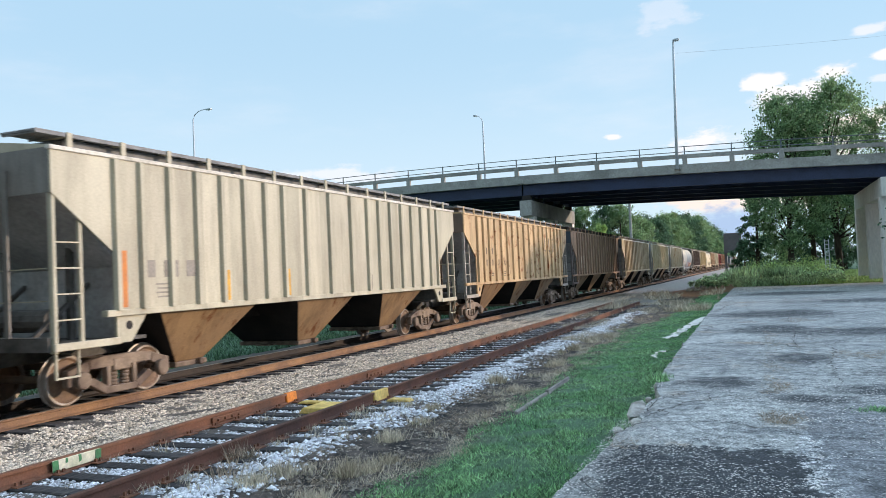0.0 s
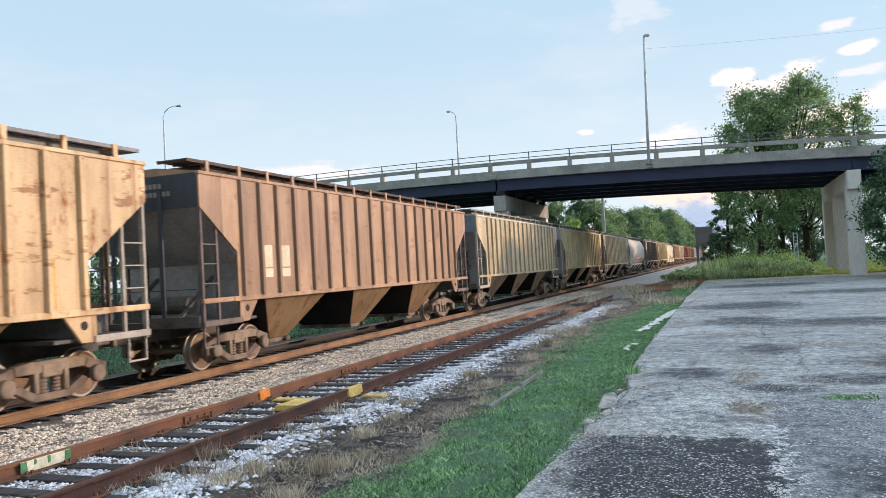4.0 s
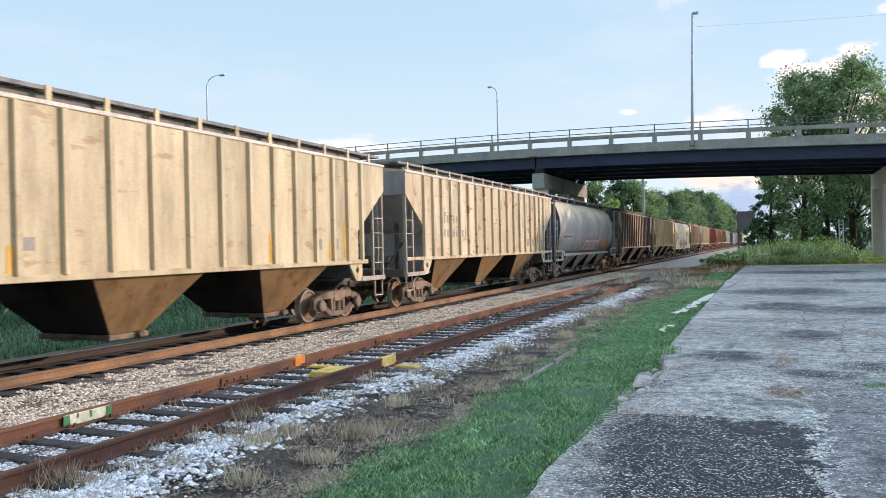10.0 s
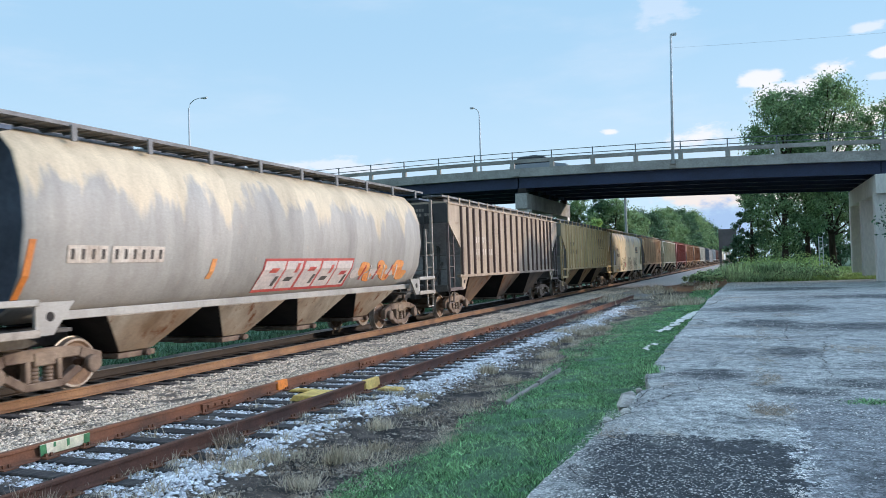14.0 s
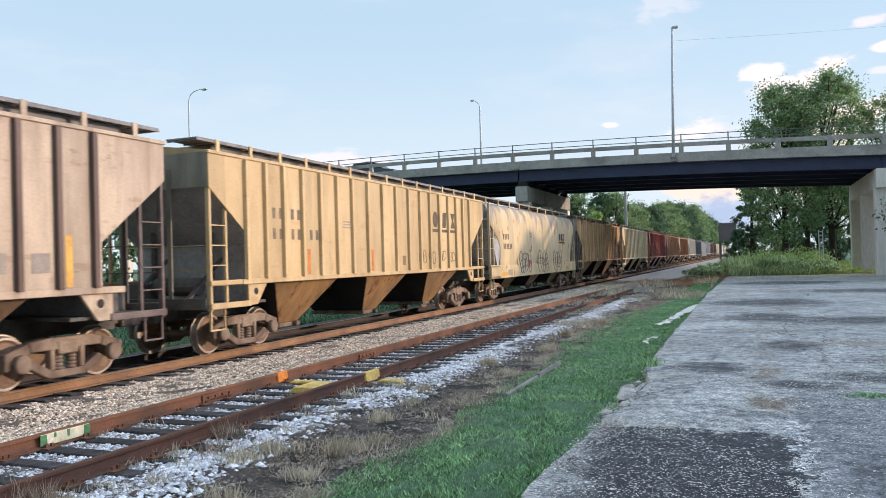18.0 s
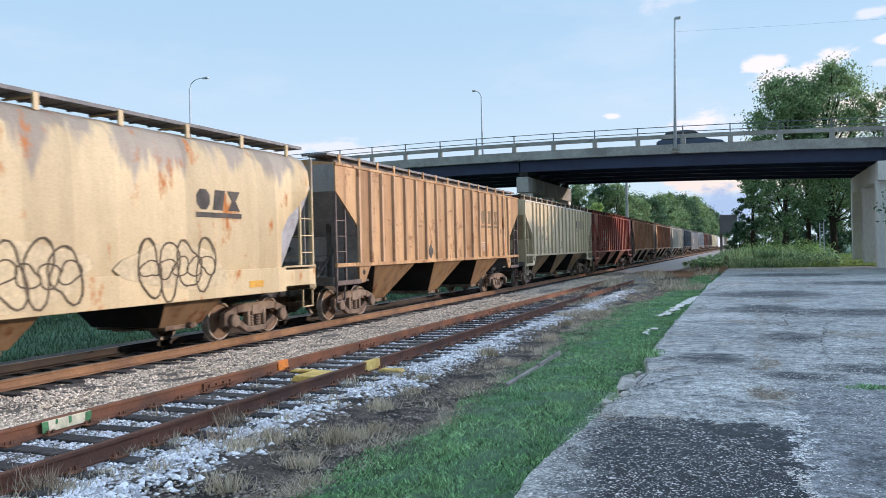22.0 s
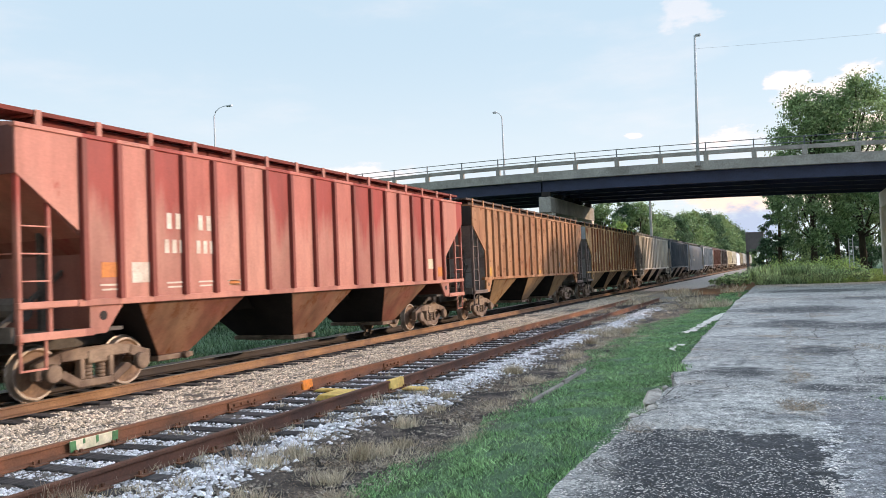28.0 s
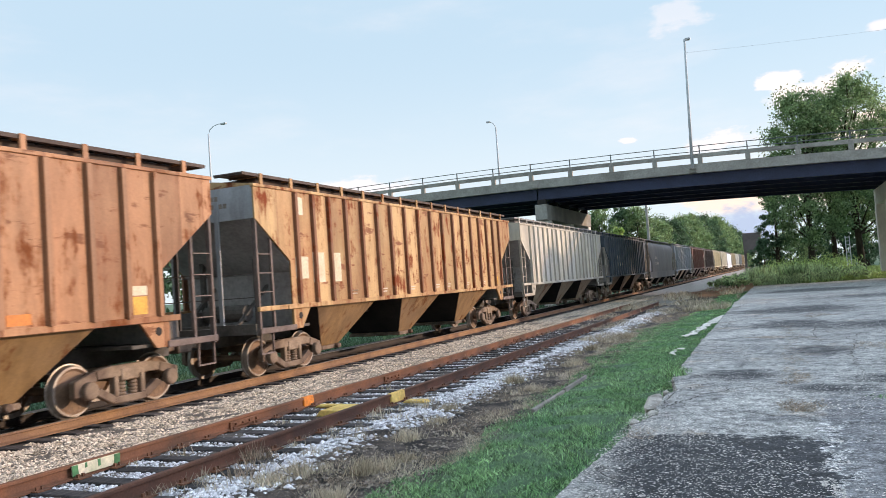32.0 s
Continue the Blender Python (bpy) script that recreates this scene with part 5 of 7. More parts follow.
def wheelset(bm):
    prof = ((-0.03, 0.03), (-0.03, 0.11), (-0.012, 0.17), (0.0, 0.33), (-0.028, 0.37), (-0.028, 0.405), (0.075, 0.43), (0.078, 0.455), (0.105, 0.45), (0.105, 0.36), (0.04, 0.33), (0.05, 0.12), (0.06, 0.03))
    for s in (-1, 1):
        p = [(s * (0.79 - h), r) for h, r in prof]
        lathe(bm, p, 28, "x")
    lathe(bm, ((-1.0, 0.07), (1.0, 0.07)), 12, "x")


ME = {}
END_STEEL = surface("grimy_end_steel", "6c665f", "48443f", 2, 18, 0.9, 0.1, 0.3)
# Slope faces coloured near black for the shade between and under the hoppers.
SHADE_SLOPE = surface("shade_dark_slope", "2c2624", "1c1918", 1.5, 16, 0.95, 0.0, 0.2)


def meshes():
    for name, build, mat, bevel in (
            ("side_panel", side_sheet, PALE_STEEL, 0), ("rib", rib, PALE_STEEL, 0), ("top_chord", top_chord, PALE_STEEL, 0.01), ("side_sill", side_sill, PALE_STEEL, 0.01),
            ("roof", roof, GRATE, 0), ("hatch", hatch, GRATE, 0.03), ("running_board", board, GRATE, 0), ("board_bracket", board_leg, GRATE, 0), ("end_panel", end_sheet, PALE_STEEL, 0), ("end_post", end_post, PALE_STEEL, 0),
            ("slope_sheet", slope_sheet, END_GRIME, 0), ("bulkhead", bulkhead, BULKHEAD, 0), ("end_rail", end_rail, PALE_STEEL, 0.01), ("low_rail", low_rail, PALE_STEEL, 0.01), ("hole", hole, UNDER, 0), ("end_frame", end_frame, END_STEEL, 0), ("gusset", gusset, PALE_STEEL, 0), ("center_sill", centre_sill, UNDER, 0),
            ("corner_post", corner_post, PALE_STEEL, 0.01), ("ladder_post", ladder_post, PALE_STEEL, 0), ("rung", rung, PALE_STEEL, 0), ("end_rung", end_rung, PALE_STEEL, 0), ("stirrup", stirrup, PALE_STEEL, 0),
            ("coupler", coupler, TRUCK, 0.02), ("side_frame", side_frame, TRUCK, 0.015), ("bolster", bolster, TRUCK, 0.02), ("gate", gate, TRUCK, 0.015)):
        ME[name] = M(name, build, mat, bevel)
    ME["low_hatch"] = M("hatch", low_hatch, GRATE, 0.03)
    ME["spring"] = M("spring", spring, TRUCK, 0, True)
    ws = M("wheelset", wheelset, WHEEL, 0, False)
    ws.materials.append(TREAD)
    for p in ws.polygons:
        r = math.hypot(p.center.y, p.center.z)
        if r > 0.385:
            p.material_index = 1
    ME["wheelset"] = ws
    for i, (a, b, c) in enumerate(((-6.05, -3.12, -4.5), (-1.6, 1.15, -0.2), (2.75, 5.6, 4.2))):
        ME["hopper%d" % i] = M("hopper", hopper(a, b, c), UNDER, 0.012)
        ME["hopper%d" % i].materials.append(SHADE_SLOPE)
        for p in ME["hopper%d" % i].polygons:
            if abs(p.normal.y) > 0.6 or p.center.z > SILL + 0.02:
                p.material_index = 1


meshes()
BACK = pose(0, 0, 0, 0, 0, 180)
WHEELS = []      # (wheelset, car index, its offset along the car, pose)


def add_truck(car, i, yt):
    tr = put("truck", ME["bolster"], car, pose(0, yt, 0), label="dusty cast steel freight truck")
    put("side_frame", ME["side_frame"], tr, pose(1.06, 0, 0))
    put("side_frame", ME["side_frame"], tr, pose(-1.06, 0, 0, 0, 0, 180))
    for dy in (-0.13, 0.13):
        for sx in (-1.03, 1.03):
            put("spring", ME["spring"], tr, pose(sx, dy, 0))
    for dy in (-0.89, 0.89):
        w = put("wheelset", ME["wheelset"], tr, pose(0, dy, WHEEL_R), label="steel wheel pair with bright worn rims")
        WHEELS.append((w, i, yt + dy, dy))


def add_ends(car, paint, post, rungs=True, sheets=True, sheet_paint=None, high_rail=True):
    """Ladders, frames, couplers at both ends."""
    for m in (pose(0, 0, 0), BACK):
        if sheets:
            put("slope_sheet", ME["slope_sheet"], car, m, sheet_paint)
            put("bulkhead", ME["bulkhead"], car, m, sheet_paint)
        put("end_frame", ME["end_frame"], car, m)
        put("coupler", ME["coupler"], car, m @ pose(0, -L2 + 0.15, 0))
        for sx in (1, -1):
            put("corner_post", ME["corner_post"], car, m @ pose(sx * (HW - 0.05), -L2 + 0.05, 0), post)
            put("ladder_post", ME["ladder_post"], car, m @ pose(sx * (HW - 0.05), -L2 + 0.56, 0), post)
            put("gusset", ME["gusset"], car, m @ pose(sx * (HW - 0.03), 0, 0), paint)
            side = m @ (pose(HW, 0, 0) if sx > 0 else pose(-HW + 0.02, 0, 0))
            put("low_rail", ME["low_rail"], car, side, post)
            if high_rail:
                put("end_rail", ME["end_rail"], car, side, paint)
            if sx * (1 if m is not BACK else -1) > 0:
                put("hole", ME["hole"], car, m @ pose(sx * HW, -L2 + 1.5, 1.28, 0, 0, 0 if sx > 0 else 180))
            if rungs:
                for k in range(5):
                    put("rung", ME["rung"], car, m @ pose(sx * (HW - 0.02), -L2 + 0.06, 1.05 + 0.4 * k), post)
                put("stirrup", ME["stirrup"], car, m @ pose(sx * (HW - 0.05), -L2 + 0.05, 0), post)
        if rungs:
            for k in range(2):
                put("end_rung", ME["end_rung"], car, m @ pose(0, -L2 + 0.0, 1.75 + 0.5 * k), post)


def add_roof(car, paint, grey):
    put("roof", ME["roof"], car, None, paint)
    for y in (-5.8, -1.935, 1.935, 5.8):
        put("hatch", ME["hatch"], car, pose(0, y, EAVE + 0.15), grey)
    for sx in (1, -1):
        m = pose(0, 0, 0) if sx > 0 else BACK
        put("running_board", ME["running_board"], car, m @ pose(0.66, 0, EAVE + 0.255), grey)
        for k in range(15):
            put("board_bracket", ME["board_bracket"], car, m @ pose(1.42, -7.8 + 15.6 * k / 14, EAVE + 0.03), paint)


HALF_WIDE = (1.08, 2.0, 2.69, 3.42, 4.15, 4.88, 5.61, 6.3, 6.87)
WIDE_RIBS = [-0.2 - h for h in HALF_WIDE[::-1]] + [-0.2] + [-0.2 + h for h in HALF_WIDE]      # two wide bays in the middle
HALF_RIBS = (0.45, 1.36, 2.25, 3.06, 3.88, 4.70, 5.48, 6.18, 6.88)
RIBS = [-0.15 - h for h in HALF_RIBS[::-1]] + [-0.15 + h for h in HALF_RIBS]      # bays narrow towards the ends


RIB_SHIFT = {2: 0.08, 3: 0.1, 4: 0.2, 5: 0.26, 6: -0.04, 8: -0.04, 9: -0.12, 11: -0.1, 13: -0.15, 14: 0.1, 15: 0.18}


def ribbed_car(i, paint, rib_paint, low, post, grey, label, rungs=True, chord=None, end_tone=None):
    chord = chord or paint
    car = thing("hopper_car", label, "hopper car", "cars of the freight train")
    for sx in (1, -1):
        m = pose(sx * HW, 0, 0, 0, 0, 0 if sx > 0 else 180)
        put("side_panel", ME["side_panel"], car, m, paint)
        put("top_chord", ME["top_chord"], car, m, chord)
        put("side_sill", ME["side_sill"], car, m, paint)
        for y in (WIDE_RIBS if i < 2 else RIBS):
            put("rib", ME["rib"], car, m @ pose(0.02, y + RIB_SHIFT.get(i, 0.0), 0), rib_paint)
    for m in (pose(0, 0, 0), BACK):
        put("end_panel", ME["end_panel"], car, m, end_tone)
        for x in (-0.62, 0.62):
            put("end_post", ME["end_post"], car, m @ pose(x, 0, 0), end_tone)
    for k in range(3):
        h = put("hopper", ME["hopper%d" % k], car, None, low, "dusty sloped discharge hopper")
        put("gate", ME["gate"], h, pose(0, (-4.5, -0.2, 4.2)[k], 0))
    put("center_sill", ME["center_sill"], car)
    add_ends(car, paint, post, rungs, True, paint if i in (12, 13) else None, i not in (0, 1, 5, 8, 14))
    add_roof(car, paint, grey)
    for yt in (-TRUCK_Y, TRUCK_Y):
        add_truck(car, i, yt)
    return car


def round_shell(barrel):
    """Smooth body. barrel: a tank-like round section cut square; else upright curved sides with a swept cut at each end."""
    def build(bm):
        if barrel:
            half = [(0.0, 1.12), (0.75, 1.16), (1.2, 1.4), (1.48, 1.9), (1.6, 2.65), (1.56, 3.25), (1.38, 3.78), (1.05, 4.12), (0.55, 4.27), (0.0, 4.31)]
        else:
            half = [(0.0, 1.12), (1.35, 1.14), (1.5, 1.22), (1.56, 1.5), (1.58, 1.9), (1.59, 2.3), (1.58, 2.65), (1.57, 2.95), (1.56, 3.25), (1.545, 3.5), (1.5, 3.8), (1.36, 4.06), (1.05, 4.2), (0.0, 4.26)]
        loop = half + [(-x, z) for x, z in half[-2:0:-1]]
        rings = []
        n = 10
        for e in range(2 * n + 1):
            s = -1 if e <= n else 1
            k = min(e, 2 * n - e)
            ring = []
            for x, z in loop:
                if barrel:
                    end = L2 - 1.06
                else:
                    u = max(0.0, min(1.0, (3.45 - z) / 1.15))
                    end = L2 - 0.08 - 1.28 * u * u * (3 - 2 * u)
                if k == 0:
                    ring.append((x * 0.975, s * end, 2.6 + (z - 2.6) * 0.985))
                else:
                    ring.append((x, s * (end - 0.05) * (n - k) / (n - 1), z))
            rings.append([bm.verts.new(p) for p in ring])
        m = len(rings[0])
        for a, b in zip(rings, rings[1:]):
            for j in range(m):
                bm.faces.new((a[j], a[(j + 1) % m], b[(j + 1) % m], b[j]))
        for f in (bm.faces.new(rings[0][::-1]), bm.faces.new(rings[-1])):
            f.material_index = 1
    return build


def long_sill(bm):
    box(bm, -0.03, -L2 + 0.02, 0.98, 0.03, L2 - 0.02, 1.52)


def thin_sill(bm):
    box(bm, -0.05, -L2 + 1.6, 1.2, 0.05, L2 - 1.6, 1.34)


def small_hopper(top, bot, z0, z1):
    def build(bm):
        t, b = [], []
        for x, y in ((-1, -1), (1, -1), (1, 1), (-1, 1)):
            t.append(bm.verts.new((x * 1.4, y * top, z0)))
            b.append(bm.verts.new((x * 0.85, y * bot, z1)))
        bm.faces.new(t), bm.faces.new(b[::-1])
        for i in range(4):
            bm.faces.new((t[i], b[i], b[(i + 1) % 4], t[(i + 1) % 4]))
    return build


def round_car(i, barrel, paint, low, post, grey, label, rungs=True):
    """A smooth-sided car; barrel: the full tank-like kind, else the curved-side kind."""
    key = "barrel" if barrel else "curved"
    if key not in ME:
        ME[key] = M("shell", round_shell(barrel), PALE_STEEL, 0, True)
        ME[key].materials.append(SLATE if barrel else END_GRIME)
        for p in ME[key].polygons:
            if len(p.vertices) > 4:
                p.use_smooth = False
        ME["long_sill"] = M("side_sill", long_sill, PALE_STEEL, 0.01)
        ME["thin_sill"] = M("side_sill", thin_sill, PALE_STEEL, 0.01)
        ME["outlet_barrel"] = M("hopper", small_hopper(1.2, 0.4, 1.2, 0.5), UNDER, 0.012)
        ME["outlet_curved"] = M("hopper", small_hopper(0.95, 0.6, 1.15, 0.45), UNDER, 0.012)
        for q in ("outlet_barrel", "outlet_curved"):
            ME[q].materials.append(SHADE_SLOPE)
            # The outlets' end faces take the same painted shade.
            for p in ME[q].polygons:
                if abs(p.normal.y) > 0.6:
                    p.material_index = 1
    car = thing("hopper_car", label, "hopper car", "cars of the freight train")
    put("shell", ME[key], car, None, paint)
    for sx in (1, -1):
        put("side_sill", ME["thin_sill" if barrel else "long_sill"], car, pose(sx * (HW - (0.25 if barrel else 0.0)), 0, 0), paint)
    for y in ((-4.35, -1.45, 1.45, 4.35) if barrel else (-4.4, 0, 4.4)):
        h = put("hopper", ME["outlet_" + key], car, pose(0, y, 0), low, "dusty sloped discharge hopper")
        put("gate", ME["gate"], h, pose(0, 0, 0.06))
    put("center_sill", ME["center_sill"], car)
    add_ends(car, paint, post, rungs, not barrel)
    if barrel:
        for m in (pose(0, 0, 0), BACK):
            bm = bmesh.new()
            box(bm, -1.5, -L2 - 0.02, EAVE - 0.06, 1.5, -L2 + 0.95, EAVE + 0.0)
            ob = part("end_platform", bm, SLATE, car)
            ob.matrix_basis = m
            for sx in (-0.5, 0.5):
                bm = bmesh.new()
                prism(bm, ((-L2 + 0.1, 1.1), (-L2 + 0.22, 1.1), (-L2 + 0.98, 2.6), (-L2 + 0.86, 2.6)), sx - 0.05, sx + 0.05, "x")
                ob = part("end_brace", bm, SLATE, car)
                ob.matrix_basis = m
    for y in (-5.3, -1.77, 1.77, 5.3):
        put("hatch", ME["low_hatch"], car, pose(0, y, EAVE + (0.13 if barrel else 0.06)), grey)
    for sx in (1, -1):
        m = pose(0, 0, 0) if sx > 0 else BACK
        put("running_board", ME["running_board"], car, m @ pose(0.45, 0, EAVE + (0.26 if barrel else 0.3)), grey)
        for k in range(10):
            put("board_bracket", ME["board_bracket"], car, m @ pose(1.23, -7.7 + 15.4 * k / 9, EAVE + (-0.01 if barrel else 0.03)), grey if barrel else post)
    for yt in (-TRUCK_Y, TRUCK_Y):
        add_truck(car, i, yt)
    return car


DARK_POST = surface("brown_ladder_steel", "7a6a62", "584c48", 3, 20, 0.8, 0.1, 0.2)
CHORD = surface("pale_roof_edge", "d8cfc0", "beb4a4", 0.8, 14, 0.75, 0, 0.1)
SLATE = surface("slate_blue_end", "5a6676", "48525e", 0.8, 10, 0.8, 0, 0.15)

# kind, far end at the start, body colour, worn colour, rust colour, rust threshold, streaks, ribs, hopper colour, words
CARS = (
    ("rib", 7.0, "c0b08e", "a99a80", "8a5a34", 0.72, 0.4, "", "8f6f4a", "grey-tan ribbed covered hopper car"),
    ("rib", 24.93, "bfb496", "b0a48a", "9a6a3c", 0.70, 0.35, "", "9c7748", "beige ribbed hopper car with yellow marks and pale roof edge"),
    ("rib", 42.62, "d6b07a", "c49e6c", "8a5028", 0.605, 0.4, "", "94703f", "faded orange-tan ribbed hopper car with dark lettering and graffiti"),
    ("rib", 60.73, "b68c66", "a27c5e", "6a3f2a", 0.66, 0.45, "8f6f58", "8a6a42", "dull brown ribbed covered hopper car with dark ends"),
    ("rib", 78.96, "c5af88", "b19b78", "96623a", 0.70, 0.4, "", "94754a", "pale cream ribbed covered hopper car with dirty ribs"),
    ("rib", 97.05, "cbb78c", "b9a47c", "8f6238", 0.70, 0.4, "", "8a6a3c", "tan ribbed covered hopper car with small yellow marks"),
    ("rib", 115.05, "cdbb98", "c0aa84", "a06a3c", 0.60, 0.35, "", "93713f", "cream ribbed covered hopper car streaked with dark rust"),
    ("barrel", 132.54, "a09a90", "aca498", "c4a890", 0.66, 0.3, "", "a89a84", "grey rounded covered hopper car with coloured graffiti"),
    ("rib", 150.58, "c4ac8e", "a89078", "7d5c44", 0.67, 0.45, "6c5348", "5c4a3c", "brown-grey ribbed covered hopper car with dark ribs"),
    ("rib", 168.4, "ccac76", "c09e66", "a87838", 0.74, 0.3, "", "a87a3a", "yellow ribbed covered hopper car with dark lettering bars"),
    ("curved", 185.95, "cfb684", "bfa678", "b4703a", 0.6, 0.2, "", "8a6a44", "tan smooth curved-side hopper car with outline graffiti and grey stains"),
    ("rib", 203.58, "b88248", "c89a62", "7a4a2a", 0.60, 0.5, "d0a478", "98723f", "orange-brown ribbed covered hopper car with a pale end"),
    ("rib", 221.53, "d8c49a", "ccb48a", "a87f4a", 0.74, 0.3, "", "a37c44", "pale yellow ribbed covered hopper car with faint lettering"),
    ("rib", 239.47, "b06454", "bc7a64", "9a4034", 0.66, 0.35, "8a3628", "7d4030", "faded red ribbed covered hopper car with white marks"),
    ("rib", 257.12, "9e6236", "b07a4c", "74401f", 0.58, 0.45, "9a6a44", "98743f", "orange-brown ribbed covered hopper car with a dark end and yellow marks"),
    ("rib", 275.03, "b07a44", "c29c62", "7c3c1e", 0.568, 0.45, "8f5a38", "a07a48", "rust-orange ribbed covered hopper car with a pale painted patch"),
    ("rib", 293.2, "c6baa2", "b0aca4", "8a7a64", 0.72, 0.4, "", "8a7a60", "pale grey ribbed covered hopper car"),
    ("rib", 311.1, "3d4854", "4a525a", "5c4a3c", 0.66, 0.4, "", "5a4a38", "dark blue-grey ribbed covered hopper car"),
    ("curved", 329.0, "4c4c4c", "5a5550", "5c4a3c", 0.66, 0.4, "", "504438", "dark grey curved-side hopper car"),
    ("rib", 346.9, "8f969c", "a2a6a6", "6a5a4c", 0.70, 0.4, "", "6a5c48", "light grey ribbed covered hopper car"),
    ("rib", 364.8, "7d4f40", "6a4438", "5c3526", 0.64, 0.4, "", "6a4a38", "brown ribbed covered hopper car"),
    ("rib", 382.7, "4a3a34", "574640", "3f2e26", 0.66, 0.4, "", "4a3a30", "dark brown ribbed covered hopper car"),
    ("rib", 400.6, "d9c8a2", "cbb992", "9a7a52", 0.72, 0.3, "", "a0804c", "cream ribbed covered hopper car"),
    ("rib", 418.5, "d8cdb8", "cabfa8", "9a8062", 0.72, 0.3, "", "a08a62", "off-white ribbed covered hopper car"),
    ("curved", 436.4, "c8ccd0", "b4b8bc", "8a7a6c", 0.72, 0.3, "", "8a8072", "pale grey curved-side hopper car"),
    ("rib", 454.3, "c2b08c", "b09c7c", "8f6a44", 0.70, 0.3, "", "8f7044", "tan ribbed covered hopper car"),
    ("rib", 472.2, "d6d2c8", "c6c2b8", "8f7a62", 0.72, 0.3, "", "8f8062", "white ribbed covered hopper car"),
    ("rib", 490.1, "9a9c9c", "8a8c8c", "6f5a48", 0.70, 0.3, "", "6f6450", "grey ribbed covered hopper car"),
    ("rib", 508.0, "b89a6c", "a68a60", "7d5a38", 0.70, 0.3, "", "8a6c44", "tan ribbed covered hopper car"),
    ("rib", 525.9, "cfcac0", "bcb8ae", "8a7a66", 0.70, 0.3, "", "8a7c62", "off-white ribbed covered hopper car"),
)
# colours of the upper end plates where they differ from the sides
END_TONES = {0: ("8e8a84", "7c766e"), 1: ("8c857c", "746c62"), 2: ("8a6e58", "6c584c"), 3: ("4a5058", "3e4248"), 4: ("7e8690", "6c727a"), 5: ("a4aab0", "8e9296"), 6: ("a8a8a6", "8c8a86"), 8: ("57524e", "45403e"), 9: ("968e78", "7c766a"), 11: ("a6a39e", "8e8a84"), 13: ("7e3a30", "6a342c"), 14: ("443a35", "342c28"), 15: ("b0b4b8", "989a9c")}
RUNS = {2: 0.75, 3: 0.35, 4: 0.4, 5: 0.45, 6: 1.0, 8: 0.35, 9: 0.2, 11: 0.55, 12: 0.2, 14: 0.8, 15: 0.8}
TRAIN = []
for i, (kind, y1, c1, c2, rust, at, streak, ribs, low, words) in enumerate(CARS):
    band = {7: ((3.35, "d0bfa2", 0.14),), 10: ((3.75, "9c9080", 0.16), (4.75, "c8b48c", 0.2)), 13: ((2.9, "a8443a", 0.35),)}.get(i)
    paint = car_paint("car_paint", c1, c2, rust, at, streak, seed=i + 1.0, band=band, run=RUNS.get(i, 0.0) if kind == "rib" else 0.0, shift=RIB_SHIFT.get(i, 0.0), panels=0.24 if i in (8, 11, 13, 14, 15) else 0.15)
    rib_paint = car_paint("rib_paint", ribs, ribs, rust, at, streak, seed=i + 2.5) if ribs else paint
    low_paint = car_paint("hopper_dust", low, "8a6c4c", "6e452a", 0.585, 0.6, seed=i + 4.0, panels=0.03)
    post = paint if i in (0, 1, 9, 10, 12, 13) else DARK_POST if i in (3, 8, 11, 14, 15) else PALE_STEEL
    near = i < 18
    end_tone = car_paint("end_plate", *END_TONES.get(i, (c1, c2)), rust, 0.66, 0.5, seed=i + 6.0, panels=0.0)
    grey = {3: GRATE_DARK, 12: GRATE_DARK, 13: GRATE_RED, 14: GRATE_DARK, 15: GRATE_DARK}.get(i, GRATE)
    if kind == "rib":
        car = ribbed_car(i, paint, rib_paint, low_paint, post, grey, words, near, CHORD if i in (0, 1, 4, 5, 6, 12) else None, end_tone)
    else:
        car = round_car(i, kind == "barrel", paint, low_paint, post, grey, words, near)
    TRAIN.append((car, y1 - 8.2))

# ---------------------------------------------------------------- marks on the cars (platform side)
INK = surface("faded_black_paint", "3f3a36", "5c544c", 3, 20, 0.8, 0, 0.05)
GHOST = surface("ghosted_dark_paint", "7a6448", "8a7250", 2, 20, 0.85, 0, 0.05)
FADED = surface("half_worn_paint", "6e6050", "8a7860", 3, 20, 0.85, 0, 0.05)
BROWN_INK = surface("worn_brown_black_paint", "544838", "6c5c48", 3, 20, 0.85, 0, 0.05)
WHITE_INK = surface("faded_white_paint", "d8ccbc", "b8a694", 3, 20, 0.8, 0, 0.05)
YELLOW = surface("yellow_reflector", "d8a230", "c08c2c", 3, 20, 0.5, 0, 0.05)
ORANGE = surface("orange_reflector", "d07c2c", "b86c30", 3, 20, 0.6, 0, 0.05)
GREY_BOX = surface("grey_stencil_box", "9a9084", "8a8074", 3, 20, 0.8, 0, 0.05)
PALE_PATCH = surface("fresh_pale_patch", "d8cbb0", "c8b898", 2, 20, 0.7, 0, 0.05)
RED_TAG = surface("red_tag_paint", "a83a38", "c05a48", 2, 12, 0.7, 0, 0.05)
ORANGE_TAG = surface("orange_tag_paint", "d8803c", "d89a5c", 2, 12, 0.7, 0, 0.05)
PALE_TAG = surface("thin_grey_tag_paint", "d0bc94", "bca886", 2, 12, 0.7, 0, 0.05)
PINK_TAG = surface("pale_tag_paint", "cfc0b4", "b8aca4", 2, 12, 0.7, 0, 0.05)


def barrel_x(z):
    """The round car's side at a height."""
    return float(np.interp(z, (1.16, 1.4, 1.9, 2.65, 3.25, 3.78), (0.75, 1.2, 1.48, 1.6, 1.56, 1.38)))


def hug(bm, x):
    """Lay a mark, built out from x = 1, on the round side."""
    for v in bm.verts:
        v.co.x += barrel_x(v.co.z) - 1 + 0.008
    return bm


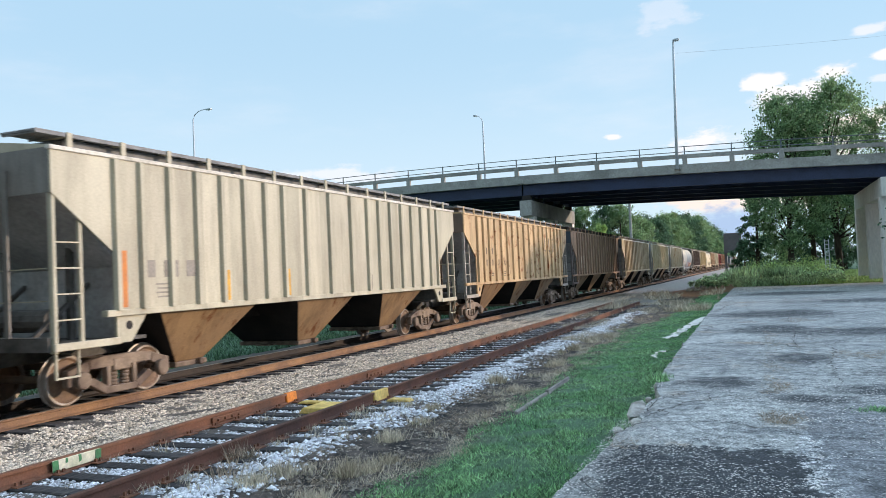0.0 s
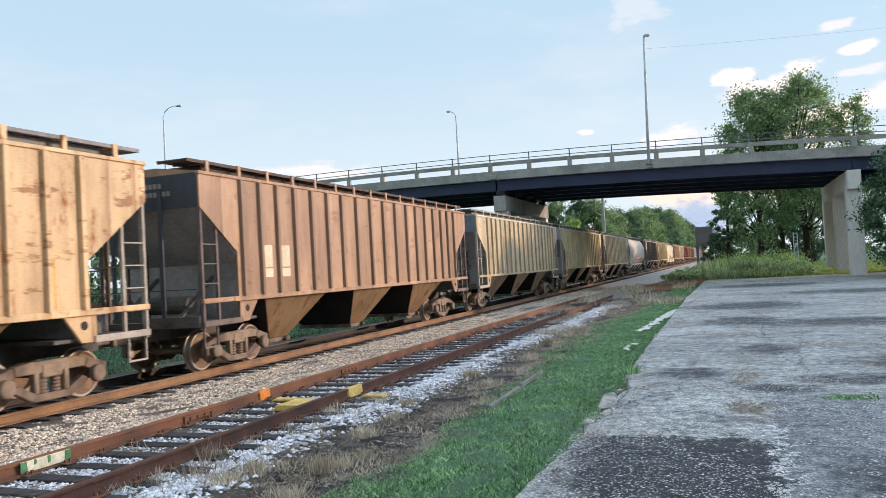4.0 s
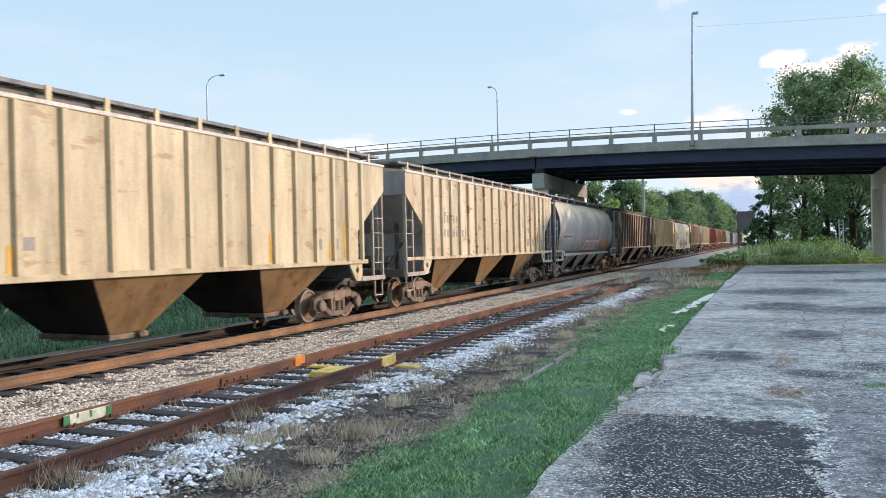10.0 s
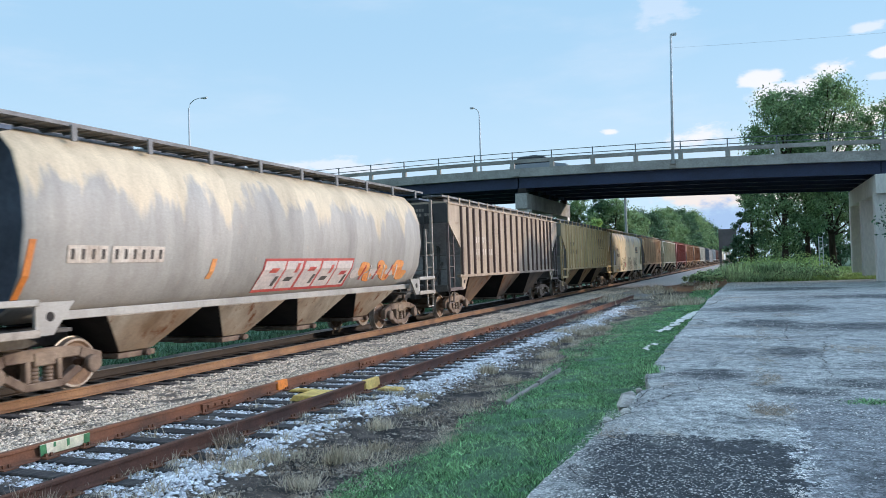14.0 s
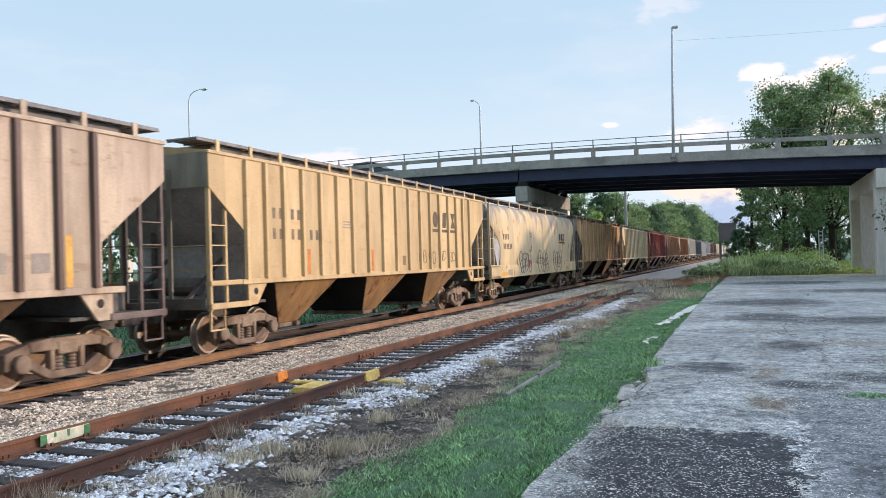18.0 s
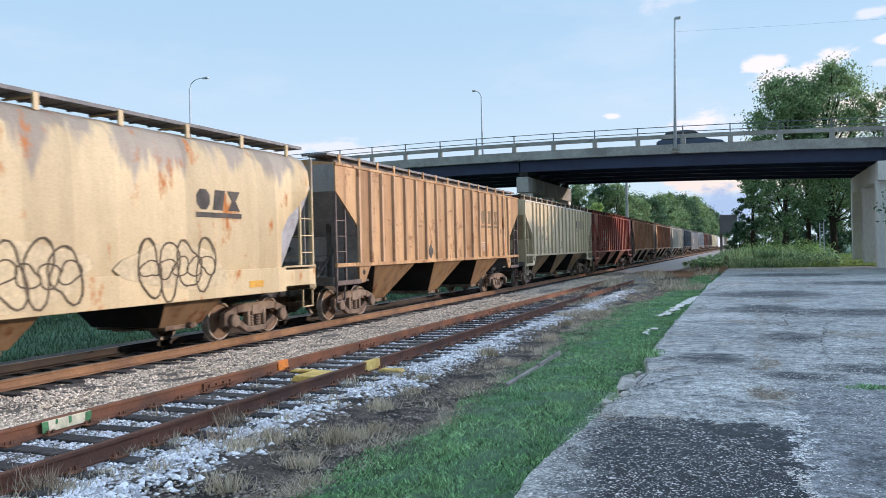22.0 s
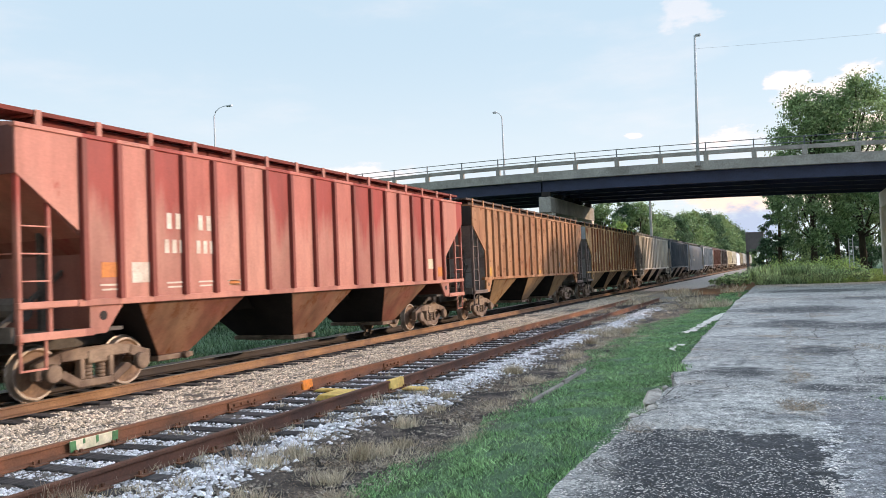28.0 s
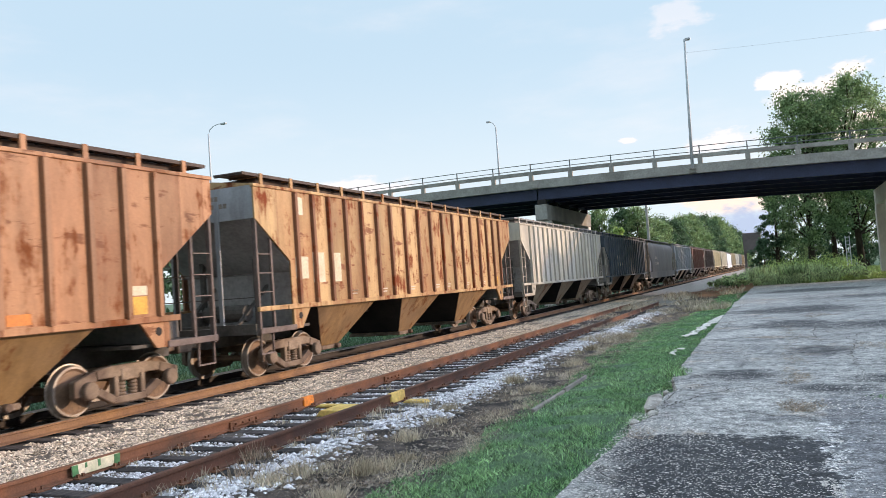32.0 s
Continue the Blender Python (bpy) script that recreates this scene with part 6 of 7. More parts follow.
def mark(car, y, z, w, h, material, name="stencil", label="", x=HW + 0.021, slant=0.0, round_side=False):
    """A painted mark on the side: centre y, z; width, height."""
    bm = bmesh.new()
    cuts = [z - h / 2, z + h / 2]
    if round_side and cuts[0] < 1.9 < cuts[1]:
        cuts.insert(1, 1.9)
    for a, b in zip(cuts, cuts[1:]):
        sa, sb = (slant * (2 * (q - z) / h) for q in (a, b))
        prism(bm, ((y - w / 2 + sa, a), (y + w / 2 + sa, a), (y + w / 2 + sb, b), (y - w / 2 + sb, b)), x, x + 0.006, "x")
    return part(name, hug(bm, x) if round_side else bm, material, car, label)


def glyph_bars(car, y, z, w, h, material, x=HW + 0.021):
    """One sign of a number as a plain upright bar."""
    bm = bmesh.new()
    prism(bm, ((y - w * 0.34, z - h / 2), (y + w * 0.34, z - h / 2), (y + w * 0.34, z + h / 2), (y - w * 0.34, z + h / 2)), x, x + 0.006, "x")
    return part("number_bar", bm, material, car)


def emblem(car, ys, z, w, h, material, x=HW + 0.021, under=True):
    """Three plain shapes in a row, each over a bar: an octagon, a slanted block, an hourglass."""
    for k, y in enumerate(ys):
        bm = bmesh.new()
        if k == 0:
            outline = [(math.cos(math.pi / 8 + math.pi / 4 * n) / 0.924, math.sin(math.pi / 8 + math.pi / 4 * n) / 0.924) for n in range(8)]
        elif k == 1:
            outline = [(-1.0, -1.0), (0.55, -1.0), (1.0, 1.0), (-0.55, 1.0)]
        else:
            outline = [(-1.0, -1.0), (1.0, -1.0), (0.3, 0.0), (1.0, 1.0), (-1.0, 1.0), (-0.3, 0.0)]
        prism(bm, [(y + p * w * 0.46, z + q * h / 2) for p, q in outline], x, x + 0.006, "x")
        part("emblem", bm, material, car, "dark painted company emblem")
        if under:
            mark(car, y, z - h * 0.72, w * 1.1, h * 0.18, material, "underline", x=x)


def diamond(car, y, z, r, material, x=HW + 0.021):
    bm = bmesh.new()
    prism(bm, ((y - r * 0.9, z), (y, z - r), (y + r * 0.9, z), (y, z + r)), x, x + 0.006, "x")
    return part("stencil_diamond", bm, material, car)


RIB0, RIBD = -6.85, 13.7 / 18


def even_panel(k):
    """Middle of the panel after rib k, where the ribs are evenly set."""
    return RIB0 + RIBD * (k + 0.5)


MID_BAYS = [(p + q) / 2 for p, q in zip(RIBS, RIBS[1:])] + [RIBS[-1] + 0.36]


def panel(k):
    """Middle of the bay nearest to that panel."""
    return min(MID_BAYS, key=lambda q: abs(q - even_panel(k)))


def big_mark(car, k0, z, material, under=True):
    """The emblem spread over three neighbouring bays."""
    emblem(car, [panel(k0 + k) for k in range(3)], z, 0.44, 0.52, material, under=under)


def number_block(car, k0, material, n=3, z=2.75):
    for k in range(2):
        for d in (-0.13, 0.13):
            glyph_bars(car, panel(k0 + k) + d, z, 0.16, 0.24, material)
    for k in range(n):
        for d in (-0.13, 0.13):
            glyph_bars(car, panel(k0 + k) + d, z - 0.46, 0.16, 0.24, material)


def small_print(car, k, z, material, rows=3):
    for r in range(rows):
        mark(car, panel(k), z - 0.075 * r, 0.4 - 0.06 * (r % 2), 0.03, material, "small_print")


def strip(car, k, material=None, h=0.6, z0=1.58):
    mark(car, min(RIBS if car is not TRAIN[1][0] else WIDE_RIBS, key=lambda q: abs(q - RIB0 - RIBD * k)) + 0.16, z0 + h / 2, 0.13, h, material or YELLOW, "reflector_strip")


def loop_tag(car, y, z, s, material, rng, x, n=5, tall=1.0):
    """Bubble outlines sprayed on the side, told from no real letters."""
    for k in range(n):
        bm = bmesh.new()
        cy, cz = y + s * 0.62 * (k - (n - 1) / 2), z + rng.normal() * 0.05 * s
        pts = []
        ph = rng.uniform(0, 6.28, 3)
        for i in range(22):
            a = 2 * math.pi * i / 21
            r = 1 + 0.2 * math.sin(2 * a + ph[0]) + 0.12 * math.sin(3 * a + ph[1])
            pts.append((cy + 0.36 * s * r * math.cos(a), cz + 0.62 * s * tall * r * math.sin(a)))
        w = 0.022 * s
        prev = None
        for i, p in enumerate(pts):
            q, o = pts[min(i + 1, 21)], pts[max(i - 1, 0)]
            d = Vector((q[0] - o[0], q[1] - o[1])).normalized()
            vs = [bm.verts.new((x + dx, p[0] + sg * d.y * w, p[1] - sg * d.x * w)) for sg in (1, -1) for dx in (0, 0.006)]
            if prev:
                for a, b in ((0, 1), (1, 3), (3, 2), (2, 0)):
                    bm.faces.new((prev[a], prev[b], vs[b], vs[a]))
            prev = vs
        part("graffiti_outline", bm, material, car)


def splat(car, y, z, ry, rz, material, rng, x, name, round_side=True):
    """A rounded patch of sprayed paint."""
    ph = rng.uniform(0, 6.28, 3)
    pts = []
    for i in range(20):
        a = 2 * math.pi * i / 20
        r = 1 + 0.13 * math.sin(2 * a + ph[0]) + 0.1 * math.sin(3 * a + ph[1]) + 0.06 * math.sin(5 * a + ph[2])
        pts.append((y + ry * r * math.cos(a), z + rz * r * math.sin(a)))
    bm = bmesh.new()
    mid = bm.verts.new((x + 0.006, y, z))
    rim = [bm.verts.new((x + 0.006, p, q)) for p, q in pts]
    low = [bm.verts.new((x - 0.01, p, q)) for p, q in pts]
    for i in range(20):
        k = (i + 1) % 20
        bm.faces.new((mid, rim[i], rim[k]))
        bm.faces.new((rim[i], low[i], low[k], rim[k]))
    part(name, hug(bm, x) if round_side else bm, material, car)


def end_numbers(car):
    """Reporting marks on the upper end plate, as plain bars."""
    for r, n in ((0, 4), (1, 6)):
        for k in range(n):
            bm = bmesh.new()
            box(bm, 0.25 + 0.11 * k, -L2 - 0.008, 3.84 - 0.17 * r, 0.33 + 0.11 * k, -L2, 3.94 - 0.17 * r)
            part("end_stencil", bm, GREY_BOX, car)


def car_marks():
    rng = np.random.default_rng(77)
    C = [c for c, _ in TRAIN]
    for k in (2, 3, 4, 5, 6, 8, 9, 11, 12, 13, 14, 15):
        end_numbers(C[k])
    a = C[1]
    strip(a, -0.3, ORANGE, 0.95, 1.58), strip(a, 3.2), strip(a, 6.1), strip(a, 17.6, YELLOW, 0.9), strip(a, 11, GREY_BOX, 0.4)
    for k in (1, 2, 3):
        mark(a, -6.95 + 0.58 * k, 2.22, 0.36, 0.3, GREY_BOX, "faded_lettering", "ghost of painted-over lettering")
    small_print(a, 1, 1.95, GREY_BOX, 4)
    b = C[2]
    big_mark(b, 13, 3.25, FADED), number_block(b, 1, FADED, 4)
    strip(b, 0, ORANGE, 0.9), strip(b, 3), strip(b, 17, YELLOW, 0.8)
    small_print(b, 2, 1.85, INK, 2), small_print(b, 4, 1.9, INK, 3)
    for y, z, s in ((-3.1, 2.0, 0.42), (-0.3, 2.0, 0.36), (2.0, 1.95, 0.4), (4.6, 2.0, 0.36)):
        loop_tag(b, y, z, s, GHOST, rng, HW + 0.024, 2)
    c = C[3]
    for k in (1, 2):
        mark(c, panel(k), 2.4, 0.42, 0.5, PALE_PATCH, "pale_patch")
        mark(c, panel(k), 2.02, 0.42, 0.2, PALE_PATCH, "pale_patch")
    strip(c, 9), strip(c, 14), strip(c, 17, YELLOW, 0.9)
    d = C[4]
    mark(d, panel(3), 1.95, 0.5, 0.5, PALE_PATCH, "pale_patch"), small_print(d, 1, 1.9, GREY_BOX, 4)
    e = C[5]
    for k in (4, 5):
        mark(e, panel(k), 2.0, 0.3, 0.2, GREY_BOX, "stencil_box")
    strip(e, 0, ORANGE, 0.9), strip(e, 5, YELLOW, 0.4), strip(e, 13), strip(e, 16, YELLOW, 0.4), strip(e, 17, YELLOW, 0.95)
    for k in (15, 16):
        mark(e, panel(k), 1.95, 0.32, 0.26, GREY_BOX, "stencil_box")
    f = C[6]
    for k in (14, 15):
        mark(f, panel(k), 1.95, 0.32, 0.3, GREY_BOX, "stencil_box")
    mark(f, panel(17), 1.68, 0.34, 0.18, ORANGE, "placard")
    number_block(f, 2, GREY_BOX), small_print(f, 17, 2.0, GREY_BOX, 4)
    g = C[7]
    for k in range(10):
        y = -6.35 + 0.205 * k + (0.08 if k > 3 else 0)
        mark(g, y, 2.23, 0.2, 0.28, WHITE_INK, "number_plate_bar", x=1.0, round_side=True)
        mark(g, y, 2.23, 0.07, 0.17, INK, "number_bar", x=1.004, round_side=True)
    mark(g, -7.15, 2.0, 0.12, 0.9, ORANGE, "reflector_strip", x=1.0, slant=0.06, round_side=True)
    mark(g, -2.95, 1.95, 0.14, 0.4, ORANGE_TAG, "graffiti_stroke", x=1.0, slant=0.06, round_side=True)
    mark(g, 0.75, 1.78, 4.05, 0.74, RED_TAG, "graffiti_fill", "pale grey block graffiti with a red outline", x=1.0, slant=0.1, round_side=True)
    for k, w in enumerate((0.78, 0.66, 0.7, 0.7, 0.76)):
        y = -0.85 + 0.79 * k
        mark(g, y, 1.78, w, 0.62, PINK_TAG, "graffiti_fill", x=1.004, slant=0.11, round_side=True)
        mark(g, y + 0.06 * (-1) ** k, 1.78 + (0.1, -0.1, 0.12, -0.12, 0.0)[k], 0.3, 0.1, INK if k % 2 else RED_TAG, "graffiti_stroke", x=1.008, slant=0.05, round_side=True)
        mark(g, y + 0.2, 1.78 - (0.14, -0.15, 0.12, -0.1, 0.16)[k], 0.12, 0.22, RED_TAG if k % 2 else INK, "graffiti_stroke", x=1.008, slant=0.06, round_side=True)
    for k in range(9):
        splat(g, 3.15 + 0.36 * k, 1.76 + 0.13 * math.sin(k * 2.1), rng.uniform(0.2, 0.42), rng.uniform(0.1, 0.22), ORANGE_TAG if k % 3 else PINK_TAG, rng, 1.0 + 0.001 * k, "graffiti_fill")
    for k in range(6):
        mark(g, 3.5 + 0.42 * k, 1.76, 0.07, 0.4, PINK_TAG if k % 2 else RED_TAG, "graffiti_stroke", x=1.013, slant=0.08 * (-1) ** k, round_side=True)
    h = C[8]
    number_block(h, 2, WHITE_INK, 3, 2.85), strip(h, 9), strip(h, 14, YELLOW, 0.5), strip(h, 17, YELLOW, 0.8)
    for k in (15, 16):
        mark(h, panel(k), 1.95, 0.32, 0.3, GREY_BOX, "stencil_box")
    i = C[9]
    big_mark(i, 13, 3.2, BROWN_INK), number_block(i, 1, FADED, 3, 2.98)
    strip(i, 3, ORANGE, 0.6), strip(i, 7, ORANGE, 0.6), small_print(i, 5, 2.9, GREY_BOX, 3)
    for y in (2.2, 3.0, 3.9, 4.8):
        loop_tag(i, y, 1.95, 0.45, INK, rng, HW + 0.024, 2, 0.6)
    mark(i, panel(9), 1.85, 0.2, 0.28, GHOST, "stencil_box")
    j = C[10]
    jx = 1.606
    for k in range(4):
        glyph_bars(j, -6.42 + 0.24 * k, 2.76, 0.19, 0.24, BROWN_INK, jx - 0.03)
    for k in range(6):
        glyph_bars(j, -6.42 + 0.225 * k, 2.34, 0.17, 0.24, BROWN_INK, jx - 0.015)
    emblem(j, [4.28 + 0.47 * k for k in range(3)], 2.92, 0.42, 0.4, INK, jx - 0.03, False)
    mark(j, 4.75, 2.62, 1.4, 0.1, INK, "underline", x=jx - 0.02)
    small_print(j, 6.0, 3.0, GREY_BOX, 4)
    for y, z in ((-3.07, 1.6), (0.28, 1.6), (3.53, 1.62)):
        splat(j, y, z, 1.3, 0.46, PALE_TAG, rng, jx - 0.006, "graffiti_fill", False)
        loop_tag(j, y, z, 0.8, BROWN_INK, rng, jx + 0.002, 4, 0.92), loop_tag(j, y + 0.05, z, 0.62, BROWN_INK, rng, jx + 0.003, 5, 0.42)
    mark(j, -2.4, 1.55, 0.26, 0.34, RED_TAG, "placard", x=jx + 0.01, slant=0.14)
    mark(j, -6.5, 1.15, 0.9, 0.14, YELLOW, "reflector_strip", x=HW + 0.031)
    mark(j, -5.62, 1.2, 0.6, 0.24, GREY_BOX, "stencil_box", x=HW + 0.031)
    mark(j, 5.9, 1.2, 0.5, 0.14, YELLOW, "reflector_strip", x=HW + 0.031)
    k_ = C[11]
    big_mark(k_, 13, 3.1, GHOST), small_print(k_, 13, 2.1, WHITE_INK, 5), strip(k_, 14, ORANGE, 0.5), strip(k_, 17, ORANGE, 0.7)
    diamond(k_, -2.1, 1.8, 0.26, INK)
    l = C[12]
    number_block(l, 1, GREY_BOX, 3, 2.8), strip(l, 0, ORANGE, 0.95), small_print(l, 5, 2.8, GREY_BOX, 4)
    emblem(l, [panel(13)], 3.2, 0.42, 0.5, INK)
    for k in (14, 15):
        mark(l, panel(k), 3.2, 0.42, 0.5, GREY_BOX, "faded_lettering")
    for k in (1, 2, 3, 4):
        small_print(l, k, 1.78, GREY_BOX, 2)
    loop_tag(l, -1.1, 2.0, 0.45, GHOST, rng, HW + 0.024, 3, 0.7)
    m = C[13]
    for k in (1.7, 2.75):
        [glyph_bars(m, panel(k) + d, 2.85, 0.17, 0.28, WHITE_INK) for d in (-0.11, 0.11)], [glyph_bars(m, panel(k) + d, 2.4, 0.15, 0.24, WHITE_INK) for d in (-0.18, 0, 0.18)]
    mark(m, panel(0.6), 1.95, 0.5, 0.34, WHITE_INK, "graffiti_fill", "white scribbled tag")
    mark(m, panel(-0.2), 2.0, 0.34, 0.24, ORANGE, "placard")
    for k in (0, 2, 3, 4):
        small_print(m, k, 1.76, WHITE_INK, 2)
    mark(m, panel(4), 1.72, 0.3, 0.1, ORANGE, "placard"), mark(m, panel(16), 2.05, 0.42, 0.3, PALE_PATCH, "stencil_box"), mark(m, panel(17), 1.8, 0.4, 0.3, ORANGE, "placard")
    n = C[14]
    mark(n, panel(0) - 0.05, 1.75, 0.4, 0.32, YELLOW, "placard"), mark(n, panel(8), 1.66, 0.4, 0.16, YELLOW, "placard"), mark(n, panel(14), 1.66, 0.4, 0.16, ORANGE, "placard")
    diamond(n, panel(13), 1.95, 0.2, INK), mark(n, panel(17), 1.75, 0.36, 0.3, YELLOW, "placard"), mark(n, panel(17), 2.0, 0.36, 0.16, PALE_PATCH, "placard")
    o = C[15]
    for k in (0, 1, 2):
        mark(o, panel(k), 2.35, 0.5, 0.7 - 0.2 * (k == 0), PALE_PATCH, "pale_patch", "pale freshly painted patch")
    mark(o, panel(17), 1.75, 0.36, 0.3, YELLOW, "placard"), mark(o, panel(0), 3.75, 0.3, 0.4, PALE_PATCH, "pale_patch")
    for k in range(8):
        small_print(o, 3 + 2 * k % 14, 1.75, WHITE_INK, 2)
    for q in C[16:20]:
        number_block(q, 3, WHITE_INK)


car_marks()

# ---------------------------------------------------------------- trees and weeds


def tree(x, y, h, spread, material, label, seed, count=5200, size=0.34, low=0.2, clumps=46, z0=0.0, trunk=0.3, puff=1.0):
    """Tapered trunk, forked limbs, crown of many leaves in uneven clumps."""
    rng = np.random.default_rng(seed)
    t = thing("tree", label, "tree", m=pose(x, y, z0))
    bm = bmesh.new()
    lean = rng.normal(size=2) * 0.03 * h
    top = (lean[0], lean[1], h * 0.75)
    tube(bm, [(0, 0, -0.3), (lean[0] * 0.2, lean[1] * 0.2, h * 0.25), (lean[0] * 0.6, lean[1] * 0.6, h * 0.5), top], trunk, 8, trunk * 0.25)
    part("trunk", bm, BARK, t)
    cs, rs = [], []
    for k in range(clumps):
        u = k / clumps
        z = h * (low + (0.97 - low) * u ** 0.85)
        prof = math.sin(math.pi * min(1, 0.16 + 0.84 * (z / h - low) / (1 - low)) ** 0.9) ** 0.6
        a, r = rng.uniform(0, 6.28), spread * prof * rng.uniform(0.25, 1.0) ** 0.6
        cs.append((math.cos(a) * r, math.sin(a) * r, z + rng.normal() * 0.03 * h))
        rs.append(puff * spread * rng.uniform(0.1, 0.26))
    for k in range(0, clumps, 5):
        c = cs[k]
        bm = bmesh.new()
        s = max(0.2, c[2] / h - 0.22) * h
        tube(bm, [(lean[0] * s / h, lean[1] * s / h, s * 0.9), (c[0] * 0.5, c[1] * 0.5, (s + c[2]) * 0.5), c], trunk * 0.3, 6, 0.03)
        part("limb", bm, BARK, t)
    v, f = leaves(rng, np.array(cs), np.array(rs), count, size)
    ob = new("crown", raw("crown", v, f, material))
    ob.parent = t
    return t


# the tall trees behind the bridge
tree(3.0, 84, 18.2, 4.2, LEAF, "tall broadleaf tree with an airy crown behind the bridge", 21, 32000, 0.12, 0.17, 110, 0.2, 0.34, 1.35)
tree(7.6, 87, 19.8, 4.6, LEAF, "tall broadleaf tree with an airy crown behind the bridge", 22, 32000, 0.12, 0.16, 115, 0.2, 0.36, 1.35)
tree(-0.1, 90, 11.5, 1.9, LEAF_DARK, "dark slender tree behind the bridge", 23, 16000, 0.12, 0.14, 60, 0.2, 0.24)
tree(5.4, 89, 18.6, 3.0, LEAF, "broad green tree behind the bridge", 29, 16000, 0.12, 0.3, 70, 0.2, 0.3, 1.4)
tree(12.0, 86, 16.6, 2.8, LEAF, "slimmer green tree behind the bridge", 24, 15000, 0.12, 0.12, 64, 0.2, 0.3, 1.4)
tree(10.0, 108, 12, 3.6, LEAF_DARK, "dense dark tree behind the bridge", 25, 18000, 0.14, 0.05, 80, 0.2, 0.3)
tree(15.0, 112, 14, 4.4, LEAF_DARK, "dense dark tree behind the bridge", 26, 18000, 0.14, 0.05, 90, 0.2, 0.3)
tree(1.2, 94, 4.6, 1.9, WEED, "light green young tree behind the bridge", 27, 12000, 0.1, 0.04, 50, 0.2, 0.14)
tree(8.2, 116, 7.6, 3.0, LEAF_DARK, "low dark tree behind the bridge", 33, 14000, 0.14, 0.04, 70, 0.2, 0.2)
tree(-1.5, 96, 4.2, 1.5, LEAF_DARK, "low dark tree behind the bridge", 34, 9000, 0.1, 0.04, 50, 0.2, 0.12)
tree(4.6, 118, 6.2, 2.4, LEAF_DARK, "low dark tree behind the bridge", 28, 12000, 0.14, 0.04, 60, 0.2, 0.2)
# the leafy tree beside the columns
tree(10.1, 47.5, 7.6, 3.2, LEAF_DARK, "small dense green tree beside the bridge columns", 31, 30000, 0.095, 0.06, 150, 0.1, 0.16)


def wood_edge():
    spots = ((-37, 132, 12.0, 4.4), (-32.5, 138, 13.3, 4.4), (-28.5, 136, 13.4, 4.4), (-25.5, 141, 13.8, 4.4), (-22.5, 140, 13.2, 4.4), (-20.5, 146, 11.6, 4.4), (-19.5, 158.6, 12.1, 4.7), (-19.5, 179.6, 13.6, 5.2), (-19.5, 205.4, 15.3, 5.7), (-19.5, 236.6, 17.0, 6.3), (-19.5, 270.5, 18.2, 6.9), (-19.5, 307.9, 18.6, 7.5), (-19.5, 360.0, 18.7, 8.2), (-19.5, 409.9, 17.7, 8.8), (-19.5, 470.5, 16.2, 9.3), (-48, 128, 13.0, 4.4), (-58, 130, 13.0, 4.4), (-70, 132, 13.0, 4.4), (-85, 135, 13.0, 4.4))
    for k, (x, y, h, w) in enumerate(spots):
        tree(x, y, h, w, LEAF if k % 3 else LEAF_DARK, "rounded green woodland tree beyond the train", 41 + k, 17000, 0.036 * w, 0.03, 100, -0.4, 0.25)
    # trees added out of view beside the line to shade the far cars
    for k in range(6):
        tree(25.0 + 2.4 * k, 78 + 15 * k, 14.2 + 0.5 * (k % 3), 6.4, LEAF_DARK, "dense tall tree added out of view to shade the line", 81 + k, 4600, 0.34, 0.02, 110, 0.2, 0.3)
    tree(-17.9, 96, 7.4, 2.2, LEAF_LIGHT, "bright yellow-green young tree beyond the train", 71, 4500, 0.24, 0.08, 50, -0.4, 0.14)


wood_edge()


def screen_bushes():
    # Bushes added to block the bright sky behind gaps in the train.
    rng = np.random.default_rng(91)
    cs, rs = [], []
    for _ in range(900):
        y = rng.uniform(-12, 74)
        h = 3.7 + 0.45 * math.sin(y * 0.31) + 0.3 * math.sin(y * 0.83 + 1)
        z = h * rng.random() ** 0.8
        cs.append((-24.5 + rng.normal() * 0.7, y, -0.2 + z))
        rs.append(0.34 + 0.3 * rng.random())
    stuff("screen_bushes", leaves(rng, np.array(cs), np.array(rs), 70000, 0.13), LEAF_DARK, "green bushes added beyond the main line to block the sky", "bushes")


screen_bushes()


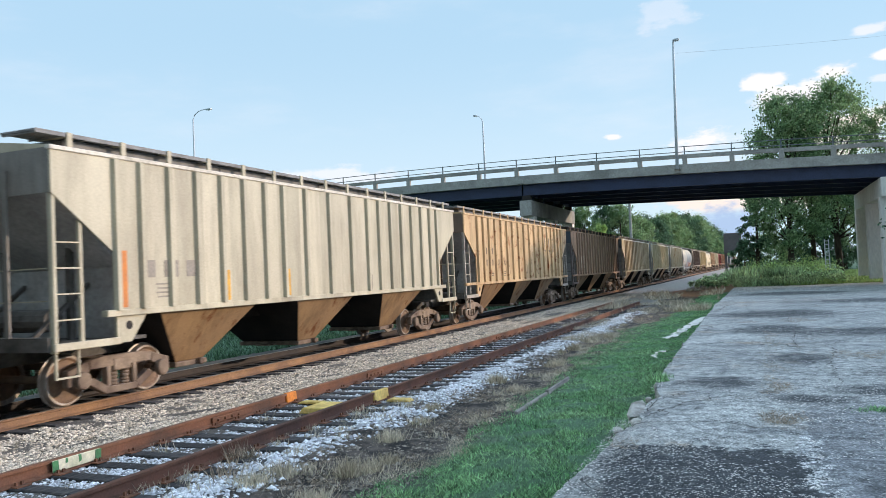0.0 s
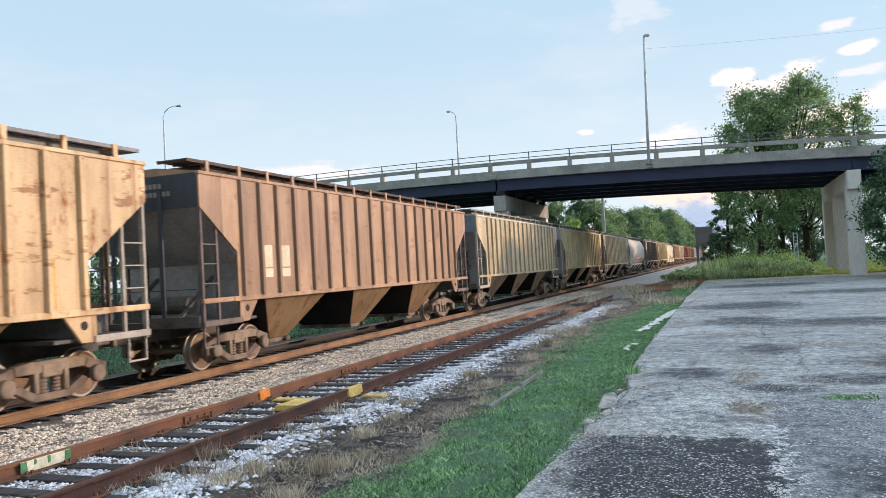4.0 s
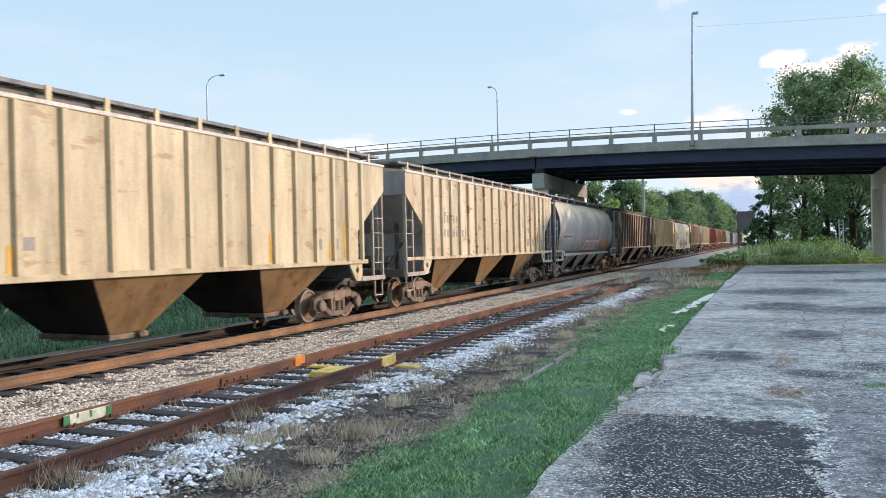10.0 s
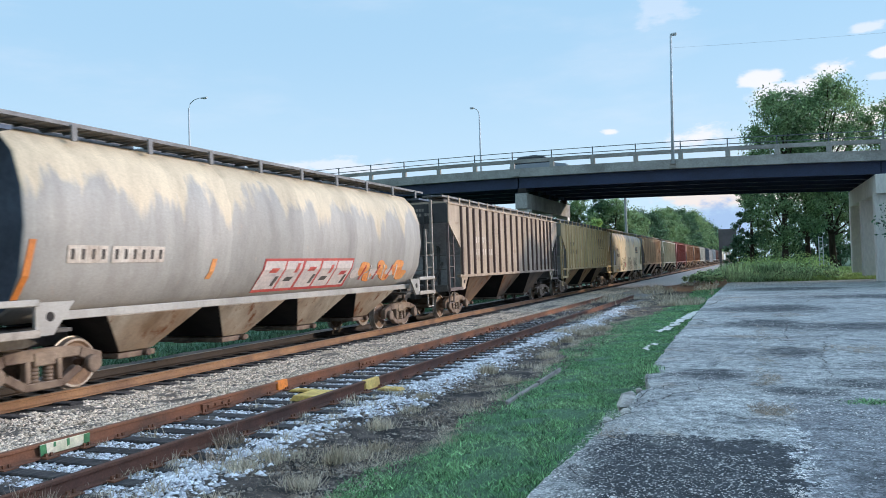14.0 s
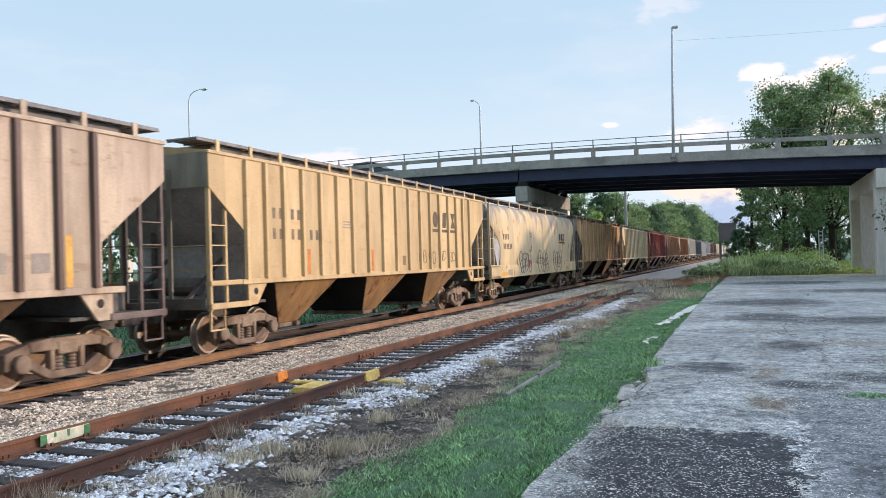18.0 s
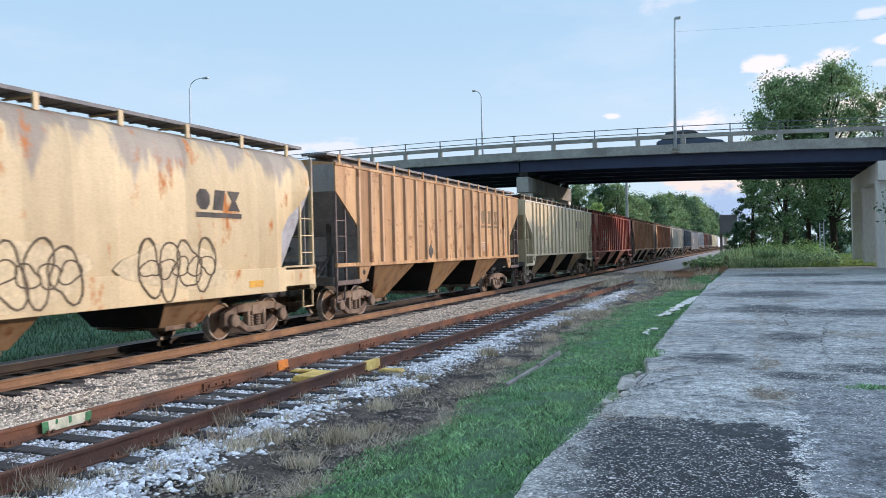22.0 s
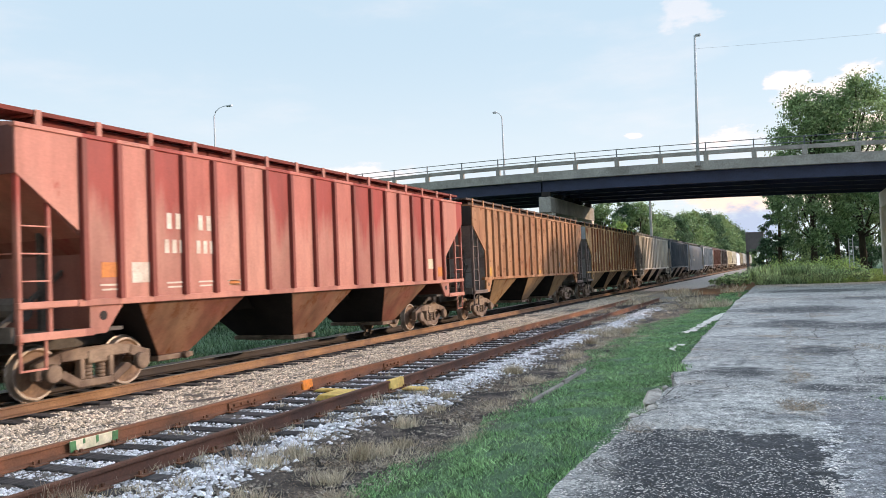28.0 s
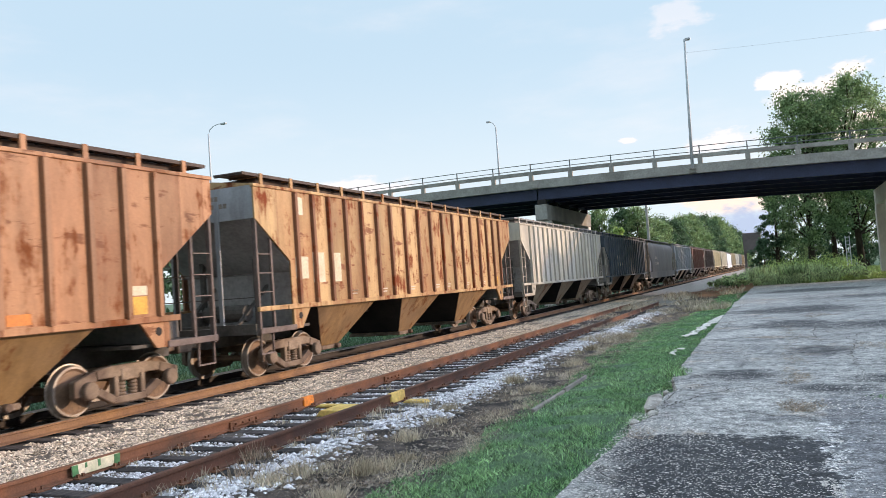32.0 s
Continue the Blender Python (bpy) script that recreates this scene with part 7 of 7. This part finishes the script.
def weeds():
    rng = np.random.default_rng(50)
    cs, rs = [], []
    for _ in range(300):
        y = rng.uniform(57, 98)
        x = rng.uniform(-5.0, 6.2)
        a = x / y                  # low beside the line, taller towards the trees
        tall = min(1.0, max(0.0, (a + 0.05) / 0.07))
        h = (0.12 + 0.2 * rng.random()) + tall * (0.2 + 0.55 * rng.random()) * min(1.0, (y - 52) / 20)
        cs.append((x, y, 0.25 + h * 0.35))
        rs.append(h * 0.8)
    v, f = leaves(rng, np.array(cs), np.array(rs), 42000, 0.085, 0.9)
    v[:, 2] = np.maximum(v[:, 2], 0.05)
    stuff("weeds", (v, f), WEED, "tall green weeds and brush beyond the slab", "weeds")
    stuff("weeds", blades(rng, 16000, (-4.2, 3.0), (62, 98), 0.95, 0.012, ground_height, lambda x, y: (x > -0.035 * y) & (np.sin(x * 2.3 + y * 0.7) + np.sin(y * 0.45 - x * 1.4) > 0.3), 0.25), WEED, "tall uneven green weeds beyond the slab", "weeds")
    stuff("weeds", blades(rng, 14000, (-3.5, 3.5), (53, 75), 0.45, 0.01, ground_height, lambda x, y: (y > 56.5) & (x > -0.03 * y)), WEED, "tall green grass beyond the slab", "grass")
    stuff("weeds", blades(rng, 6000, (-7.5, -2.2), (36, 60), 0.28, 0.01, ground_height, lambda x, y: np.sin(x * 1.7 + y * 0.35) + np.sin(y * 0.8 - x) > 0.4), DRY, "dry brown weeds where the siding ends", "weeds")
    # Grass given a lighter colour for the sunlight that falls under the bridge.
    stuff("grass", blades(rng, 22000, (1.5, 16), (56.5, 100), 0.2, 0.012, ground_height), LEAF_LIGHT, "yellow-green grass beyond the slab, lightened for sunlight", "grass")
    cs, rs = [], []
    for _ in range(16):
        y = rng.uniform(70, 90)
        cs.append((rng.uniform(-0.6, 6.5), y, 0.8))
        rs.append(rng.uniform(0.5, 1.1))
    v, f = leaves(rng, np.array(cs), np.array(rs), 18000, 0.09, 0.9)
    stuff("bushes", (v, f), LEAF_LIGHT, "rounded light green bushes behind the bridge", "bush")


weeds()


TOWER = surface("brown_tower_cladding", "6e6666", "5c5656", 0.5, 8, 0.85, 0, 0.2)


def far_block():
    """A dark plant tower far down the line and a signal mast."""
    t = thing("far_tower", "dark brown windowless tower far down the line", "building", m=pose(-4.4, 158, -0.3))
    for x0, x1 in ((-1.6, -1.15), (0.9, 1.2)):
        bm = bmesh.new()
        box(bm, x0, -0.25, 0, x1, 0.25, 3.9)
        part("leg", bm, TOWER, t)
    bm = bmesh.new()
    box(bm, -1.6, -1.1, 3.9, 1.6, 1.1, 7.7)
    part("upper_wall", bm, TOWER, t, bevel=0.05)
    s = thing("signal_mast", "pale lattice signal mast among the weeds", "signal", m=pose(5.65, 76, 0.2))
    for sx in (-0.16, 0.16):
        bm = bmesh.new()
        tube(bm, [(sx, 0, 0), (sx, 0, 3.3)], 0.045, 6)
        part("post", bm, GALV, s)
    for k in range(9):
        bm = bmesh.new()
        box(bm, -0.2, -0.03, 0.5 + 0.33 * k, 0.2, 0.03, 0.56 + 0.33 * k)
        part("crossbar", bm, GALV, s)
    u = thing("utility_pole", "tall grey wooden utility pole beyond the train", "utility pole", m=pose(-17.6, 118, -0.4))
    bm = bmesh.new()
    tube(bm, [(0, 0, -0.3), (0, 0, 12.6)], 0.24, 8, 0.18)
    part("pole", bm, surface("silvered_pole_wood", "a8a8a4", "8c8c88", 2, 14, 0.9, 0, 0.2, (1, 1, 0.2)), u)


far_block()

# ---------------------------------------------------------------- what moves


SURGE_T = (3, 3.5, 5.5, 6, 6.5, 7, 7.5, 8, 8.5, 9, 10, 10.5, 11, 11.5, 13, 13.5, 14, 18, 18.5, 19, 21, 22, 22.5, 23, 23.5, 24, 25, 25.5, 28, 30, 30.5, 31, 31.5, 32)
SURGE = (0, 0.22, 0.2, 0.4, 0.25, 0, 0.07, 0.36, 0.42, 0.24, 0.2, 0, 0.22, 0, 0.06, 0.2, 0, 0.02, 0.2, 0, 0, -0.15, -0.05, 0, 0.2, 0, 0.08, 0.15, 0, 0, 0, 0.2, 0.24, 0.1)


def gone(t):
    """How far the train has run at t seconds; it surges a little on the slack of its couplings."""
    return 7.8743 * t - 0.0064 * t * t + float(np.interp(t, SURGE_T, SURGE))


def motions():
    for car, y0 in TRAIN:
        rows = []
        for k in range(65):
            y = y0 - gone(k * 0.5)
            rows.append((k * 0.5, pose(MAIN_X + bend(y), y, 0, 0, 0, -math.degrees(slope(y)))))
        walk(car, rows)
    for car, t0, x0 in ROAD:
        rows = []
        for k in range(33):
            x = max(-92.0, min(48.0, x0 + ROAD_SPEED * (k - t0)))
            rows.append((float(k), pose(x, face_y(x) + 4.2, deck_z(x) + 0.04, 0, 2 * 0.00072 * (x + 27) * 57.3, -1.95)))
        walk(car, rows)
    for w, i, dy, at in WHEELS:
        y0 = TRAIN[i][1] + dy
        times = [k / 15 for k in range(481) if -2 < y0 - gone(k / 15) < 46]
        if not times:
            times = [0.0]
        turn = {t: math.degrees(gone(t) / WHEEL_R) for t in times}
        rows = [(t, pose(0, at, WHEEL_R, turn[t] % 360)) for t in times]
        if times[0] > 0:
            rows.insert(0, (0.0, rows[0][1]))
        if times[-1] < 32:
            rows.append((32.0, rows[-1][1]))
        walk(w, rows)


motions()
